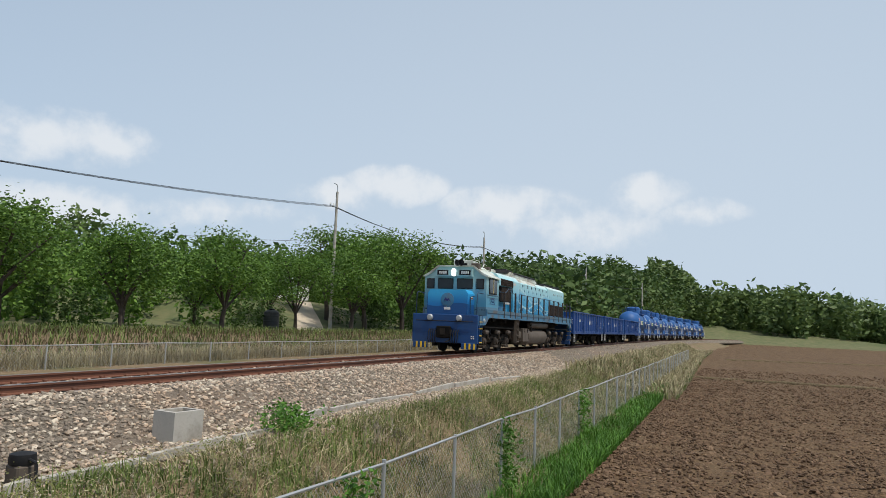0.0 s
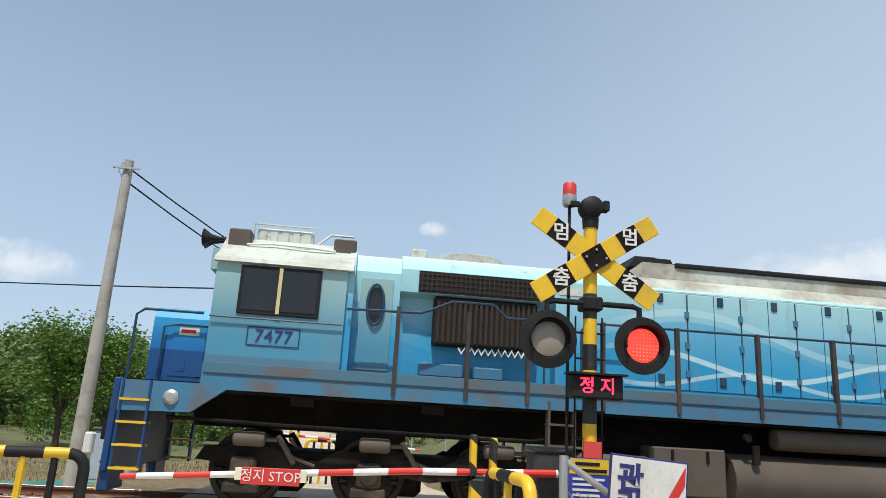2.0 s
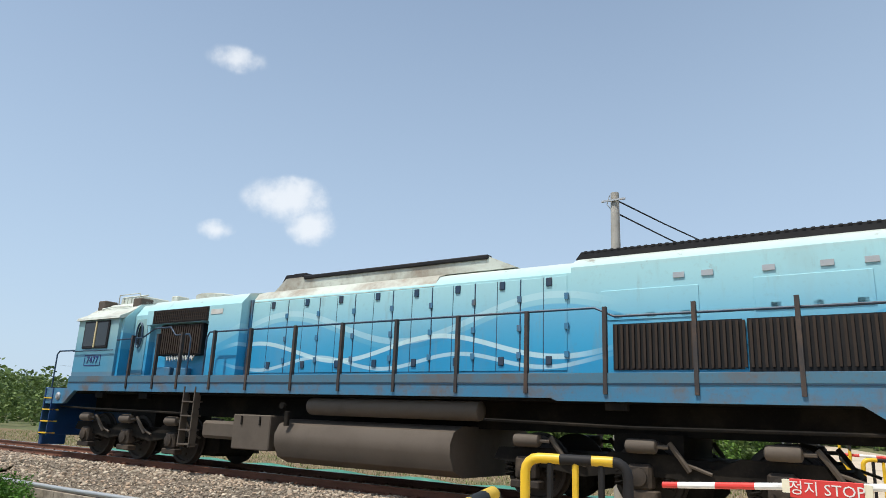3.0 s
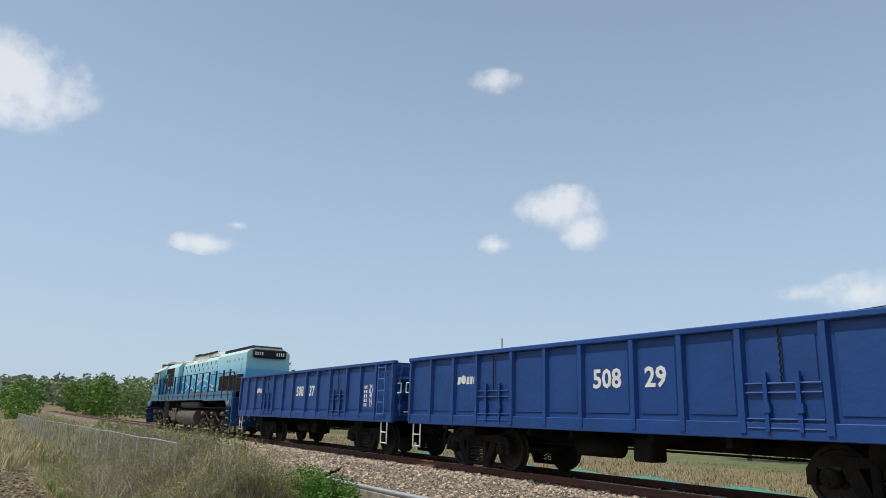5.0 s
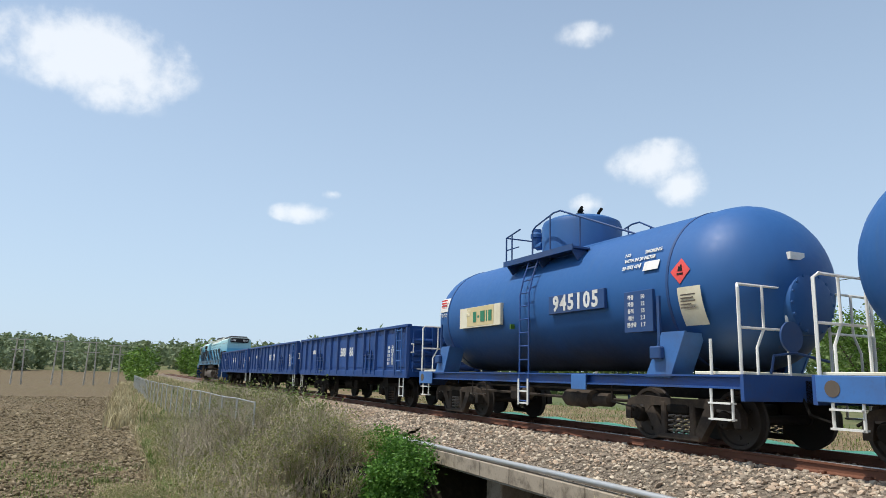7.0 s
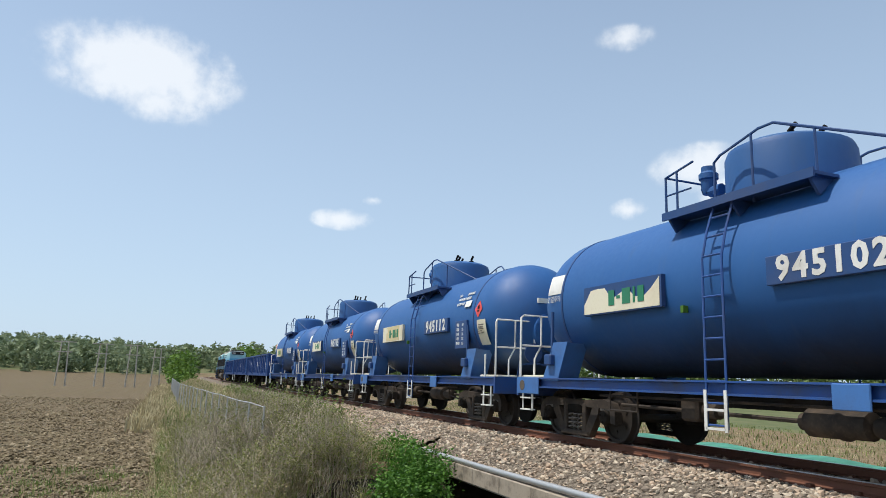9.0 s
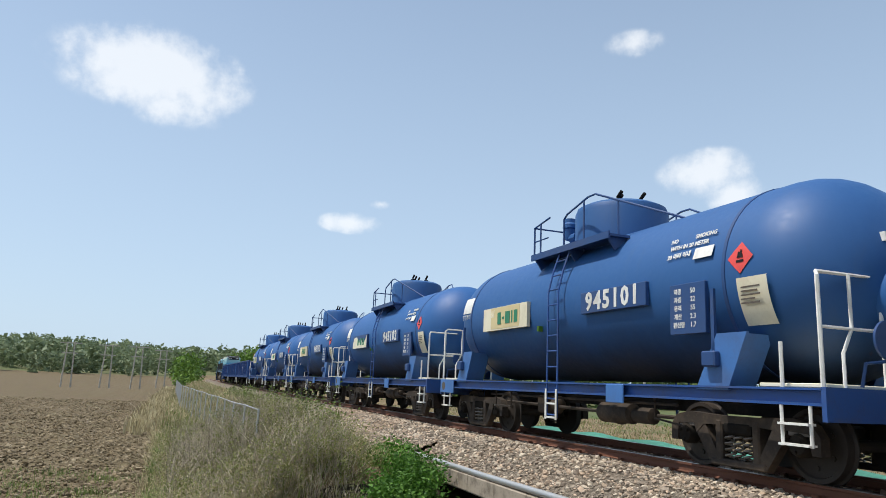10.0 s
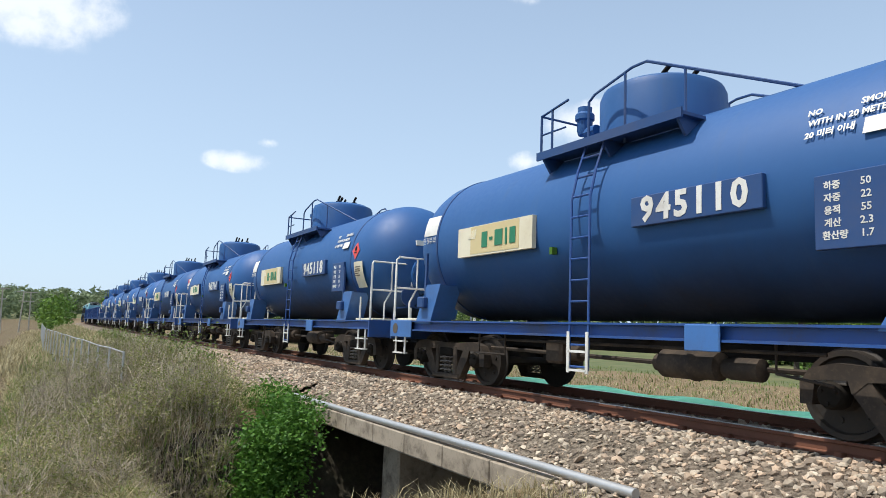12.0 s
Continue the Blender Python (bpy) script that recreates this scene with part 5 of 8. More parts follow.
def open_wagon(u, number):
    W = thing("open_wagon", "blue steel open wagon with ribbed sides and white markings", "freight wagon", "open wagons of the train")
    n = 13.19
    g = Geo()
    for s in (-1, 1):
        y0, y1 = sorted((s * 1.40, s * 1.44))
        g.box(0.0, n, y0, y1, 0.92, 2.40)
        for a, b in zip(RIBS, RIBS[1:]):
            g.box(a + 0.12, b - 0.12, min(s * 1.43, s * 1.455), max(s * 1.43, s * 1.455), 1.18, 2.22, 0.011)
    g.box(0.0, 0.05, -1.4, 1.4, 0.92, 2.40)
    g.box(n - 0.05, n, -1.4, 1.4, 0.92, 2.40)
    g.box(0.05, n - 0.05, -1.4, 1.4, 0.95, 1.06)
    body = part("body", g, M_WAGON, W, "dented blue steel sides")
    for s in (-1, 1):
        g = Geo()
        y0, y1 = sorted((s * 1.38, s * 1.53))
        g.box(-0.02, n + 0.02, y0, y1, 2.36, 2.45, 0.015)
        part("top_rail", g, M_WAGON, W)
        g = Geo()
        y0, y1 = sorted((s * 1.40, s * 1.50))
        g.box(0.0, n, y0, y1, 0.88, 1.10, 0.01)
        part("bottom_rail", g, M_WAGON, W)
        for x in RIBS:
            g = Geo()
            g.prism([(x - 0.07, s * 1.44), (x - 0.045, s * 1.52), (x + 0.045, s * 1.52), (x + 0.07, s * 1.44)], 0.95, 2.37, "z")
            part("rib", g, M_WAGON, W)
        for a, b in ((2.92, 3.98), (9.22, 10.28)):
            g = Geo()
            g.box(a, b, min(s * 1.45, s * 1.475), max(s * 1.45, s * 1.475), 0.98, 1.62, 0.01)
            d = part("side_door", g, M_WAGON, W, "drop door with latch bars")
            g = Geo()
            for z in (1.02, 1.14, 1.48, 1.60):
                g.tube([(a, s * 1.50, z), (b, s * 1.50, z)], 0.016, 5)
            for x in (a + 0.3, b - 0.3):
                g.box(x - 0.03, x + 0.03, min(s * 1.48, s * 1.53), max(s * 1.48, s * 1.53), 0.98, 1.75)
                g.box(x - 0.06, x + 0.06, min(s * 1.48, s * 1.545), max(s * 1.48, s * 1.545), 1.22, 1.34)
            part("latch_gear", g, M_WAGON, d, "blue latch bars")
            g = Geo()
            for k in range(14):
                z = 2.32 - k * 0.05
                g.tube([((a + b) / 2 + 0.012 * (-1) ** k, s * 1.49, z), ((a + b) / 2 - 0.012 * (-1) ** k, s * 1.49, z - 0.05)], 0.012, 4)
            part("chain", g, M_UNDER, d, "dark hanging chain")
        rung_ladder("side_ladder", 12.42 if s < 0 else 0.30, s * 1.54, 1.05, 2.34, 0.38, W, M_STRUT, 0.30, 0.019, "scuffed pale blue ladder")
        for x in (12.60, 0.25):
            rung_ladder("foot_step", x, s * 1.48, 0.34, 0.90, 0.32, W, M_WHITE, 0.26, 0.018, "white stirrup step")
    for x, e in ((0.0, -1), (n, 1)):
        g = Geo()
        for z in (1.25, 1.60, 1.95):
            g.lathe([(0.10, -1.36), (0.10, 1.36)], (x, 0, z), "y", 12)
        for y in (-0.7, 0.7):
            g.box(min(x, x + e * 0.13), max(x, x + e * 0.13), y - 0.05, y + 0.05, 0.95, 2.4)
        part("end_wall_rib", g, M_WAGON, W)
        rung_ladder("end_ladder", x + e * 0.14, -1.36 if e > 0 else 1.0, 1.05, 2.34, 0.36, W, M_WAGON, 0.30, 0.016, "", "y")
        g = Geo()
        g.tube([(x + e * 0.1, -1.42, 1.62), (x + e * 0.28, -1.42, 1.62), (x + e * 0.28, -1.42, 1.86), (x + e * 0.1, -1.42, 1.86)], 0.018, 6)
        g.tube([(x + e * 0.08, -1.2, 1.15), (x + e * 0.26, -1.2, 1.15), (x + e * 0.26, -0.5, 1.15)], 0.016, 6)
        part("end_handrail", g, M_WHITE, W, "white grab handle")
        coupler(x, e, W)
    g = Geo()
    g.box(0.1, n - 0.1, -0.22, 0.22, 0.62, 0.95)
    for x in (2.3, 10.9):
        g.box(x - 0.25, x + 0.25, -1.3, 1.3, 0.70, 0.94)
    for x in (4.4, 5.6, 7.4, 8.8):
        g.box(x - 0.05, x + 0.05, -1.35, 1.35, 0.74, 0.93)
    part("underframe", g, M_UNDER, W)
    g = Geo()
    g.lathe([(0.05, 5.2), (0.19, 5.25), (0.19, 6.2), (0.05, 6.25)], (0, -0.75, 0.62), "x", 14)
    g.box(6.7, 7.1, -1.0, -0.6, 0.42, 0.82, 0.03)
    g.tube([(3.2, -0.5, 0.6), (9.8, -0.5, 0.6)], 0.02, 5)
    part("brake_gear", g, M_UNDER, W)
    # darker truck materials stand in for the shade below the wagon body
    for x in (2.3, 10.9):
        wagon_truck(x, 0.43, 1.75, W, M_UNDER, M_TRUCK)
    # markings on the camera's side
    lettering(number[:3], 0.44, faced(6.60, -1.459, 1.74), M_WHITE, W, "wagon_number", 0.003, "white stencilled number", 1.0, 0.011)
    lettering(number[3:], 0.44, faced(7.64, -1.459, 1.74), M_WHITE, W, "wagon_number", 0.003, "", 1.0, 0.011)
    bars([[0.06, 0.06], [0.06, 0.06], [0.06, 0.06], [0.06, 0.06], [0.06, 0.06]], 11.46, -1.459, 1.84, W, M_WHITE, "load_data", "white load table", 0.085, 0.035)
    for k, txt in enumerate(("54", "21.7", "49", "1.0", "1.7")):
        lettering(txt, 0.15, faced(11.86, -1.459, 1.80 - k * 0.12), M_WHITE, W, "lettering", 0.002, "", 1.0, 0.004)
    # operator's mark as plain shapes
    g = Geo()
    y = -1.463
    x = 1.98 + 0.1
    for w in (0.11, 0.0, 0.09, 0.09, 0.03, 0.08):
        if w:
            g.prism([(x, 1.76), (x + w, 1.76), (x + w + 0.03, 1.92), (x + 0.03, 1.92)], y, y + 0.006, "y")
            x += w + 0.035
        else:
            g.lathe([(0.095, y), (0.095, y + 0.006)], (x + 0.09, 0, 1.86), "y", 16)
            x += 0.20
    part("operator_mark", g, M_WHITE, W, "white operator's mark")
    CARS.append((W, u))
    return W


# -- tank wagons --
TANK_R, TANK_Z = 1.335, 2.475


def on_tank(z, lift=0.012):
    """y on the tank's camera side at height z, and the lean of the surface there."""
    h = z - TANK_Z
    y = -math.sqrt((TANK_R + lift) ** 2 - h * h)
    return y, math.degrees(math.asin(h / TANK_R))


def curved_plate(g, x0, x1, z0, z1, lift=0.012, n=8, rag=0.0, seed=0):
    """A thin plate that follows the tank."""
    rr = random.Random(seed)
    a0, a1 = math.asin((z0 - TANK_Z) / TANK_R), math.asin((z1 - TANK_Z) / TANK_R)
    rows = []
    m = 10 if rag else 1
    for k in range(n + 1):
        a = a0 + (a1 - a0) * k / n
        row = []
        for j in range(m + 1):
            aa = a - (rr.uniform(0, rag) if k == n else 0)
            row.append((x0 + (x1 - x0) * j / m, -math.cos(aa) * (TANK_R + lift), TANK_Z + math.sin(aa) * (TANK_R + lift)))
        rows.append(row)
    i = len(g.v)
    for row in rows:
        g.v += row
    w = m + 1
    for k in range(n):
        for j in range(m):
            a = i + k * w + j
            g.face((a, a + 1, a + 1 + w, a + w))
    # edges back to the shell
    for k in (0, n):
        for j in range(m):
            p, q = rows[k][j], rows[k][j + 1]
            s = TANK_R / (TANK_R + lift)
            g.poly([p, q, (q[0], q[1] * s, TANK_Z + (q[2] - TANK_Z) * s), (p[0], p[1] * s, TANK_Z + (p[2] - TANK_Z) * s)])


def tank_wagon(u, number, rag, first_label):
    W = thing("tank_wagon", "dark blue oil tank wagon with dome, ladder and cream sign", "tank wagon", "tank wagons of the train")
    # shell with dished ends
    turn = [math.sin(math.pi / 2 * k / 10) for k in range(11)]
    prof = [(max(0.02, TANK_R * c), 1.85 - 1.36 * math.sqrt(1 - c * c)) for c in turn] + [(max(0.02, TANK_R * c), 10.58 + 1.17 * math.sqrt(1 - c * c)) for c in reversed(turn)]
    g = Geo()
    g.lathe(prof, (0, 0, TANK_Z), "x", 56)
    shell = part("tank_shell", g, M_TANK, W, "blue tank shell, shade painted into its lower half")
    for x in (2.02, 10.16):
        g = Geo()
        g.lathe([(TANK_R, x - 0.03), (TANK_R + 0.012, x - 0.025), (TANK_R + 0.012, x + 0.025), (TANK_R, x + 0.03)], (0, 0, TANK_Z), "x", 56, False)
        part("strap", g, M_BLUEP, shell, "steel strap")
    g = Geo()
    g.lathe([(0.46, 11.35), (0.46, 11.72), (0.40, 11.75), (0.05, 11.76)], (0, -0.05, TANK_Z - 0.35), "x", 24)
    for k in range(16):
        a = k * math.pi / 8
        g.lathe([(0.025, 11.70), (0.025, 11.75)], (0, -0.05 + 0.43 * math.cos(a), TANK_Z - 0.35 + 0.43 * math.sin(a)), "x", 6)
    part("manhole", g, M_TANK, shell)
    g = Geo()
    g.box(11.62, 11.705, -0.42, -0.12, 2.76, 2.87)
    part("end_plate", g, M_WHITE, shell, "small white plate")
    # dome with valves
    g = Geo()
    g.lathe([(0.88, 3.55), (0.88, 4.30), (0.84, 4.40), (0.70, 4.47), (0.40, 4.51), (0.02, 4.52)], (6.1, 0, 0), "z", 36)
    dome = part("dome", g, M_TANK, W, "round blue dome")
    g = Geo()
    for dx, dy in ((0.25, -0.25), (0.05, -0.1), (0.35, 0.2), (-0.2, 0.1)):
        g.tube([(6.1 + dx, dy, 4.46), (6.1 + dx, dy, 4.60), (6.1 + dx + 0.12, dy, 4.68)], 0.035, 6)
        g.lathe([(0.07, 4.5), (0.07, 4.55)], (6.1 + dx, dy, 0), "z", 10)
    part("valves", g, M_UNDER, dome, "dark valve fittings")
    g = Geo()
    g.tube([(5.24, -0.45, 4.0), (5.02, -0.45, 4.0), (4.96, -0.45, 4.06)], 0.09, 10)
    g.lathe([(0.10, 3.98), (0.12, 4.05), (0.12, 4.20), (0.15, 4.22), (0.15, 4.30), (0.11, 4.34), (0.11, 4.42)], (4.96, -0.45, 0), "z", 14)
    part("vent_valve", g, M_TANK, dome)
    # walkway and its rails
    for s in (-1, 1):
        g = Geo()
        y0, y1 = sorted((s * 0.86, s * 1.28))
        g.box(4.85, 7.55, y0, y1, 3.50, 3.54)
        g.box(4.85, 7.55, min(s * 1.26, s * 1.29), max(s * 1.26, s * 1.29), 3.46, 3.58)
        for x in (4.95, 6.2, 7.45):
            g.prism([(s * 0.84, 3.50), (s * 1.26, 3.50), (s * 1.10, 3.28)], x - 0.02, x + 0.02)
        part("walkway", g, M_BLUEP, W, "blue grating walkway")
        g = Geo()
        y = s * 1.24
        g.tube([(4.9, y, 3.52), (4.9, y, 4.14), (5.5, y, 4.24)], 0.02, 6)
        g.tube([(4.9, y, 3.85), (5.45, y, 3.85)], 0.014, 6)
        g.tube([(4.9, y, 4.14), (4.9, 0.0, 4.14)], 0.018, 6)
        for x in (5.15,):
            g.tube([(x, y, 3.52), (x, y, 4.18)], 0.018, 6)
        y = s * 1.05
        g.tube([(5.72, y, 3.54), (5.72, y, 4.18), (5.84, y, 4.26), (6.55, y, 4.43), (6.8, y, 4.43), (8.6, y * 0.55, 3.66)], 0.02, 6)
        for x, z, yy in ((6.42, 4.40, y), (7.30, 4.21, y * 0.874)):
            g.tube([(x, yy, 3.44), (x, yy, z)], 0.018, 6)
        part("walkway_rail", g, M_BLUEP, W, "bent pipe handrail")
        # ladder
        yt = s * 1.30
        g = Geo()
        for x in (5.84, 6.20):
            g.tube([(x, s * 1.44, 0.46), (x, s * 1.44, 2.7), (x, s * 1.34, 3.1), (x, s * 1.18, 3.54)], 0.018, 6)
        for k in range(11):
            z = 0.5 + k * 0.28
            yy = s * (1.44 if z < 2.7 else 1.44 - (z - 2.7) * 0.29)
            g.tube([(5.84, yy, z), (6.20, yy, z)], 0.015, 6)
        part("ladder", g, M_SILLT, W, "blue side ladder")
        g = Geo()
        for x in (5.84, 6.20):
            g.box(x - 0.025, x + 0.025, min(s * 1.455, s * 1.47), max(s * 1.455, s * 1.47), 0.42, 0.95)
        for z in (0.44, 0.68):
            g.box(5.84, 6.20, min(s * 1.43, s * 1.47), max(s * 1.43, s * 1.47), z, z + 0.03)
        part("lower_step", g, M_WHITE, W, "white lower step")
        # saddles
        for x0, x1, lean in ((1.50, 2.05, 0.42), (9.72, 10.28, 0.0)):
            g = Geo()
            d = 0.36 if x0 < 5 else 0.0
            y0, y1 = sorted((s * 1.16, s * 1.42))
            g.prism([(x0, 1.02), (x1, 1.02), (x1 + 0.34, 1.72), (x0 + 0.40, 1.72)], s * 1.40, s * 1.44, "y")
            g.prism([(x0 + 0.1, 1.02), (x0 + 0.14, 1.02), (x0 + 0.52, 1.70), (x0 + 0.46, 1.70)], s * 1.0, s * 1.4, "y")
            g.prism([(x1 - 0.06, 1.02), (x1 - 0.02, 1.02), (x1 + 0.32, 1.70), (x1 + 0.28, 1.70)], s * 1.0, s * 1.4, "y")
            sd = part("saddle", g, M_STRUT, W, "slanted blue tank support")
            g = Geo()
            xs = x0 + 0.33
            y0, y1 = sorted((s * 1.43, s * 1.54))
            g.box(xs - 0.12, xs + 0.12, y0, y1, 1.30, 1.50, 0.02)
            g.box(xs - 0.03, xs + 0.03, min(s * 1.40, s * 1.44), max(s * 1.40, s * 1.44), 1.5, 2.3)
            part("strap_bracket", g, M_BLUEP, sd)
        # sill
        g = Geo()
        y0, y1 = sorted((s * 1.36, s * 1.46))
        o, i = s * 1.46, s * 1.36
        w = s * 1.39
        g.prism([(o, 0.88), (o, 0.905), (w, 0.91), (w, 1.04), (o, 1.045), (o, 1.07), (i, 1.07), (i, 0.88)], 0.55, 11.63)
        part("side_sill", g, M_SILLT, W, "blue channel side sill")
        g = Geo()
        g.box(7.75, 8.2, min(s * 1.46, s * 1.49), max(s * 1.46, s * 1.49), 0.78, 1.06, 0.01)
        part("valve_box", g, M_STRUT, W, "small blue box on the sill")
        g = Geo()
        g.box(0.56, 1.42, min(s * 1.461, s * 1.485), max(s * 1.461, s * 1.485), 0.76, 1.075, 0.008)
        cb = part("corner_plate", g, M_STRUT, W, "paler blue corner plate")
        g = Geo()
        oo = s * 1.485
        g.lathe([(0.10, oo), (0.10, oo + s * 0.006)], (0.78, 0, 0.92), "y", 16)
        part("builder_plate", g, M_FUEL, cb, "rusty oval plate")
    g = Geo()
    g.box(0.5, 11.68, -0.25, 0.25, 0.70, 1.02)
    part("centre_sill", g, M_UNDER, W)
    for x in (2.06, 4.2, 6.1, 8.0, 10.06):
        g = Geo()
        g.box(x - 0.08, x + 0.08, -1.36, 1.36, 0.86, 1.03)
        part("cross_bearer", g, M_UNDER, W)
    for a, b in ((0.57, 1.5), (10.7, 11.61)):
        g = Geo()
        g.box(a, b, -1.36, 1.36, 1.075, 1.12, 0.008)
        part("platform", g, M_CREAM, W, "dusty cream end platform")
    for x in (0.50, 11.62):
        g = Geo()
        g.box(x, x + 0.06, -1.46, 1.46, 0.72, 1.08)
        part("end_sill", g, M_SILLT, W)
    # end platform rails
    for x, e in ((11.62, 1), (0.58, -1)):
        for s in (-1, 1):
            g = Geo()
            y = s * 1.42
            g.tube([(x, y, 1.08), (x, y, 2.28), (x - e * 0.05, y * 0.97, 2.33), (x - e * 0.02, 0.45 * s, 2.33), (x - e * 0.02, 0.45 * s, 1.08)], 0.024, 6)
            g.tube([(x, y, 1.72), (x, 0.45 * s, 1.72)], 0.02, 6)
            g.tube([(x, s * 0.95, 2.33), (x, s * 0.95, 1.72), (x, s * 1.1, 1.45), (x, s * 1.1, 1.08)], 0.02, 6)
            part("end_railing", g, M_WHITE, W, "white platform railing")
        for s in (-1, 1):
            g = Geo()
            xs = x - e * 0.35
            for dx in (-0.19, 0.19):
                g.tube([(xs + dx, s * 1.44, 0.88), (xs + dx, s * 1.44, 0.44)], 0.02, 6)
            for z in (0.46, 0.68):
                g.box(xs - 0.2, xs + 0.2, s * 1.44 - 0.06, s * 1.44 + 0.06, z - 0.012, z + 0.012)
            part("stirrup_step", g, M_WHITE, W, "white stirrup step")
        coupler(x, e, W)
    g = Geo()
    g.tube([(11.1, -1.43, 1.06), (11.1, -1.43, 1.58)], 0.022, 6)
    part("marker_stake", g, M_WHITE, W)
    g = Geo()
    g.tube([(11.66, -0.9, 1.1), (11.72, -0.9, 1.35), (11.74, -0.5, 1.40), (11.74, 0.2, 1.3)], 0.02, 6)
    g.lathe([(0.22, 11.72), (0.22, 11.75), (0.18, 11.75)], (0, -0.55, 1.62), "x", 20)
    part("hand_brake", g, M_BLUEP, W)
    g = Geo()
    g.lathe([(0.04, 7.0), (0.10, 7.02), (0.10, 7.10), (0.165, 7.14), (0.165, 7.55), (0.18, 7.56), (0.18, 7.62), (0.155, 7.66), (0.155, 7.9), (0.04, 7.95)], (0, -1.08, 0.62), "x", 16)
    g.lathe([(0.03, 7.93), (0.10, 7.96), (0.12, 8.03), (0.12, 8.4), (0.04, 8.43)], (0, -1.08, 0.61), "x", 12)
    part("brake_cylinder", g, M_TRUCK, W, "grimy brake cylinder")
    for pts, rad in (([(3.4, -1.0, 0.66), (5.2, -1.02, 0.64), (7.0, -1.08, 0.62)], 0.03), ([(8.4, -1.05, 0.62), (9.0, -0.6, 0.6)], 0.03), ([(3.2, -1.30, 0.80), (9.2, -1.30, 0.80)], 0.02), ([(3.6, -1.38, 0.88), (3.6, -1.38, 0.58), (4.3, -1.38, 0.58), (4.3, -1.38, 0.88)], 0.016), ([(8.7, -1.3, 0.88), (8.7, -1.3, 0.6), (9.2, -1.2, 0.52)], 0.016)):
        g = Geo()
        g.tube(pts, rad, 6)
        part("brake_rod", g, M_TRUCK, W)
    g = Geo()
    g.box(5.0, 5.35, -1.18, -0.78, 0.50, 0.82, 0.04)
    g.lathe([(0.05, 5.32), (0.11, 5.35), (0.11, 5.6), (0.05, 5.63)], (0, -1.0, 0.66), "x", 12)
    part("control_valve", g, M_TRUCK, W)
    g = Geo()
    g.lathe([(0.26, 0.52), (0.26, 0.74), (0.16, 0.88)], (4.35, -0.35, 0), "z", 16)
    g.lathe([(0.10, 0.40), (0.13, 0.42), (0.13, 0.53)], (4.35, -0.35, 0), "z", 12)
    part("outlet_valve", g, M_UNDER, W, "bottom outlet under the tank")
    for x in (2.06, 10.02):
        wagon_truck(x, 0.43, 1.86, W)
    # signs and markings on the camera's side
    y, lean = on_tank(2.38)
    g = Geo()
    g.box(2.88, 4.94, -1.405, -1.330, 2.14, 2.63)
    sign = part("company_sign", g, M_BLUEP if rag else M_CREAM, W, "cream sign board with green print")
    g = Geo()
    if rag:
        rr = random.Random(u)
        top = [(2.9 + 0.2 * k, 2.62 - rr.uniform(0, rag)) for k in range(11)]
        g.prism([(2.9, 2.16)] + [(4.9, 2.16)] + top[::-1], -1.412, -1.406, "y")
        part("torn_face", g, M_CREAM, sign, "torn, peeling sign face")
    else:
        g.box(3.28, 4.62, -1.410, -1.406, 2.17, 2.62)
        part("gold_field", g, M_GOLD, sign, "gold print")
        g = Geo()
        for k in range(6):
            a = 1.4 + k * 0.3
            g.prism([(3.42, 2.42), (3.42 + 0.22 * math.cos(a), 2.42 + 0.16 * math.sin(a)), (3.42 + 0.22 * math.cos(a + 0.16), 2.42 + 0.16 * math.sin(a + 0.16))], -1.414, -1.410, "y")
        part("sunburst", g, M_CREAM, sign)
    # company mark as plain green shapes
    g = Geo()
    for a, b in ((3.62, 3.78), (3.84, 3.93), (3.99, 4.20), (4.27, 4.32), (4.39, 4.54)):
        z0, z1 = (2.36, 2.41) if b - a < 0.13 and a < 4 else (2.26, 2.51)
        g.box(a, b, -1.418, -1.414, z0, z1)
    part("company_mark", g, M_GREEN, sign)
    g = Geo()
    g.box(6.88, 8.65, -1.400, -1.330, 2.22, 2.58, 0.008)
    plate = part("number_plate", g, M_BLUEP, W, "blue plate with white number")
    lettering(number, 0.41, faced(7.765, -1.403, 2.40), M_WHITE, plate, "wagon_number", 0.003, "", 1.22, 0.014)
    g = Geo()
    g.box(9.17, 9.87, -1.385, -1.31, 1.75, 2.44, 0.006)
    tb = part("data_plate", g, M_BLUEP, W)
    for k, (a, b) in enumerate((("하중", "50"), ("자중", "22"), ("용적", "55"), ("계산", "2.3"), ("환산량", "1.7"))):
        lettering(a, 0.085, faced(9.34 + (0.02 if k == 4 else 0), -1.387, 2.33 - k * 0.115), M_WHITE, tb, "lettering", 0.002, "", 1.0, 0.002)
        lettering(b, 0.095, faced(9.64, -1.387, 2.33 - k * 0.115), M_WHITE, tb, "lettering", 0.002, "", 1.0, 0.001)
    g = Geo()
    c = math.asin((2.66 - TANK_Z) / TANK_R)
    rows = []
    for k in range(9):
        a = c + (k - 4) / 4 * 0.155
        w = 0.21 * (1 - abs(k - 4) / 4)
        rows.append(((10.45 - w, -math.cos(a) * (TANK_R + 0.01), TANK_Z + math.sin(a) * (TANK_R + 0.01)), (10.45 + w, -math.cos(a) * (TANK_R + 0.01), TANK_Z + math.sin(a) * (TANK_R + 0.01))))
    for p, q in zip(rows, rows[1:]):
        g.poly([p[0], p[1], q[1], q[0]])
    dm = part("hazard_diamond", g, M_CORAL, W, "red hazard diamond")
    g = Geo()
    g.box(10.39, 10.51, -1.345, -1.325, 2.60, 2.63)
    g.prism([(10.40, 2.66), (10.50, 2.66), (10.47, 2.76), (10.45, 2.70), (10.43, 2.74)], -1.340, -1.310, "y")
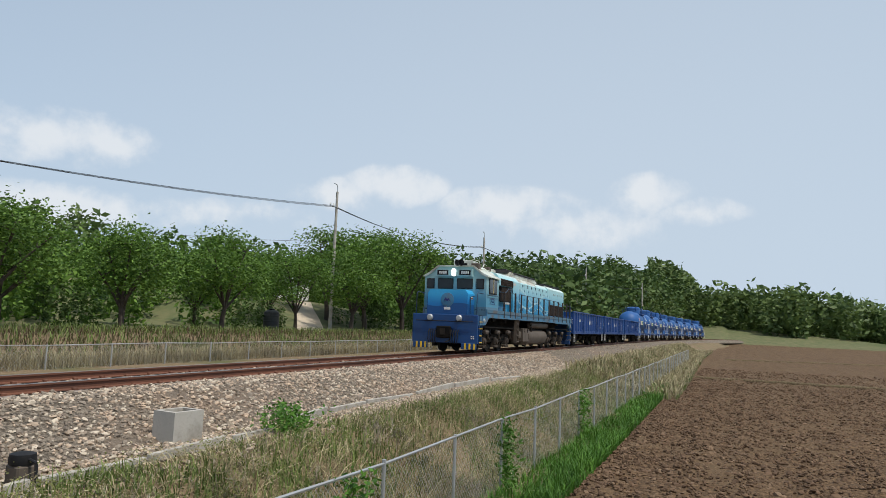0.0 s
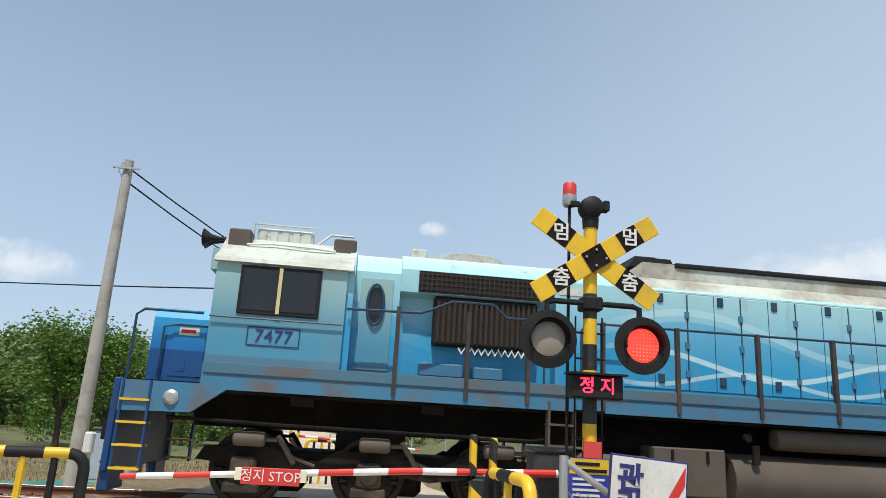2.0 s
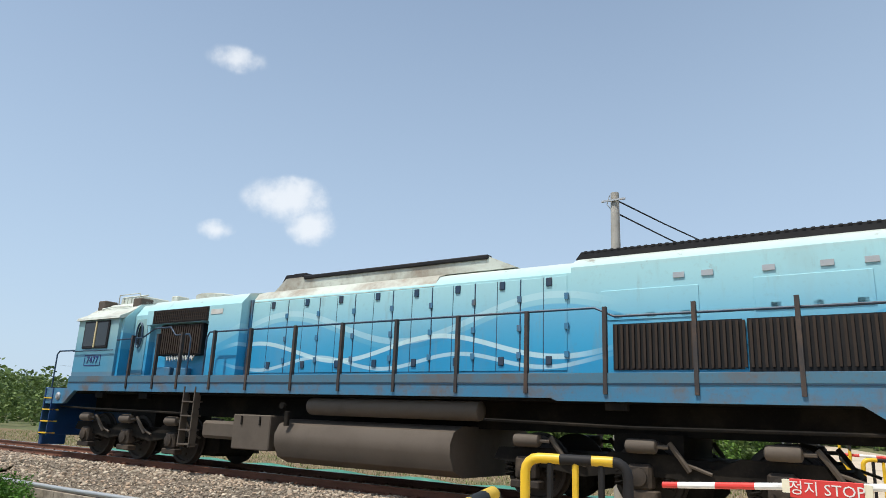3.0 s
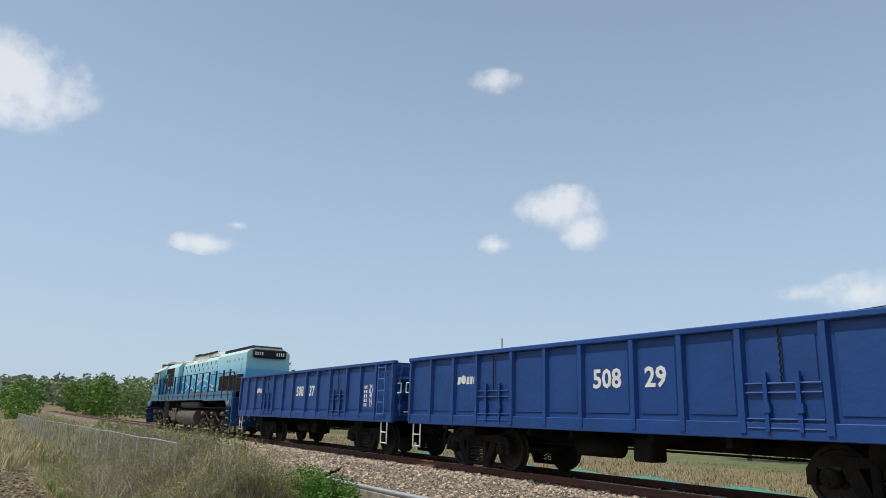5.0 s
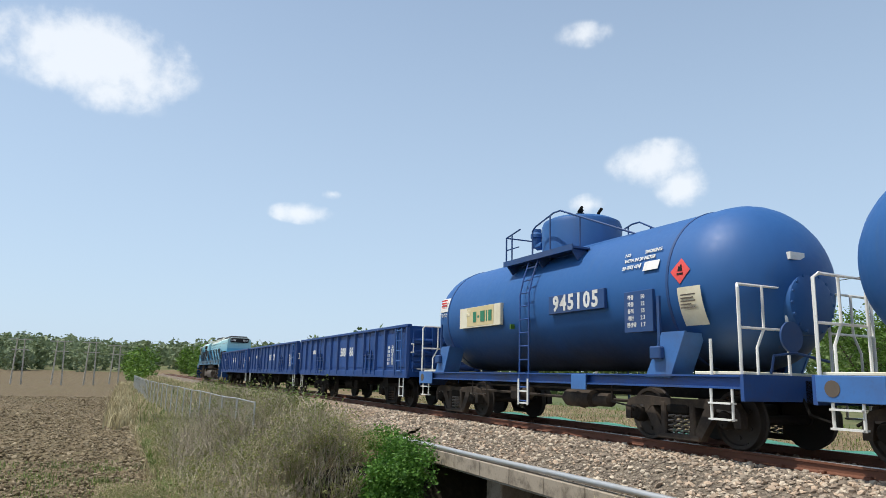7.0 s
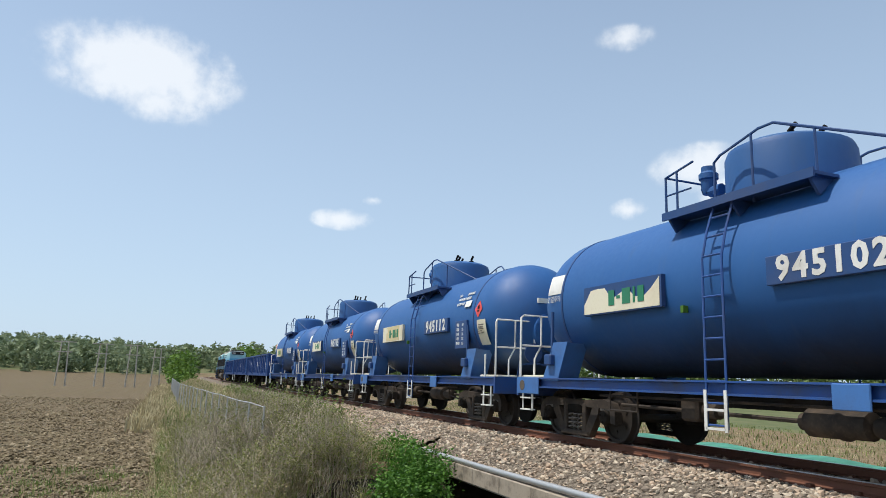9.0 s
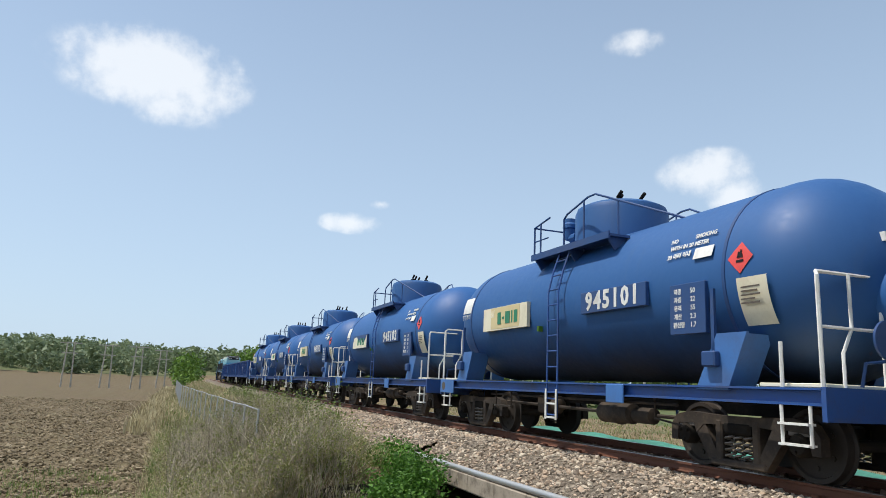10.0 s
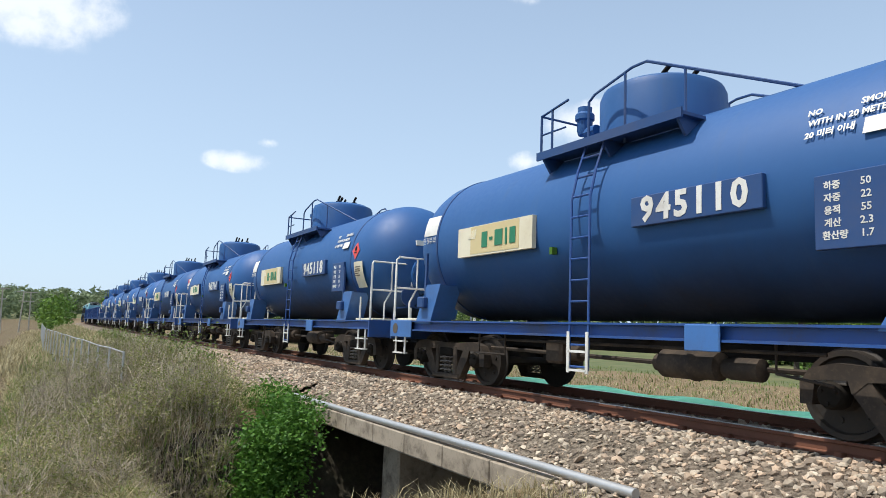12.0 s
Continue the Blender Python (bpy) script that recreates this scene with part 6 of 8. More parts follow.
    part("flame_mark", g, M_BLACK, dm)
    g = Geo()
    curved_plate(g, 10.38, 10.86, 1.82, 2.40, 0.010)
    pp = part("paper_notice", g, M_CREAM, W, "curling cream paper notice")
    y = on_tank(2.2)[0]
    bars([[0.1, 0.16], [0.3], [0.26], [0.3], [0.22], [0.3]], 10.44, y - 0.010, 2.34, pp, M_FUEL, h=0.02, gap=0.03)
    g = Geo()
    curved_plate(g, 1.52, 1.99, 2.64, 3.01, 0.010)
    wl_ = part("warning_plate", g, M_WHITE, W, "white warning plate")
    if first_label:
        bars([[0.36], [0.32], [0.34], [0.30]], 1.57, on_tank(2.9)[0] - 0.035, 2.97, wl_, M_RED, h=0.04, gap=0.03)
    lettering("연결주의", 0.13, faced(1.76, on_tank(2.54)[0] - 0.006, 2.54, 1), M_WHITE, W, "lettering", 0.002)
    y, lean = on_tank(2.95)
    m = Matrix.Translation((9.5, y - 0.006, 2.95)) @ Matrix.Rotation(radians(-lean), 4, "X")
    g = Geo()
    g.box(0.10, 0.46, -0.003, 0.003, -0.20, -0.03)
    nm = part("white_patch", g, M_WHITE, W, "white painted patch")
    nm.matrix_basis = m
    for txt, dx, dz in (("NO", -0.40, 0.17), ("SMOKING", 0.24, 0.17), ("WITH IN 20 METER", -0.06, 0.05), ("20 미터 이내", -0.22, -0.09)):
        lettering(txt, 0.092, m @ Matrix.Translation((dx, -0.001, dz)) @ NEAR, M_WHITE, W, "lettering", 0.002, "", 1.0, 0.003)
    g = Geo()
    g.box(5.30, 5.36, -1.37, -1.28, 2.02, 2.12)
    part("tag", g, M_IVY, W)
    CARS.append((W, u))
    return W


loco = locomotive()
for u, num in ((20.43, "50837"), (34.42, "50829"), (48.40, "50886")):
    open_wagon(u, num)
TANK_NUMBERS = ("945105", "945115", "945112", "945102", "945101", "945114", "945118", "945110")
for k, num in enumerate(TANK_NUMBERS):
    tank_wagon(61.92 + 12.177 * k, num, (0, 0.12, 0, 0.30, 0, 0.10, 0, 0)[k], num in ("945105", "945114"))


# ---- the level crossing ----
def wire_mesh(g, p0, p1, z0a, z0b, h, step=0.09, w=0.0035):
    """Chain-link between two posts: two sets of slanting wires."""
    p0, p1 = Vector((*p0, 0)), Vector((*p1, 0))
    d = p1 - p0
    n = d.length
    d.normalize()
    o = Vector((-d.y, d.x, 0)) * 0.002

    def at(s, z):
        return p0 + d * s + Vector((0, 0, z0a + (z0b - z0a) * s / n + z))
    s = -h
    while s < n:
        for e in (1, -1):
            a, b = (s, s + h)
            za, zb = (0.0, h) if e > 0 else (h, 0.0)
            if a < 0:
                za += -a * (1 if e > 0 else -1)
                a = 0
            if b > n:
                zb -= (b - n) * (1 if e > 0 else -1)
                b = n
            if b - a > 0.03:
                q, r = at(a, za), at(b, zb)
                up = Vector((0, 0, w))
                g.poly([q - up, r - up, r + up, q + up])
        s += step


def chain_fence(name, pts, h, label, step=0.09, post_every=1, r=0.025):
    """Posts, top rail and wire mesh along pts (x, y, ground z)."""
    F = thing(name, label, "fence")
    for p in pts[::post_every]:
        g = Geo()
        g.tube([(p[0], p[1], p[2] - 0.15), (p[0], p[1], p[2] + h + 0.03)], r, 8)
        part("post", g, M_GALV, F)
    g = Geo()
    g.tube([(p[0], p[1], p[2] + h + (0.02 * math.sin(i * 2.1))) for i, p in enumerate(pts)], 0.018, 6)
    part("top_rail", g, M_GALV, F)
    g = Geo()
    for a, b in zip(pts, pts[1:]):
        wire_mesh(g, a[:2], b[:2], a[2], b[2], h, step)
    part("wire_mesh", g, M_GALV, F, "sagging chain-link mesh", 0)
    return F


def crossing_mast():
    S = thing("crossing_signal", "yellow and black crossing mast with crossbuck and two signal lamps", "railway signal", "crossing signals")
    g = Geo()
    g.lathe([(0.06, 0.0), (0.06, 3.26), (0.05, 3.27)], (0, 0, 0), "z", 18)
    part("pole", g, M_STRIPE_Z, S, "striped yellow and black pole")
    g = Geo()
    g.box(-0.2, 0.2, -0.2, 0.2, -0.25, 0.04, 0.02)
    part("base", g, M_CONC, S)
    g = Geo()
    g.lathe([(0.07, 3.24), (0.075, 3.34), (0.05, 3.36)], (0, 0, 0), "z", 14)
    g.lathe([(0.05, -0.11), (0.095, -0.08), (0.105, 0.0), (0.105, 0.05), (0.08, 0.10), (0.02, 0.12)], (0, 0.0, 3.43), "y", 20)
    g.box(0.11, 0.17, -0.04, 0.05, 3.41, 3.51, 0.01)
    g.box(-0.19, -0.11, -0.03, 0.03, 3.44, 3.48)
    part("bell", g, M_BLACK, S, "black alarm bell")
    g = Geo()
    g.tube([(-0.18, 0.05, 0.8), (-0.18, 0.05, 3.45)], 0.014, 6)
    g.tube([(-0.06, 0.05, 0.8), (-0.18, 0.05, 0.8)], 0.012, 6)
    rod = part("beacon_rod", g, M_BLACK, S)
    g = Geo()
    g.lathe([(0.055, 3.45), (0.065, 3.47), (0.065, 3.55)], (-0.18, 0.05, 0), "z", 16)
    part("beacon_base", g, M_GALV, rod)
    g = Geo()
    g.lathe([(0.062, 3.55), (0.062, 3.65), (0.05, 3.67), (0.01, 3.675)], (-0.18, 0.05, 0), "z", 16)
    part("beacon_lens", g, M_RED, rod, "red beacon lens")
    # crossbuck
    zc = 2.95
    for sign_dir in (1, -1):
        ang = math.atan2(0.33 * sign_dir, 0.50)
        R = Matrix.Translation((0.02, -0.09 if sign_dir > 0 else -0.075, zc)) @ Matrix.Rotation(-ang, 4, "Y")
        g = Geo()
        g.box(-0.64, 0.64, -0.006, 0.006, -0.095, 0.095, 0.004)
        arm = part("crossbuck_board", g, M_YELLOW, S, "yellow crossbuck board")
        arm.matrix_basis = R
        for side in (-1, 1):
            g = Geo()
            g.box(side * 0.37 - 0.10, side * 0.37 + 0.10, -0.0095, -0.0065, -0.093, 0.093)
            part("dark_patch", g, M_UNDER, arm)
            upper = (side * sign_dir > 0)
            m = Matrix.Translation((side * 0.37, -0.011, 0)) @ Matrix.Rotation(ang, 4, "Y") @ NEAR
            lettering("멈" if upper else "춤", 0.17, m, M_WHITE, arm, "lettering", 0.002, "", 1.0, 0.003)
    g = Geo()
    g.box(-0.10, 0.10, -0.012, -0.004, -0.095, 0.095)
    cp = part("centre_patch", g, M_UNDER, S)
    cp.matrix_basis = Matrix.Translation((0.02, -0.094, zc)) @ Matrix.Rotation(-math.atan2(0.33, 0.50), 4, "Y")
    g = Geo()
    for dx, dz in ((-0.09, 0.0), (0.09, 0.0), (0, 0.07), (0, -0.07)):
        g.lathe([(0.012, -0.114), (0.008, -0.12)], (0.02 + dx, 0, zc + dz), "y", 8)
    part("bolt_heads", g, M_GALV, S)
    # lamps on a cross arm
    g = Geo()
    g.tube([(-0.40, -0.06, 2.44), (-0.40, -0.06, 2.53), (-0.33, -0.06, 2.55), (0.36, -0.06, 2.55), (0.42, -0.06, 2.53), (0.42, -0.06, 2.44)], 0.025, 8)
    g.box(-0.09, 0.09, -0.09, 0.09, 2.49, 2.61, 0.015)
    part("lamp_arm", g, M_BLACK, S, "black cross arm")
    for x, lit in ((-0.40, False), (0.42, True)):
        g = Geo()
        g.lathe([(0.05, 0.16), (0.17, 0.12), (0.20, 0.0), (0.245, -0.015), (0.245, -0.03), (0.16, -0.035), (0.15, -0.02)], (x, -0.10, 2.21), "y", 32)
        lamp = part("signal_lamp", g, M_BLACK, S, "round black lamp with backboard")
        g = Geo()
        ring = [(x + 0.17 * math.cos(a), -0.12, 2.21 + 0.17 * math.sin(a)) for a in [math.pi * k / 14 for k in range(-1, 16)]]
        for p, q in zip(ring, ring[1:]):
            g.poly([p, q, (q[0], q[1] - 0.10, q[2]), (p[0], p[1] - 0.10, p[2])])
        part("hood", g, M_BLACK, lamp)
        g = Geo()
        g.lathe([(0.145, -0.125), (0.10, -0.14), (0.02, -0.145)], (x, 0, 2.21), "y", 28)
        lens = part("lens", g, M_LAMP_RED if lit else M_LENS_OFF, lamp, "lit red lens" if lit else "unlit grey lens")
        if lit:
            g = Geo()
            for k in range(9):
                for j in range(9):
                    dx, dz = (k - 4) * 0.03, (j - 4) * 0.03
                    if dx * dx + dz * dz < 0.0169:
                        g.box(x + dx - 0.004, x + dx + 0.004, -0.149, -0.138, 2.21 + dz - 0.004, 2.21 + dz + 0.004)
            tagged(part("led_dots", g, M_WHITE, lamp), kind="stuff")
    # LED text box
    g = Geo()
    g.box(-0.22, 0.22, -0.20, -0.06, 1.74, 1.93, 0.012)
    box = part("text_display", g, M_BLACK, S, "black display box with red glowing text")
    lettering("정 지", 0.145, faced(0.0, -0.202, 1.835), M_LED, box, "lettering", 0.002, "red glowing letters", 1.0, 0.002)
    g = Geo()
    g.box(-0.24, 0.24, -0.26, -0.05, 1.93, 1.945)
    part("visor", g, M_BLACK, box)
    g = Geo()
    g.box(-0.075, 0.075, -0.085, -0.068, 1.27, 1.40)
    part("phone_plate", g, M_CORAL, S, "small red and white plate")
    for k in range(6):
        g = Geo()
        g.tube([(-0.13, 0.0, 1.2 + 0.22 * k), (0.13, 0.0, 1.2 + 0.22 * k)], 0.01, 6)
        part("climbing_peg", g, M_BLACK, S)
    for x in (-0.11, 0.13):
        g = Geo()
        g.tube([(x, 0.06, 0.4), (x, 0.06, 2.45)], 0.008, 6)
        part("conduit", g, M_BLACK, S)
    return S


GZ0 = -0.22
mast = crossing_mast()
mast.matrix_basis = pose(8.64, -5.38, GZ0)
far_mast = copy_thing(mast, pose(4.35, 5.3, -0.24, 0, 0, 176))


def barrier(name_label):
    B = thing("crossing_barrier", name_label, "barrier", "crossing barriers")
    g = Geo()
    g.box(-0.17, 0.17, -0.16, 0.16, 0.98, 1.30, 0.03)
    g.box(-0.19, 0.19, -0.18, 0.18, 1.28, 1.33, 0.02)
    g.box(-0.13, 0.10, -0.12, 0.12, 0.0, 1.0, 0.02)
    part("drive_box", g, M_DARKGREY, B, "charcoal barrier drive on a post")
    g = Geo()
    g.tube([(0.02, -0.20, 1.12), (-1.2, -0.20, 1.08), (-3.48, -0.20, 0.93)], 0.032, 10, 0.024)
    arm = part("barrier_arm", g, M_ARM, B, "lowered red and white barrier arm")
    g = Geo()
    g.box(-2.56, -2.10, -0.245, -0.228, 0.92, 1.05, 0.004)
    pl = part("stop_plate", g, M_RED, arm, "red plate on the arm")
    lettering("정지 STOP", 0.105, faced(-2.33, -0.247, 0.983), M_WHITE, arm, "lettering", 0.002)
    g = Geo()
    for x in (-2.08, -2.58):
        g.box(x - 0.03, x + 0.03, -0.24, -0.16, 0.95, 1.04)
    part("clamp", g, M_CREAM, arm)
    return B


bar_near = barrier("red and white barrier arm lowered across the near side")
bar_near.matrix_basis = pose(8.40, -5.02, GZ0)
bar_far = copy_thing(bar_near, pose(4.75, 5.2, -0.26, 0, 0, 180))
bar_far["label"] = "red and white barrier arm lowered across the far side"


def striped_pillar(x, y, z):
    P = thing("arm_rest_post", "yellow and black striped post that holds the barrier arm", "post", "arm rest posts", at=(x, y, z))
    g = Geo()
    g.box(-0.10, 0.10, -0.07, 0.07, -0.1, 1.05, 0.012)
    part("post", g, M_STRIPE_S, P)
    g = Geo()
    g.box(-0.11, -0.06, -0.06, 0.06, 1.0, 1.40, 0.01)
    g.box(0.06, 0.11, -0.06, 0.06, 1.05, 1.38, 0.01)
    g.box(-0.11, 0.11, -0.06, 0.06, 1.02, 1.08, 0.01)
    part("fork", g, M_STRIPE_S, P)
    return P


striped_pillar(7.78, -5.22, GZ0)
striped_pillar(5.35, 5.3, -0.26)


def guard_hoop(p, q, z, h, label="yellow and black pipe guard hoop beside the road"):
    """A hoop of thick pipe with upright bars."""
    H = thing("guard_hoop", label, "guard rail", "guard hoops")
    p, q = Vector((*p, z)), Vector((*q, z))
    d = (q - p)
    n = d.length
    d.normalize()
    up = Vector((0, 0, 1))
    r = 0.045
    g = Geo()
    pts = [p, p + up * (h - 0.12)]
    for k in range(1, 5):
        a = k * math.pi / 8
        pts.append(p + up * (h - 0.12 + 0.12 * math.sin(a)) + d * (0.12 * (1 - math.cos(a))))
    pts.append(p + up * h + d * n * 0.35)
    g.tube(pts, r, 12)
    part("pipe", g, M_YELLOW, H, "yellow bent pipe")
    g = Geo()
    g.tube([p + up * h + d * n * 0.35, p + up * h + d * n * 0.66], r * 1.01, 12)
    part("pipe_sleeve", g, M_BLACK, H, "black stripe on the pipe")
    g = Geo()
    pts = [p + up * h + d * n * 0.66, q + up * h - d * 0.12]
    g.tube(pts, r, 12)
    part("pipe", g, M_YELLOW, H)
    g = Geo()
    pts = []
    for k in range(0, 5):
        a = k * math.pi / 8
        pts.append(q + up * (h - 0.12 + 0.12 * math.cos(a)) - d * (0.12 * (1 - math.sin(a))))
    g.tube(pts + [q], r, 12)
    part("pipe", g, M_BLACK, H, "black bent pipe")
    for k in range(1, 4):
        b = p + d * n * k / 4
        g = Geo()
        g.tube([b, b + up * (h - 0.03)], 0.03, 8)
        part("bar", g, M_BLACK if k % 2 else M_YELLOW, H)
    return H


guard_hoop((7.86, -6.55), (7.76, -5.62), GZ0 - 0.05, 1.18)
guard_hoop((7.92, -8.35), (7.80, -7.05), GZ0 - 0.08, 0.96)
guard_hoop((3.72, -5.25), (4.58, -5.05), GZ0 - 0.05, 1.12)
guard_hoop((4.95, -8.35), (4.50, -7.15), GZ0 - 0.10, 1.04)
guard_hoop((4.25, 6.0), (4.15, 7.0), -0.3, 1.1)
guard_hoop((5.6, 5.9), (6.3, 6.1), -0.3, 1.05)

# sign board: no attendant
B = thing("notice_board", "white board with navy vertical lettering and a red diagonal stripe", "sign")
g = Geo()
g.box(-0.275, 0.275, 0.0, 0.02, -1.22, 0.0, 0.004)
part("border", g, M_NAVY, B, "navy rim")
g = Geo()
g.box(-0.262, 0.262, -0.004, 0.0, -1.207, -0.013)
part("face", g, M_WHITE, B)
g = Geo()
g.prism([(0.255, -0.03), (0.255, -0.16), (-0.155, -0.95), (-0.255, -1.15), (-0.255, -1.02)], -0.0075, -0.0045, "y")
part("diagonal_stripe", g, M_RED, B, "red diagonal stripe")
for ch, x, z in (("관", -0.13, -0.16), ("리", -0.13, -0.33), ("원", -0.13, -0.50), ("없", 0.11, -0.78), ("음", 0.11, -0.98)):
    lettering(ch, 0.20, faced(x, -0.006, z), M_NAVY, B, "lettering", 0.003, "", 1.0, 0.007)
B.matrix_basis = pose(8.76, -6.32, 1.10, 0, 4.0, -4)

F = thing("fence_corner", "galvanised fence corner post with a slanting brace", "fence")
g = Geo()
g.tube([(8.18, -6.2, -0.4), (8.18, -6.2, 1.08)], 0.032, 10)
part("post", g, M_GALV, F)
g = Geo()
g.tube([(8.18, -6.2, 1.05), (9.75, -6.2, 0.02), (10.3, -6.2, -0.32)], 0.024, 8)
part("brace", g, M_GALV, F)
g = Geo()
wire_mesh(g, (8.2, -6.21), (10.4, -6.6), -0.35, -0.7, 1.2, 0.075)
part("wire_mesh", g, M_GALV, F, "chain-link mesh", 0)
g = Geo()
g.box(8.30, 8.75, -5.95, -5.80, -0.35, 0.35, 0.01)
solo("rusty_drum_box", g, M_FUEL, "brown weathered box behind the mesh", "box")

N = thing("safety_notice", "blue and yellow notice board on the crossing mast", "sign")
g = Geo()
g.box(8.40, 8.73, -5.60, -5.585, 0.52, 1.05, 0.004)
part("plate", g, M_SIGNBLUE, N)
g = Geo()
g.box(8.405, 8.725, -5.604, -5.600, 0.93, 1.045)
g.box(8.405, 8.725, -5.604, -5.600, 0.525, 0.64)
part("yellow_band", g, M_YELLOW, N)
bars([[0.26], [0.24], [0.27], [0.22], [0.26], [0.2]], 8.43, -5.601, 0.90, N, M_WHITE, "lettering", "", 0.018, 0.022)
bars([[0.2], [0.26]], 8.45, -5.605, 1.02, N, M_BLACK, "lettering", "", 0.025, 0.025)
bars([[0.2], [0.24]], 8.45, -5.605, 0.61, N, M_BLACK, "lettering", "", 0.02, 0.02)
g = Geo()
g.tube([(8.56, -5.57, -0.25), (8.56, -5.57, 1.0)], 0.02, 8)
part("stake", g, M_GALV, N)

# far-side cabinet, razor-wire fence, back-turned road signs
C = thing("equipment_cabinet", "pale grey steel equipment cabinet by the crossing", "cabinet", at=(1.3, 6.2, -0.55))
g = Geo()
g.box(-0.45, 0.45, -0.3, 0.3, 0.1, 1.25, 0.02)
part("body", g, M_GREY, C)
g = Geo()
g.box(-0.5, 0.5, -0.35, 0.35, 1.25, 1.32, 0.02)
part("lid", g, M_DARKGREY, C)
for x in (-0.22, 0.22):
    g = Geo()
    g.box(x - 0.2, x + 0.2, -0.312, -0.3, 0.2, 1.2, 0.004)
    part("door", g, M_GREY, C)
g = Geo()
g.box(-0.5, 0.5, -0.35, 0.35, -0.2, 0.1, 0.02)
part("plinth", g, M_CONC, C)


def road_sign(x, y, z, shape, h, size, label):
    S = thing("road_sign", label, "road sign", "road signs beyond the crossing", at=(x, y, z))
    g = Geo()
    g.tube([(0, 0, -0.2), (0, 0, h)], 0.03, 8)
    part("post", g, M_GALV, S)
    g = Geo()
    n = {"tri": 3, "oct": 8, "rect": 4}[shape]
    o = {"tri": math.pi / 2, "oct": math.pi / 8, "rect": math.pi / 4}[shape]
    g.prism([(size * math.cos(o + 2 * math.pi * k / n) * (1.0 if shape != "rect" else 0.8), h - size * 0.7 + size * math.sin(o + 2 * math.pi * k / n) * (1.0 if shape != "rect" else 1.5)) for k in range(n)], -0.05, -0.035, "y")
    part("plate", g, M_GALV, S, "bare grey back of a sign plate")


road_sign(5.7, 19, -0.2, "oct", 1.75, 0.36, "back of an octagonal road sign on a post")
road_sign(9.2, 20, -0.3, "tri", 1.55, 0.40, "back of a triangular road sign on a post")
road_sign(10.75, 20.5, -0.2, "tri", 1.6, 0.40, "back of a triangular road sign on a post")
road_sign(3.4, 11, -0.4, "rect", 2.6, 0.55, "back of a tall grey board on a post")

S = thing("track_number_sign", "dark round number sign on a slim grey post", "railway sign", at=(14.1, 4.0, -0.75))
g = Geo()
g.tube([(0, 0, 0), (0, 0, 2.3)], 0.025, 8)
part("post", g, M_GALV, S)
g = Geo()
g.prism([(0.16 * math.cos(a) * 1.0, 2.48 + 0.26 * math.sin(a)) for a in [k * math.pi / 10 for k in range(20)]], -0.03, -0.015, "y")
part("plate", g, M_BLACK, S)
g = Geo()
ring = [(0.14 * math.cos(k * math.pi / 12), -0.036, 2.48 + 0.235 * math.sin(k * math.pi / 12)) for k in range(25)]
g.tube(ring, 0.008, 4, None, False)
part("rim", g, M_WHITE, S)
lettering("3", 0.34, faced(0, -0.033, 2.48), M_WHITE, S, "lettering", 0.002)
S.matrix_basis = pose(14.1, 4.0, -0.75, 0, 0, -38)

R = thing("razor_wire_fence", "coiled razor wire on a mesh fence across the line", "fence")
for k in range(7):
    x = 10.2 + k * 2.0
    g = Geo()
    g.tube([(x, 5.0, -0.8), (x, 5.0, 1.1), (x + 0.25, 4.8, 1.45)], 0.03, 6)
    part("post", g, M_GALV, R) if k < 2 else None
g = Geo()
wire_mesh(g, (10.2, 5.0), (12.2, 5.6), -0.75, -0.75, 1.8, 0.07)
for c in range(26):
    x = 10.2 + c * 0.08
    ring = [(x + 0.1 * math.sin(a * 2), 5.0 + c * 0.024 + 0.22 * math.cos(a), 1.25 + 0.25 * math.sin(a)) for a in [k * math.pi / 6 for k in range(13)]]
    g.tube(ring, 0.006, 3, None, False)
part("wire", g, M_GALV, R, "tangled razor wire", 0)

# ---- trackside things ----
X = thing("concrete_trough_box", "hollow pale concrete cable box set in the ballast", "cable box", at=(16.0, -3.12, -0.72), rz=-6)
g = Geo()
for z0, z1, e, f in ((0.0, 0.46, 0.27, 0.23),):
    rim = [(-e, -f), (e, -f), (e, f), (-e, f)]
    hole = [(-e + 0.07, -f + 0.07), (e - 0.07, -f + 0.07), (e - 0.07, f - 0.07), (-e + 0.07, f - 0.07)]
    g.v += [(x, y, z) for z in (z0, z1) for q in (rim, hole) for x, y in q]
    for k in range(4):
        m = (k + 1) % 4
        for q in ((k, m, 8 + m, 8 + k), (4 + m, 4 + k, 12 + k, 12 + m), (8 + k, 8 + m, 12 + m, 12 + k), (m, k, 4 + k, 4 + m)):
            g.face(q)
part("walls", g, M_CONC, X)
g = Geo()
g.box(-0.20, 0.20, -0.16, 0.16, 0.28, 0.32)
part("fill", g, M_VERGE, X)
for x, y in ((13.0, -3.85), (11.7, -4.1), (11.0, -4.6)):
    J = thing("track_junction_box", "squat dark track junction box with a cable loop", "junction box", "junction boxes", at=(x, y, -0.74), rz=20 * x)
    g = Geo()
    g.box(-0.13, 0.13, -0.11, 0.11, 0.0, 0.26, 0.02)
    part("body", g, M_FUEL, J)
    g = Geo()
    g.lathe([(0.13, 0.26), (0.14, 0.30), (0.13, 0.37), (0.05, 0.39)], (0, 0, 0), "z", 14)
    part("cap", g, M_BLACK, J, "black cap")
    g = Geo()
    g.tube([(0.1, 0, 0.33), (0.24, 0.02, 0.30), (0.26, 0.03, 0.12), (0.35, 0.05, 0.0)], 0.018, 6)
    part("cable", g, M_BLACK, J)

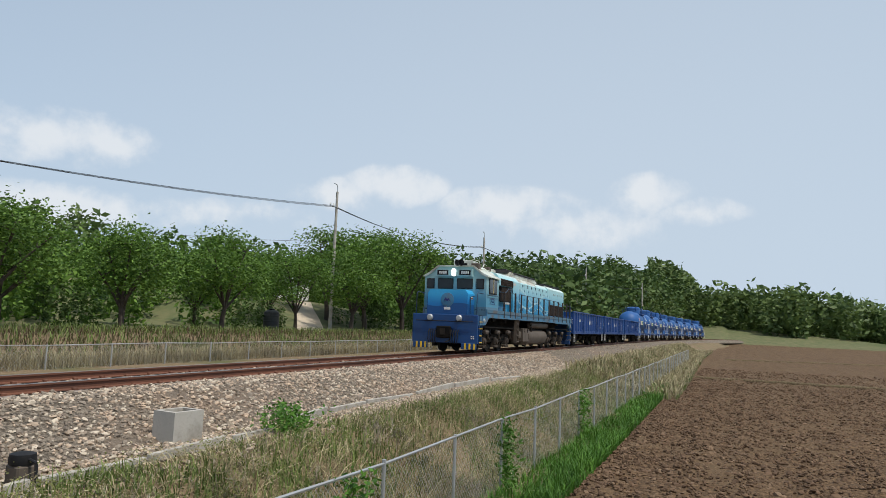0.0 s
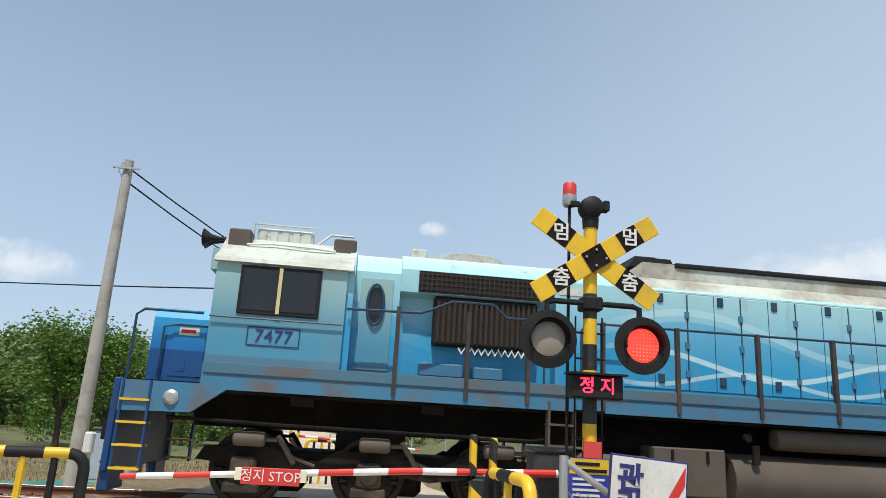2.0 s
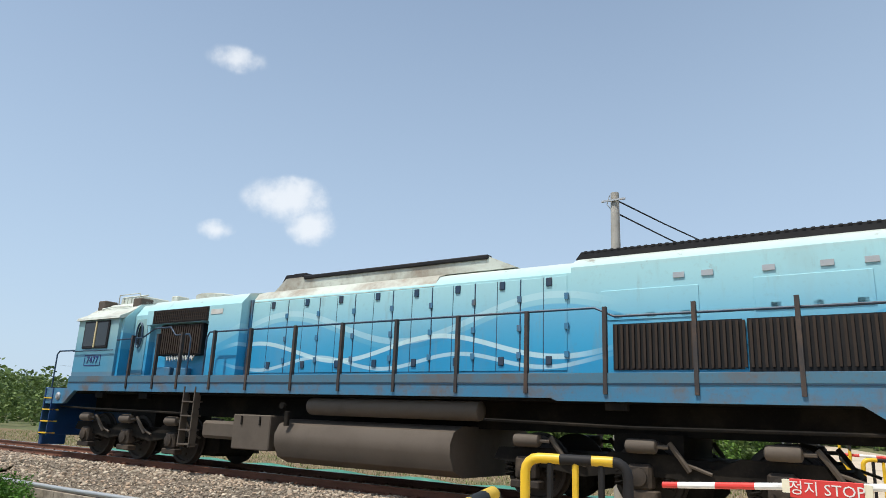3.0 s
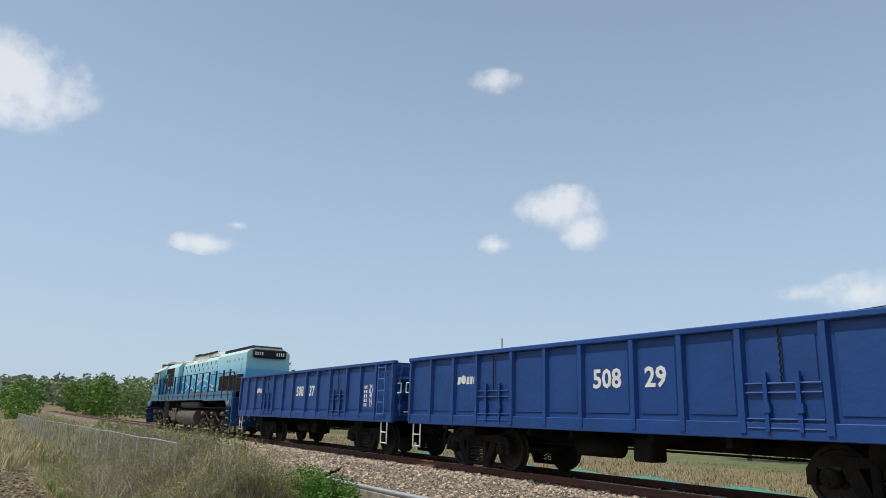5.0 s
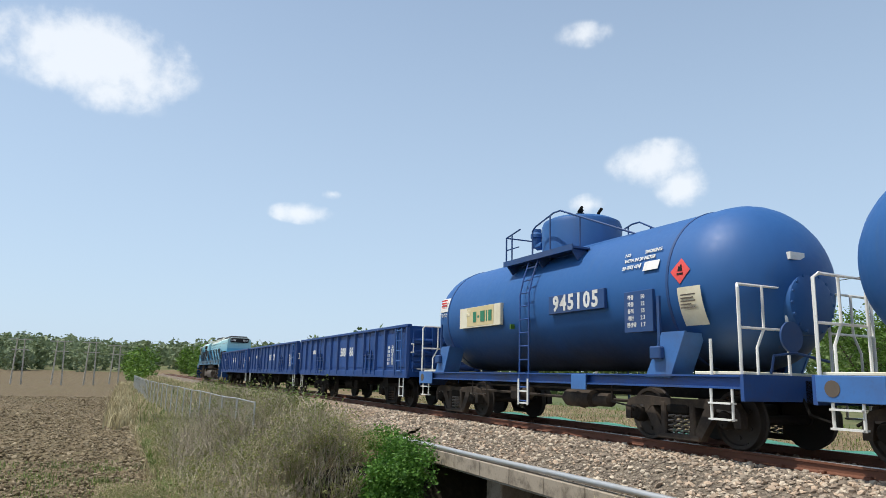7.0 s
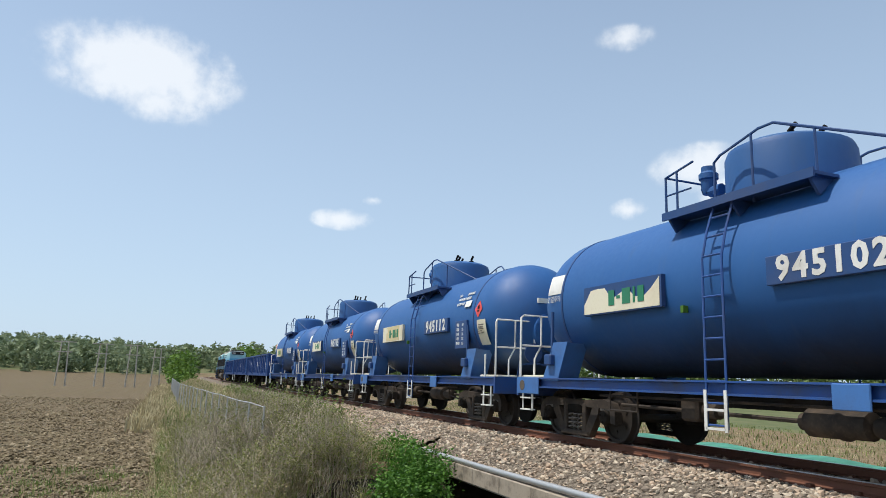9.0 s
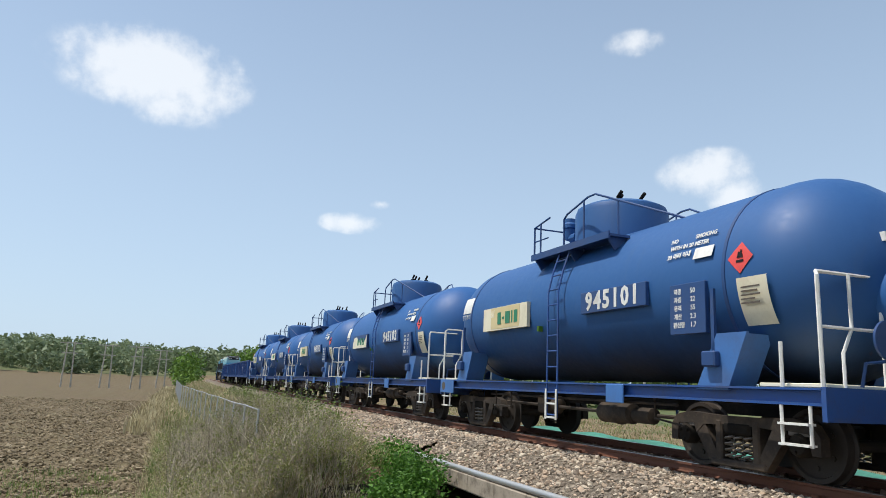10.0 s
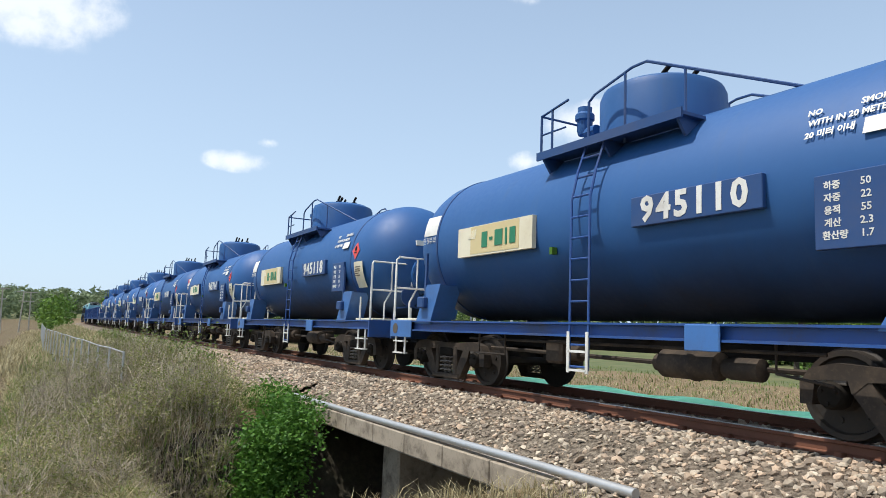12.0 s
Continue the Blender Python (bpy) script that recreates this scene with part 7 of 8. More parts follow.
E_ = thing("timber_edging", "broken grey timber boards that edge the ballast", "edging")
rr = random.Random(4)
edge_pts = [(11.5, -4.25), (13.0, -4.1), (14.6, -4.0), (16.4, -3.85), (18.0, -3.62), (20.0, -3.3), (22.0, -3.0), (24.6, -3.05), (27.4, -3.0), (30.5, -3.1), (34, -3.15)]
for a, b in zip(edge_pts, edge_pts[1:]):
    d = Vector((b[0] - a[0], b[1] - a[1], 0))
    g = Geo()
    g.box(0, d.length - rr.uniform(0.05, 0.3), -0.035, 0.035, -0.2, 0.05, 0.008)
    ob = part("board", g, M_CONC, E_)
    ob.matrix_basis = pose(a[0], a[1], -0.65 + rr.uniform(-0.02, 0.04), rr.uniform(-6, 6), rr.uniform(-2, 2), math.degrees(math.atan2(d.y, d.x)))
g = Geo()
g.box(-0.7, 0.7, -0.12, 0.12, 0, 0.08, 0.015)
ob = solo("loose_slab", g, M_CONC, "thin loose concrete slab on the ballast", "slab")
ob.matrix_basis = pose(10.6, -3.6, -0.62, 2, 3, 12)

# ---- small bridge over the ditch ----
D = thing("culvert_bridge", "low concrete bridge with stained edge beam and a grey pipe", "bridge", kind="structure")
g = Geo()
g.box(-12.2, -3.0, -2.58, 2.6, -0.95, -0.62)
part("deck", g, M_CONC, D)
for k in range(8):
    x0 = -11.9 + k * 1.09
    g = Geo()
    g.box(x0, x0 + 1.075, -2.76, -2.58, -0.88, -0.60, 0.012)
    part("edge_block", g, M_STAINED, D)
g = Geo()
g.tube([(-11.95, -2.70, -0.55), (-8, -2.69, -0.545), (-4, -2.69, -0.51), (-2.0, -2.72, -0.50)], 0.05, 12)
part("pipe", g, M_GALV, D, "galvanised cable pipe")
for x0, x1 in ((-12.6, -11.5), (-4.35, -3.2)):
    g = Geo()
    g.box(x0, x1, -2.72, 2.6, -3.0, -0.95)
    part("abutment", g, M_STAINED, D)
g = Geo()
g.box(-8.3, -7.7, -2.2, 2.2, -3.0, -0.95, 0.03)
part("pier", g, M_STAINED, D)

# green ground net on the far side
g = Geo()
xs = np.linspace(-22, 3.2, 50)
for a, b in zip(xs, xs[1:]):
    za, zb = -0.41 + 0.04 * math.sin(a * 2.1), -0.41 + 0.04 * math.sin(b * 2.1)
    g.poly([(a, 4.2, za - 0.12), (b, 4.2, zb - 0.12), (b, 5.6, zb), (a, 5.6, za)])
    g.poly([(a, 5.6, za), (b, 5.6, zb), (b, 5.62, zb - 0.3), (a, 5.62, za - 0.7)])
    g.poly([(a, 4.2, za - 0.12), (b, 4.2, zb - 0.12), (b, 4.18, zb - 0.6), (a, 4.18, za - 0.6)])
solo("ground_net", g, M_TARP, "mint green net laid on the ground beside the track", "ground net", kind="structure")

# farm path up the rise behind the roadside trees
g = Geo()
path_pts = [(50.6, 16.9), (52.0, 18.4), (54.6, 20.6), (58.0, 22.8), (62.0, 25.8), (66.0, 29.2), (70.5, 32.6)]
fine_pts = [tuple(np.interp(u, range(7), [q[i] for q in path_pts]) for i in (0, 1)) for u in np.linspace(0, 6, 25)]
for k, (x, y) in enumerate(fine_pts):
    for e in (-1.1, 1.1):
        px, py = x - e * 0.64, y + e * 0.77
        g.v.append((px, py, float(land_z(px, py)) + 0.06))
    if k:
        b = 2 * k - 2
        g.face((b, b + 1, b + 3, b + 2))
solo("farm_path", g, M_ROAD, "pale concrete farm path winding up the bank", "path", kind="structure", smooth=60)
B = thing("water_tank", "squat black plastic water tank with ribs", "water tank", at=(49.4, 20.4, float(land_z(49.4, 20.4)) - 0.02))
g = Geo()
g.lathe([(0.02, 0.0), (0.54, 0.0), (0.56, 0.05), (0.56, 0.28), (0.59, 0.32), (0.56, 0.36), (0.56, 0.68), (0.59, 0.72), (0.56, 0.76), (0.56, 1.08), (0.59, 1.12), (0.56, 1.16), (0.54, 1.36), (0.40, 1.50), (0.22, 1.54)], (0, 0, 0), "z", 28)
part("barrel", g, M_DARKGREY, B)
g = Geo()
g.lathe([(0.22, 1.54), (0.23, 1.60), (0.18, 1.63), (0.02, 1.64)], (0, 0, 0), "z", 20)
part("lid", g, M_BLACK, B)
H = thing("farm_shed", "small pale shed with a grey-blue roof among trees", "shed", at=(72.6, 35.6, float(land_z(72.6, 35.6)) - 0.15), rz=-35)
g = Geo()
g.box(-1.8, 1.8, -1.3, 1.3, 0, 2.1)
part("wall", g, M_WHITE, H)
g = Geo()
g.prism([(-1.55, 2.05), (0, 2.75), (1.55, 2.05), (1.55, 2.12), (0, 2.83), (-1.55, 2.12)], -2.0, 2.0)
part("roof", g, M_GREY, H)
g = Geo()
g.box(-0.45, 0.45, -1.34, -1.3, 0.0, 1.9)
part("door", g, M_GREY, H)

# ---- fences along the line ----
chain_fence("field_fence", [(10.6 + 2.2 * k, -7.2 - 0.012 * k + line_y(10.6 + 2.2 * k) * 0.9, -1.62) for k in range(34)], 1.2, "sagging chain-link fence between weeds and tilled field", 0.085)
chain_fence("field_fence", [(-14.5 - 2.4 * k, -5.75 - 0.09 * min(k, 14), -1.15) for k in range(32)], 1.3, "leaning chain-link fence half buried in dry weeds", 0.11)
chain_fence("far_side_fence", [(10.5 + 2.5 * k, 8.8 + line_y(10.5 + 2.5 * k), -0.72) for k in range(26)], 0.78, "low grey fence backed by dry grass", 0.11)

# ---- poles and wires ----
def utility_pole(x, y, z, h, r, arm, lamp, label):
    P = thing("utility_pole", label, "utility pole", "utility poles", at=(x, y, z))
    g = Geo()
    g.tube([(0, 0, -0.3), (0, 0, h * 0.5), (0, 0, h)], r, 12, r * 0.62)
    part("shaft", g, M_CONC, P)
    if arm:
        g = Geo()
        g.box(-1.0, 0.25, -0.05, 0.05, h - 1.35, h - 1.25)
        part("cross_arm", g, M_GALV, P)
        for k in range(3):
            g = Geo()
            g.lathe([(0.05, 0), (0.07, 0.06), (0.04, 0.10), (0.06, 0.15), (0.03, 0.2)], (-0.95 + 0.5 * k, 0, h - 1.25), "z", 8)
            part("insulator", g, M_WHITE, P)
    if lamp:
        g = Geo()
        g.tube([(0, 0, h - 0.2), (0, 0, h + 0.4), (-0.15, 0, h + 0.6), (-0.5, 0, h + 0.62)], 0.035, 6)
        part("lamp_arm", g, M_GALV, P)
    return P


utility_pole(56.7, 20.0, 0.3, 11.6, 0.16, True, True, "tall concrete utility pole with a lamp arm")
utility_pole(84.1, 16.7, 0.3, 11.3, 0.16, True, True, "tall concrete utility pole with a lamp arm")
utility_pole(126.0, 13.1, 0.4, 11.3, 0.17, True, True, "tall concrete utility pole with a lamp arm")
utility_pole(160, 8, 0.4, 11.3, 0.17, True, False, "tall concrete utility pole")
utility_pole(8.5, 31.0, -0.2, 10.6, 0.15, True, True, "slim grey utility pole beyond the crossing")
utility_pole(-60, 40, 0.0, 10.5, 0.15, True, False, "slim grey utility pole in the distance")
utility_pole(1.47, 3.34, -0.6, 6.9, 0.15, False, False, "stout concrete pole beside the track")
for k, (x, y) in enumerate(((-115.7, -22.3), (-117.9, -17.2), (-118.1, -12.8), (-129.8, -9.3))):
    P = thing("twin_pole", "pale twin-legged pole with cross bars in the field", "utility pole", "twin poles in the field", at=(x, y, -1.75))
    for s in (-0.7, 0.7):
        g = Geo()
        g.tube([(s * 0.3, s, 0), (s * 0.2, s * 0.7, 6.7)], 0.12, 8, 0.09)
        part("leg", g, M_CONC, P)
    for z, w in ((6.5, 1.5), (5.0, 1.1)):
        g = Geo()
        g.box(-0.06, 0.06, -w, w, z, z + 0.14)
        part("cross_bar", g, M_CONC, P)


def wire(a, b, sag, name="overhead_wire", n=14, r=0.018):
    a, b = Vector(a), Vector(b)
    g = Geo()
    g.tube([a.lerp(b, k / n) - Vector((0, 0, sag * 4 * (k / n) * (1 - k / n))) for k in range(n + 1)], r, 4)
    return solo(name, g, M_BLACK, "thin dark overhead wire between poles", "wire", "overhead wires")


tops = [(160, 8, 10.5), (126, 13.1, 10.5), (84.1, 16.7, 10.4), (56.7, 20.0, 10.6), (8.5, 31.0, 9.2), (-60, 40, 9.1), (-130, 60, 9.0)]
for a, b in zip(tops, tops[1:]):
    for dx, dz in ((-0.95, 0), (-0.45, 0), (0.05, 0.0)):
        wire((a[0] + dx, a[1], a[2] + dz), (b[0] + dx, b[1], b[2] + dz), 0.9)
    wire((a[0], a[1], a[2] - 2.9), (b[0], b[1], b[2] - 2.9), 1.1)
wire((1.47, 3.34, 6.15), (8.5, 31.0, 8.0), 0.9)
wire((1.47, 3.34, 5.85), (8.5, 31.0, 7.2), 0.9)
g = Geo()
g.tube([(1.47, 3.34, 5.8), (1.30, 3.3, 6.05), (1.36, 3.3, 6.25)], 0.012, 5)
g.box(1.2, 1.75, 3.2, 3.24, 6.08, 6.12)
solo("pole_bracket", g, M_GALV, "small steel bracket at the head of the concrete pole", "bracket")
g = Geo()
g.box(1.64, 1.80, 3.08, 3.28, 0.35, 0.75, 0.03)
solo("meter_box", g, M_WHITE, "small white meter box on the concrete pole", "meter box")


# ---- plants ----
def fast_mesh(name, verts, faces, material, label, category, kind="stuff", parent=None):
    me = bpy.data.meshes.new(name)
    me.from_pydata(verts.tolist(), [], faces.tolist())
    me.materials.append(material)
    ob = new(name, me)
    if parent:
        ob.parent = parent
        return tagged(ob, label)
    return tagged(ob, label, category, kind=kind)


def leaf_cloud(centres, size, seed, per=1, spread=0.0, droop=0.4):
    """Small four-cornered leaves round the given centres."""
    r = np.random.default_rng(seed)
    c = np.repeat(np.asarray(centres, float), per, axis=0)
    n = len(c)
    if spread:
        c = c + r.normal(0, 1, (n, 3)) * np.asarray(spread)
    a = r.normal(0, 1, (n, 3))
    a[:, 2] *= droop
    a /= np.linalg.norm(a, axis=1)[:, None]
    b = np.cross(a, r.normal(0, 1, (n, 3)))
    b /= np.linalg.norm(b, axis=1)[:, None]
    s = np.asarray(size) * r.uniform(0.6, 1.3, n)
    s = s[:, None]
    v = np.stack([c - a * s, c + b * s * 0.5, c + a * s, c - b * s * 0.5], 1).reshape(-1, 3)
    f = np.arange(4 * n).reshape(n, 4)
    return v, f


def blades(name, x, y, z, h, material, label, category, width=0.012, lean=0.35, seed=1):
    """Grass blades: tapered, bent strips."""
    r = np.random.default_rng(seed)
    n = len(x)
    a = r.uniform(0, 2 * math.pi, n)
    d = np.stack([np.cos(a), np.sin(a), np.zeros(n)], -1)
    o = np.stack([-np.sin(a), np.cos(a), np.zeros(n)], -1) * (width * r.uniform(0.6, 1.5, n))[:, None]
    base = np.stack([x, y, z], -1)
    ln = (h * lean * r.uniform(0.1, 1.6, n))[:, None]
    mid_p = base + d * ln * 0.35 + np.stack([0 * h, 0 * h, h * 0.6], -1)
    tip = base + d * ln + np.stack([0 * h, 0 * h, h * r.uniform(0.75, 1.0, n)], -1)
    v = np.stack([base - o, base + o, mid_p + o * 0.7, mid_p - o * 0.7, tip], 1).reshape(-1, 3)
    k = 5 * np.arange(n)[:, None]
    quads = (k + np.array([[0, 1, 2, 3]])).tolist()
    tris = (k + np.array([[3, 2, 4]])).tolist()
    me = bpy.data.meshes.new(name)
    me.from_pydata(v.tolist(), [], quads + tris)
    me.materials.append(material)
    return tagged(new(name, me), label, category, kind="stuff")


def line_off(x):
    return np.where(x > 0, 0.43e-3 * x * x - 2.36e-6 * x ** 3, 0.075e-3 * x * x)


# -- trees with limbs and leaves --
def tree(kind_seed, h, spread, leaves, label):
    rr = random.Random(kind_seed)
    T = thing("roadside_tree", label, "tree", "row of roadside trees")
    g = Geo()
    fork = h * rr.uniform(0.22, 0.30)
    lean = Vector((rr.uniform(-0.2, 0.2), rr.uniform(-0.2, 0.2), 0))
    g.tube([(0, 0, -0.3), (lean.x * 0.3, lean.y * 0.3, fork * 0.5), (lean.x, lean.y, fork)], 0.16, 9, 0.11)
    tips = []
    for k in range(7):
        a = k * 2 * math.pi / 7 + rr.uniform(-0.3, 0.3)
        up = rr.uniform(0.35, 0.9)
        out = spread * rr.uniform(0.45, 0.9) * (1.15 - up * 0.5)
        p0 = Vector((lean.x, lean.y, fork * rr.uniform(0.85, 1.0)))
        p2 = Vector((math.cos(a) * out, math.sin(a) * out, fork + (h - fork) * up))
        p1 = p0.lerp(p2, 0.5) + Vector((0, 0, 0.12 * h)) * rr.uniform(-0.2, 0.6)
        g.tube([p0, p1, p2], 0.075, 7, 0.025)
        for j in range(4):
            q0 = p1.lerp(p2, rr.uniform(0.0, 0.8))
            q1 = q0 + Vector((rr.uniform(-1, 1), rr.uniform(-1, 1), rr.uniform(0.0, 0.9))) * spread * 0.42
            g.tube([q0, q0.lerp(q1, 0.5) + Vector((0, 0, 0.08)), q1], 0.03, 5, 0.010)
            tips += [q1, q0.lerp(q1, 0.6)]
        tips += [p2, p1]
    part("trunk", g, M_BARK, T, "dark forked trunk and limbs")
    rn = np.random.default_rng(kind_seed)
    extra = []
    for _ in range(46):
        a, q = rn.uniform(0, 2 * math.pi), rn.uniform(0.2, 1) ** 0.5
        zz = rn.uniform(-0.75, 1.0)
        rad = spread * q * math.sqrt(max(0.05, 1 - zz * zz * 0.8))
        extra.append((math.cos(a) * rad, math.sin(a) * rad, fork + (h - fork) * (0.52 + 0.45 * zz)))
    centres = np.array([tuple(p) for p in tips] + extra)
    per = max(1, leaves // len(centres))
    v, f = leaf_cloud(centres, 0.10, kind_seed + 7, per, (0.42, 0.42, 0.26), 0.5)
    crown = fast_mesh("crown", v, f, M_LEAF, "", "", parent=T)
    return T


kinds = [tree(11, 5.6, 2.6, 6500, "broad green roadside tree with a forked dark trunk"), tree(12, 6.0, 2.8, 6500, "broad green roadside tree with a forked dark trunk"), tree(13, 5.3, 2.4, 6000, "broad green roadside tree with a forked dark trunk")]
spots = [(21.7, 18, 0.0), (27.2, 18.3, 20), (33.9, 18, 70), (41.3, 18, 200), (49.3, 18.2, 130), (57.5, 18.5, 300), (62.5, 20, 10), (68, 19, 90), (74, 18.5, 250), (80, 19, 40), (88, 18, 170), (96, 18, 20), (104, 17, 90), (16.0, 19.0, 110), (24.5, 22, 33), (30.5, 22.5, 150), (37.5, 22, 260), (45.5, 24, 15), (64, 25, 77), (71, 25, 211), (55, 25, 300), (-5.0, 24, 45), (-7.0, 24, 160), (-12.5, 23, 280), (-3.5, 33, 60), (-19, 26, 12)]
big = {5: 1.3, 6: 1.45, 7: 1.5, 8: 1.4, 9: 1.0, 10: 0.95, 11: 0.85, 12: 0.85, 18: 1.5, 19: 1.5}
for k, (x, y, a) in enumerate(spots):
    z = float(land_z(np.array([x]), np.array([y]))[0])
    s = big.get(k, 1.0) * (0.93 + 0.05 * (k % 4))
    src = kinds[k % 3]
    if k < 3:
        src.matrix_basis = pose(x, y, z, 0, 0, a)
        continue
    ob = copy_thing(src, pose(x, y, z, 0, 0, a))
    ob.scale = (s, s, s)

# -- far woods --
def woods(name, n, xr, yr, hr, seed, clumps=80, leaf=0.42, material=M_PINE, label="mixed green woods on the far slopes", keep=None):
    r = np.random.default_rng(seed)
    x, y = r.uniform(*xr, n), r.uniform(*yr, n)
    if keep is not None:
        ok = keep(x, y)
        x, y = x[ok], y[ok]
        n = len(x)
    z = land_z(x, y)
    h = r.uniform(*hr, n)
    w = h * r.uniform(0.26, 0.42, n)
    u = r.normal(0, 1, (n, clumps, 3))
    u /= np.linalg.norm(u, axis=2)[..., None]
    u *= r.uniform(0.55, 1.0, (n, clumps, 1)) ** 0.5
    lump = 1 + 0.28 * np.sin(u[..., 0:1] * 5 + r.uniform(0, 6, (n, 1, 1))) * np.cos(u[..., 1:2] * 4 + r.uniform(0, 6, (n, 1, 1)))
    u = u * lump
    c = np.stack([x[:, None] + u[..., 0] * w[:, None], y[:, None] + u[..., 1] * w[:, None], z[:, None] + h[:, None] * (0.47 + 0.52 * u[..., 2])], -1)
    v, f = leaf_cloud(c.reshape(-1, 3), np.repeat(h * leaf * 0.16, clumps), seed + 1, 1, 0, 0.6)
    tv, tf = [], []
    for i in range(n):
        b = len(v) + len(tv)
        q = h[i] * 0.018
        tv += [(x[i] - q, y[i], z[i] - 0.3), (x[i] + q, y[i], z[i] - 0.3), (x[i], y[i] + q, z[i] + h[i] * 0.6)]
        tf.append((b, b + 1, b + 2, b + 2))
    me = bpy.data.meshes.new(name)
    me.from_pydata(v.tolist() + tv, [], f.tolist() + [t[:3] for t in tf])
    me.materials.append(material)
    return tagged(new(name, me), label, "woods", kind="stuff")


def off_path(x, y):
    return (np.abs((x - 52) * 0.59 - (y - 18.5) * 0.807) > 2.6) | (x > 73)


woods("hillside_thicket", 150, (21, 112), (26, 48), (3.5, 6.0), 21, 330, 0.32, M_LEAF, "dense green thicket behind the roadside trees", off_path)
woods("hedge_bank", 60, (17, 100), (20, 24), (1.6, 3.0), 22, 260, 0.34, M_PINE, "dark undergrowth beneath the roadside trees", off_path)
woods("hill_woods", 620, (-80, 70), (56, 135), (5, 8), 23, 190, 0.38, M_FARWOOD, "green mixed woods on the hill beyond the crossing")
def off_lane(x, y):
    return np.abs(x - ROAD_X + 0.004 * np.maximum(0, y - 12) ** 2) > 4.0


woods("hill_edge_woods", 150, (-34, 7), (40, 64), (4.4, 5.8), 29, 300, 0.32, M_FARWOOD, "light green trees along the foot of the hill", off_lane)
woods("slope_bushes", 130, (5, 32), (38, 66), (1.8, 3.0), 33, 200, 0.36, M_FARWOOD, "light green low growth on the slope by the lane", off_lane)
woods("lane_bushes", 70, (-26, 24), (27, 44), (1.0, 2.4), 30, 160, 0.36, M_LEAF, "green bushes beside the farm lane", off_lane)
woods("right_hill_woods", 900, (100, 380), (6, 150), (7, 11), 24, 150, 0.45, M_PINE, "dark mixed woods along the line's far end")
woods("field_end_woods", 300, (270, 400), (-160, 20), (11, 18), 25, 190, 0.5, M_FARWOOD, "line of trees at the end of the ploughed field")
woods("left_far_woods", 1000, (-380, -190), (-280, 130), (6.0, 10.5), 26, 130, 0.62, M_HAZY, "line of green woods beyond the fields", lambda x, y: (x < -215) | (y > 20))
woods("far_hill_woods", 420, (-760, -520), (-260, 60), (6, 10), 34, 60, 0.8, M_HAZY, "woods on the far hills, tinted pale for haze")
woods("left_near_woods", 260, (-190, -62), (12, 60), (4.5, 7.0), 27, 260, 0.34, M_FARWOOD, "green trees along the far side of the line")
woods("left_line_trees", 60, (-230, -130), (-7, 10), (5, 7.5), 28, 260, 0.34, M_LEAF, "green trees close to the line in the distance", lambda x, y: np.abs(y - line_off(x)) > 4.5)

# -- grasses and weeds --
r = np.random.default_rng(31)


def scatter(n, xr, dr, hr, follow=True, clump=0.0):
    x = r.uniform(*xr, n)
    d = r.uniform(*dr, n)
    if clump:
        cx, cd = r.uniform(*xr, n // 40 + 1), r.uniform(*dr, n // 40 + 1)
        i = r.integers(0, len(cx), n)
        x, d = cx[i] + r.normal(0, clump, n), np.clip(cd[i] + r.normal(0, clump, n), *dr)
    y = d + (line_off(x) if follow else 0)
    ok = (np.abs(x - ROAD_X) > 2.6) & ~((x > -9.3) & (x < -3.3) & (y > -5.9) & (y < 5))
    x, y = x[ok], y[ok]
    return x, y, land_z(x, y) - 0.02, r.uniform(*hr, len(x))


blades("verge_dry_grass", *scatter(16000, (9.4, 46), (-7.3, -4.35), (0.08, 0.36), True, 0.25), M_DRY, "tangled dry straw-coloured grass on the verge", "dry grass", 0.008, 1.7, 41)
blades("verge_green_weeds", *scatter(26000, (9.4, 46), (-7.3, -4.3), (0.06, 0.30), True, 0.24), M_GRASS, "patchy green weeds on the verge", "weeds", 0.009, 0.6, 42)
blades("far_verge_grass", *scatter(16000, (40, 130), (-9, -4.0), (0.3, 0.7)), M_DRY, "dry grass along the distant verge", "dry grass", 0.03, 0.6, 43)
blades("far_verge_weeds", *scatter(9000, (40, 130), (-9, -4.0), (0.2, 0.5)), M_GRASS, "green weeds along the distant verge", "weeds", 0.03, 0.6, 44)
blades("fence_foot_grass", *scatter(15000, (10.5, 48), (-8.3, -7.35), (0.12, 0.40), True, 0.25), M_IVY, "bright green grass along the foot of the fence", "grass", 0.012, 0.5, 45)
blades("reed_strip", *scatter(13000, (9.5, 66), (8.9, 9.8), (0.35, 0.75)), M_DRY, "tall dry reeds behind the low fence", "reeds", 0.012, 0.45, 46)
blades("bank_grass", *scatter(16000, (9.5, 90), (9.9, 15.5), (0.12, 0.45)), M_BRUSH, "brown brush and dry grass on the bank", "dry grass", 0.016, 0.9, 47)
blades("bank_weeds", *scatter(12000, (9.5, 90), (9.6, 18.5), (0.2, 0.55)), M_GRASS, "green weeds on the bank", "weeds", 0.02, 0.6, 48)
blades("ditch_dry_weeds", *scatter(20000, (-34, -9.4), (-8.2, -3.4), (0.10, 0.55), False, 0.28), M_DRY, "dense dry weeds beside the ditch", "dry weeds", 0.007, 1.0, 49)
blades("ditch_green_weeds", *scatter(22000, (-34, -9.4), (-8.0, -3.4), (0.10, 0.50), False, 0.22), M_GRASS, "green shoots among the dry weeds", "weeds", 0.010, 0.8, 50)
blades("dead_stems", *scatter(3000, (-24, -9.6), (-7.6, -4.4), (0.5, 1.3), False, 0.5), M_TWIG, "grey dead stems standing in the weeds", "dead stems", 0.005, 0.6, 51)
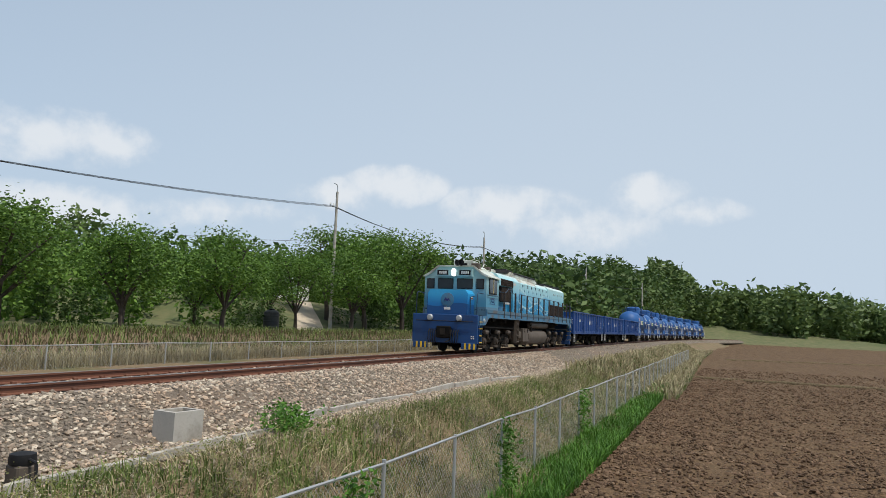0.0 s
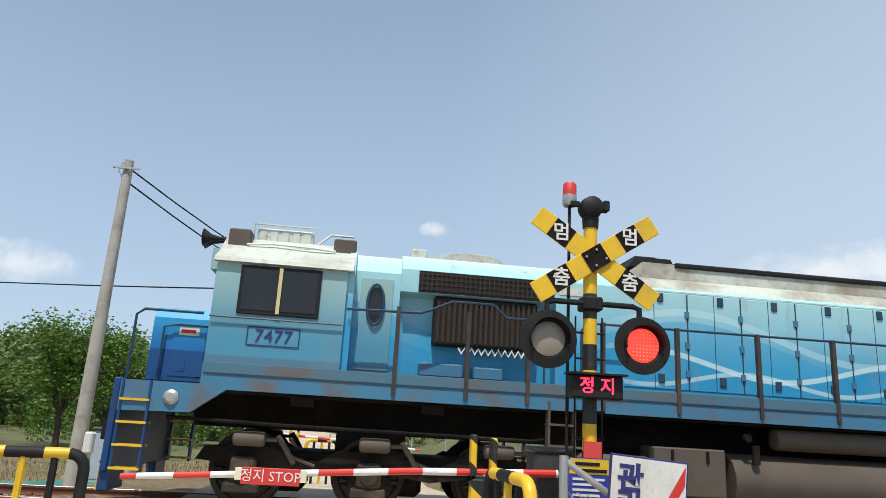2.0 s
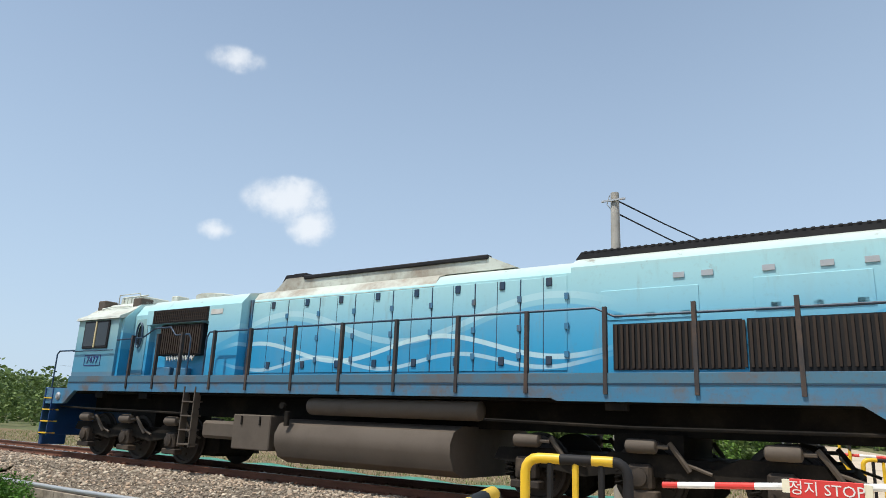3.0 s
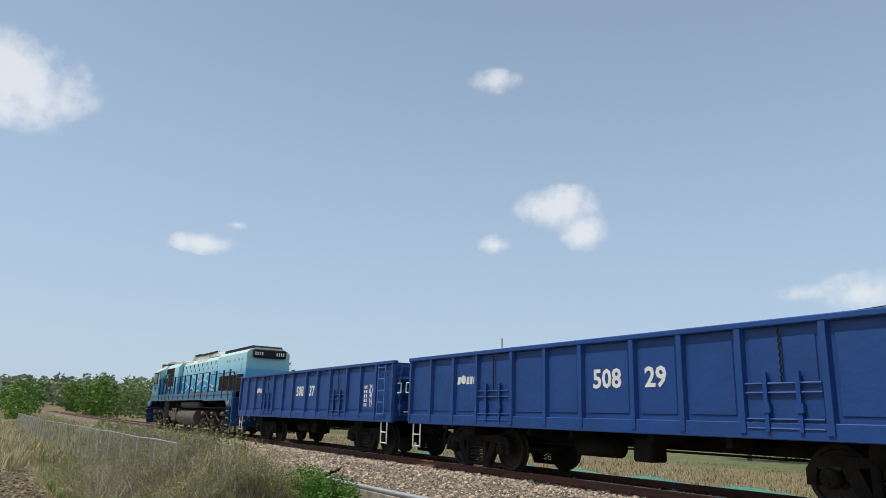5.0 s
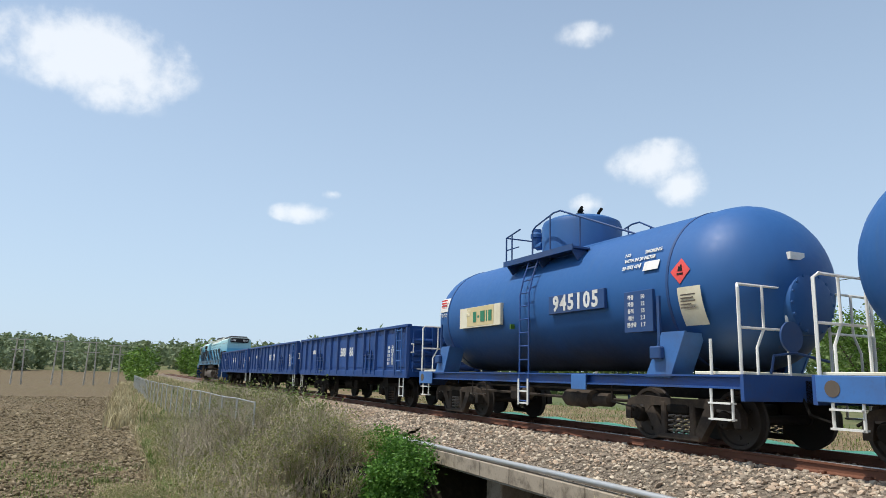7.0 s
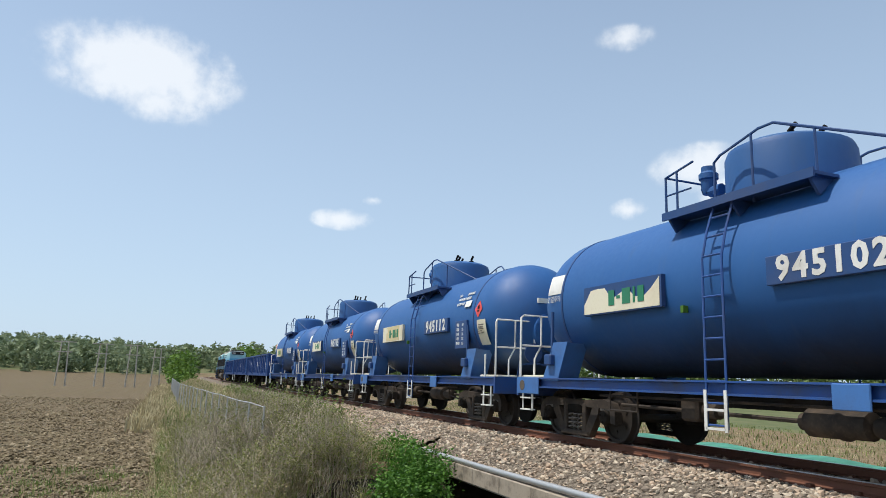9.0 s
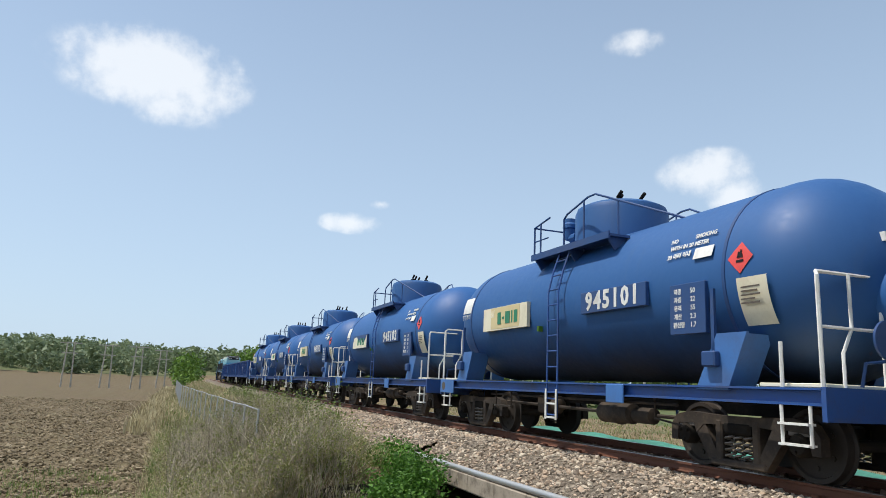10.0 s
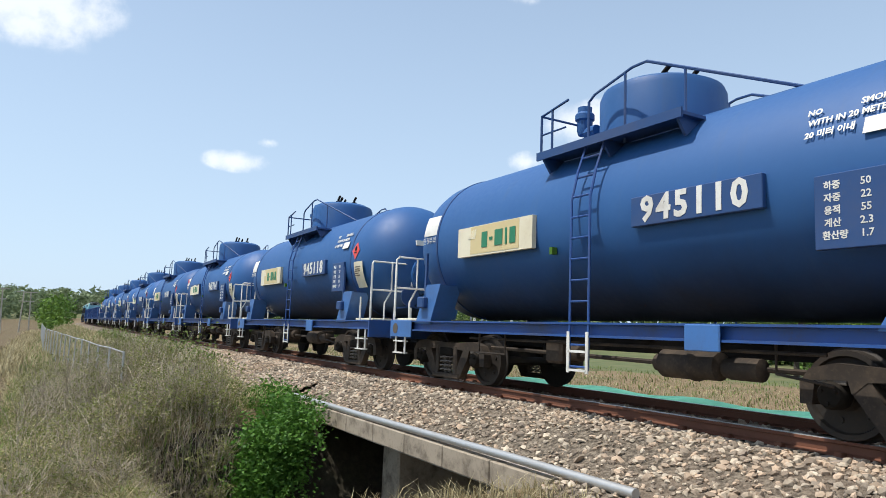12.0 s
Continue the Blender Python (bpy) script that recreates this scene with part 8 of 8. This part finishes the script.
blades("ditch_edge_grass", *scatter(9000, (-13, -1.5), (-9.2, -6.2), (0.05, 0.26), False, 0.25), M_DRY, "dry grass on the near edge of the ditch", "dry grass", 0.006, 1.2, 52)
blades("ditch_edge_green", *scatter(9000, (-13, -1.5), (-9.2, -6.2), (0.05, 0.24), False, 0.2), M_GRASS, "green shoots on the near edge of the ditch", "grass", 0.007, 1.0, 64)
blades("ditch_slope_weeds", *scatter(13000, (-12.4, -6.4), (-7.6, -5.6), (0.1, 0.40), False, 0.25), M_DRY, "tangled dry weeds hanging over the ditch slope", "dry weeds", 0.007, 1.3, 62)
blades("ditch_slope_green", *scatter(6000, (-12.4, -6.4), (-7.6, -5.6), (0.1, 0.35), False, 0.2), M_GRASS, "green weeds on the ditch slope", "weeds", 0.008, 0.9, 63)
blades("ditch_weeds", *scatter(5000, (-12.4, -8.4), (-6.6, -4.7), (0.15, 0.5), False, 0.35), M_TWIG, "matted grey stems on the ditch bank", "dead stems", 0.005, 1.2, 61)
blades("ditch_bank_grass", *scatter(9000, (-3.3, 2.6), (-5.2, -2.95), (0.08, 0.28), False, 0.3), M_DRY, "short dry grass beside the bridge end", "dry grass", 0.006, 0.8, 53)
blades("left_far_weeds", *scatter(14000, (-120, -30), (-9.5, -3.6), (0.4, 1.0)), M_DRY, "dry weeds along the line in the distance", "dry weeds", 0.03, 0.5, 54)
blades("left_far_green", *scatter(8000, (-120, -30), (-8, -3.4), (0.3, 0.9)), M_GRASS, "green bushes along the line in the distance", "weeds", 0.03, 0.5, 55)
blades("far_side_grass", *scatter(12000, (-50, 3), (5.7, 14), (0.06, 0.2)), M_DRY, "dry grass across the track", "dry grass", 0.012, 0.6, 56)
blades("far_side_green", *scatter(9000, (-50, 3), (5.7, 20), (0.06, 0.22)), M_GRASS, "green grass across the track", "grass", 0.012, 0.6, 57)
blades("field_edge_grass", *scatter(6000, (-18, -4), (-13, -7.4), (0.06, 0.2), False, 0.3), M_GRASS, "thin green grass at the field's edge", "grass", 0.008, 0.6, 58)
blades("crossing_weeds", *scatter(3500, (9.1, 11.5), (-9, -5.6), (0.12, 0.4), False, 0.25), M_GRASS, "weeds round the crossing fence", "weeds", 0.008, 0.6, 59)
blades("crossing_far_weeds", *scatter(7000, (9.2, 16), (3.6, 9), (0.2, 0.6), False, 0.4), M_GRASS, "weeds across the track by the crossing", "weeds", 0.012, 0.6, 60)

# twiggy shrubs: stems that fork into side twigs, some bare and grey, some in small leaf
def sticks(name, p0, p1, r0, r1, material, label, category):
    """Thin three-sided tapered sticks, one mesh."""
    n = len(p0)
    d = p1 - p0
    d = d / np.linalg.norm(d, axis=1)[:, None]
    a = np.cross(d, np.array([0.37, 0.61, 0.23]))
    a /= np.linalg.norm(a, axis=1)[:, None]
    b = np.cross(d, a)
    ring = [a * math.cos(q) + b * math.sin(q) for q in (0.0, 2.094, 4.189)]
    v = np.stack([p0 + o * r0[:, None] for o in ring] + [p1 + o * r1[:, None] for o in ring], 1).reshape(-1, 3)
    f = (np.array([[0, 1, 4, 3], [1, 2, 5, 4], [2, 0, 3, 5]])[None] + 6 * np.arange(n)[:, None, None]).reshape(-1, 4)
    return fast_mesh(name, v, f, material, label, category)


def shrubs(spots_xyh, seed, stems, leafy_share, bare_material, leaf_material, leaf, name, label):
    q = np.random.default_rng(seed)
    starts, ends, ra, rb, leaves = [], [], [], [], []
    for x, y, h in spots_xyh:
        z = float(land_z(x, y)) - 0.05
        bare = q.uniform() > leafy_share
        for _ in range(stems):
            az, tilt = q.uniform(0, 2 * math.pi), abs(q.normal(0, 0.42))
            ln = h * q.uniform(0.55, 1.1)
            way = np.array([math.cos(az) * math.sin(tilt), math.sin(az) * math.sin(tilt), math.cos(tilt)])
            at = np.array([x + q.normal(0, 0.12), y + q.normal(0, 0.12), z])
            rad = 0.004 + 0.005 * q.uniform()
            for k in range(4):
                to = at + way * ln / 4
                starts.append(at); ends.append(to); ra.append(rad * (1 - k * 0.2)); rb.append(rad * (0.8 - k * 0.2))
                if k:
                    for _ in range(2):
                        side = way + q.normal(0, 0.55, 3)
                        side /= np.linalg.norm(side)
                        tip = at + side * ln * q.uniform(0.12, 0.34)
                        starts.append(at); ends.append(tip); ra.append(rad * 0.5); rb.append(rad * 0.25)
                        if not bare:
                            for u in q.uniform(0.25, 1.05, 5):
                                leaves.append(at + (tip - at) * u + q.normal(0, 0.02, 3))
                at = to
                way = way + q.normal(0, 0.16, 3)
                way /= np.linalg.norm(way)
    sticks(name, np.array(starts), np.array(ends), np.array(ra), np.array(rb), bare_material, label, "shrubs")
    if leaves:
        v, f = leaf_cloud(np.array(leaves), leaf, seed + 1, 1, 0, 0.6)
        fast_mesh(name + "_leaves", v, f, leaf_material, "small olive leaves on the shrubs", "leaves")


def patch(n, xr, yr, hr, seed):
    q = np.random.default_rng(seed)
    return list(zip(q.uniform(*xr, n), q.uniform(*yr, n), q.uniform(*hr, n)))


shrubs(patch(60, (-16.5, -10.4), (-7.0, -4.3), (0.55, 1.15), 81), 82, 16, 0.62, M_TWIG, M_OLIVE, 0.026, "ditch_shrub", "tangled olive and grey shrubs beside the ditch")
shrubs(patch(26, (-11.6, -9.5), (-5.9, -4.3), (0.5, 0.95), 111), 112, 16, 0.75, M_TWIG, M_OLIVE, 0.024, "slope_shrub", "olive and straw-coloured brush on the ditch slope")
shrubs(patch(85, (-30, -16), (-7.4, -4.2), (0.7, 1.35), 83), 84, 12, 0.6, M_TWIG, M_OLIVE, 0.034, "verge_shrub", "tangled shrubs and saplings along the line")
shrubs(patch(9, (-18, -13.2), (-7.3, -6.0), (1.3, 1.75), 85), 86, 16, 0.0, M_TWIG, M_OLIVE, 0.03, "dead_bush", "bare grey bush of dead branches")
shrubs(patch(40, (-10.6, -6.6), (-7.7, -5.9), (0.35, 0.8), 87), 88, 14, 0.35, M_TWIG, M_OLIVE, 0.022, "bank_brush", "low dry brush on the ditch bank")
shrubs(patch(26, (-46, -15), (-4.1, -3.6), (0.6, 1.25), 89), 90, 7, 1.0, M_TWIG, M_GRASS, 0.045, "sapling", "young leafy saplings beside the ballast")
shrubs(patch(90, (10.5, 40), (-6.9, -4.7), (0.25, 0.6), 91), 92, 10, 0.6, M_TWIG, M_OLIVE, 0.018, "verge_brush", "low twiggy growth on the verge")

# small leaves and seed heads through the weeds
def speck_field(name, n, xr, yr, hr, size, material, label, seed):
    q = np.random.default_rng(seed)
    k = max(1, n // 30)
    cx, cy, ch = q.uniform(*xr, k), q.uniform(*yr, k), q.uniform(*hr, k)
    i = q.integers(0, k, n)
    x, y = cx[i] + q.normal(0, 0.16, n), cy[i] + q.normal(0, 0.16, n)
    ok = ~((x > -9.3) & (x < -3.3) & (y > -5.9) & (y < 5)) & (np.abs(x - ROAD_X) > 2.6)
    x, y, h = x[ok], y[ok], ch[i][ok]
    c = np.stack([x, y, land_z(x, y) + h * q.uniform(0, 1, len(x)) ** 0.7], -1)
    v, f = leaf_cloud(c, size, seed + 1, 1, 0, 0.7)
    fast_mesh(name, v, f, material, label, "weeds")


speck_field("weed_leaves", 42000, (-26, -9.4), (-7.8, -3.6), (0.15, 0.9), 0.026, M_OLIVE, "small olive leaves through the weeds", 93)
speck_field("dry_leaf_bits", 34000, (-26, -9.4), (-7.9, -3.8), (0.1, 0.8), 0.022, M_DRY, "pale dry leaves and seed heads in the weeds", 95)
speck_field("bank_leaf_bits", 26000, (-12.5, -5.2), (-9.2, -5.9), (0.05, 0.4), 0.018, M_DRY, "dry leaf litter and stalks on the bank", 97)
speck_field("bank_weed_leaves", 20000, (-12.5, -5.2), (-9.2, -5.9), (0.05, 0.4), 0.018, M_OLIVE, "small weeds on the bank", 99)
speck_field("verge_weed_leaves", 30000, (9.4, 42), (-7.1, -4.2), (0.05, 0.4), 0.018, M_OLIVE, "small olive leaves on the verge", 101)
speck_field("verge_dry_bits", 22000, (9.4, 42), (-7.1, -4.0), (0.03, 0.35), 0.017, M_DRY, "dry leaves and stalks on the verge", 103)

# ivy over the bridge's end
c = []
for _ in range(1900):
    q, d = r.uniform(0, 1), r.uniform(0, 1)
    crest = -0.40 - 0.30 * d - 0.12 * q + 0.10 * math.sin(q * 9 + d * 5)
    drop = r.uniform(0, 1) ** 0.9 * (0.45 + 1.05 * q)
    c.append((-12.0 + q * 3.1 - d * 0.5 + r.normal(0, 0.22), -3.05 - 1.05 * d * (0.4 + 0.6 * q) - 0.25 * drop + r.normal(0, 0.12), crest - drop))
v, f = leaf_cloud(np.array(c), 0.042, 71, 20, (0.12, 0.12, 0.10), 0.6)
fast_mesh("ivy", v, f, M_IVY, "bright green ivy over the bridge's end", "ivy")
# low bushes by the line
c = []
for cx, cy in ((-17, -3.6), (-19.5, -3.7), (-23, -3.8), (-27, -3.7), (-31, -4.0), (-36, -4), (-42, -4)):
    for _ in range(60):
        c.append((cx + r.normal(0, 0.6), cy + r.normal(0, 0.25), -0.35 + abs(r.normal(0, 0.35))))
v, f = leaf_cloud(np.array(c), 0.05, 72, 10, (0.12, 0.12, 0.12), 0.6)
fast_mesh("leafy_shoots", v, f, M_GRASS, "leafy green shoots beside the ballast", "shrubs")
# a plant by the cable box, and vines on the fence
c = [(17.5 + r.normal(0, 0.22), -4.1 + r.normal(0, 0.18), -0.62 + abs(r.normal(0, 0.16))) for _ in range(120)]
for fx in (12.4, 14.2, 19.5, 26.0):
    c += [(fx + r.normal(0, 0.16), -7.2 + r.normal(0, 0.06), -1.6 + r.uniform(0, 1.15)) for _ in range(70)]
v, f = leaf_cloud(np.array(c), 0.04, 73, 9, (0.07, 0.06, 0.07), 0.6)
fast_mesh("creepers", v, f, M_IVY, "green creepers on the fence and ballast", "creeper")


# ---- motion ----
def motions():
    """Keys the train's run along the line and the turning of its wheels."""
    times = [k * 0.5 for k in range(25)]
    for car, u in CARS:
        rows = []
        for t in times:
            x = head_x(t) + u
            rows.append((t, pose(x, line_y(x + 6), 0, 0, 0, line_yaw(x + 6)) @ pose(0, line_y(x) - line_y(x + 6) + 6 * math.tan(radians(line_yaw(x + 6))), 0)))
        walk(car, rows)
    for ws, r in WHEELSETS:
        base = ws.matrix_basis.translation.copy()
        rows = []
        for k in range(0, 361):
            t = k / FPS
            run = head_x(0) - head_x(t)
            rows.append((t, pose(*base, 0, -math.degrees(run / r) % 360, 0)))
        walk(ws, rows)


motions()
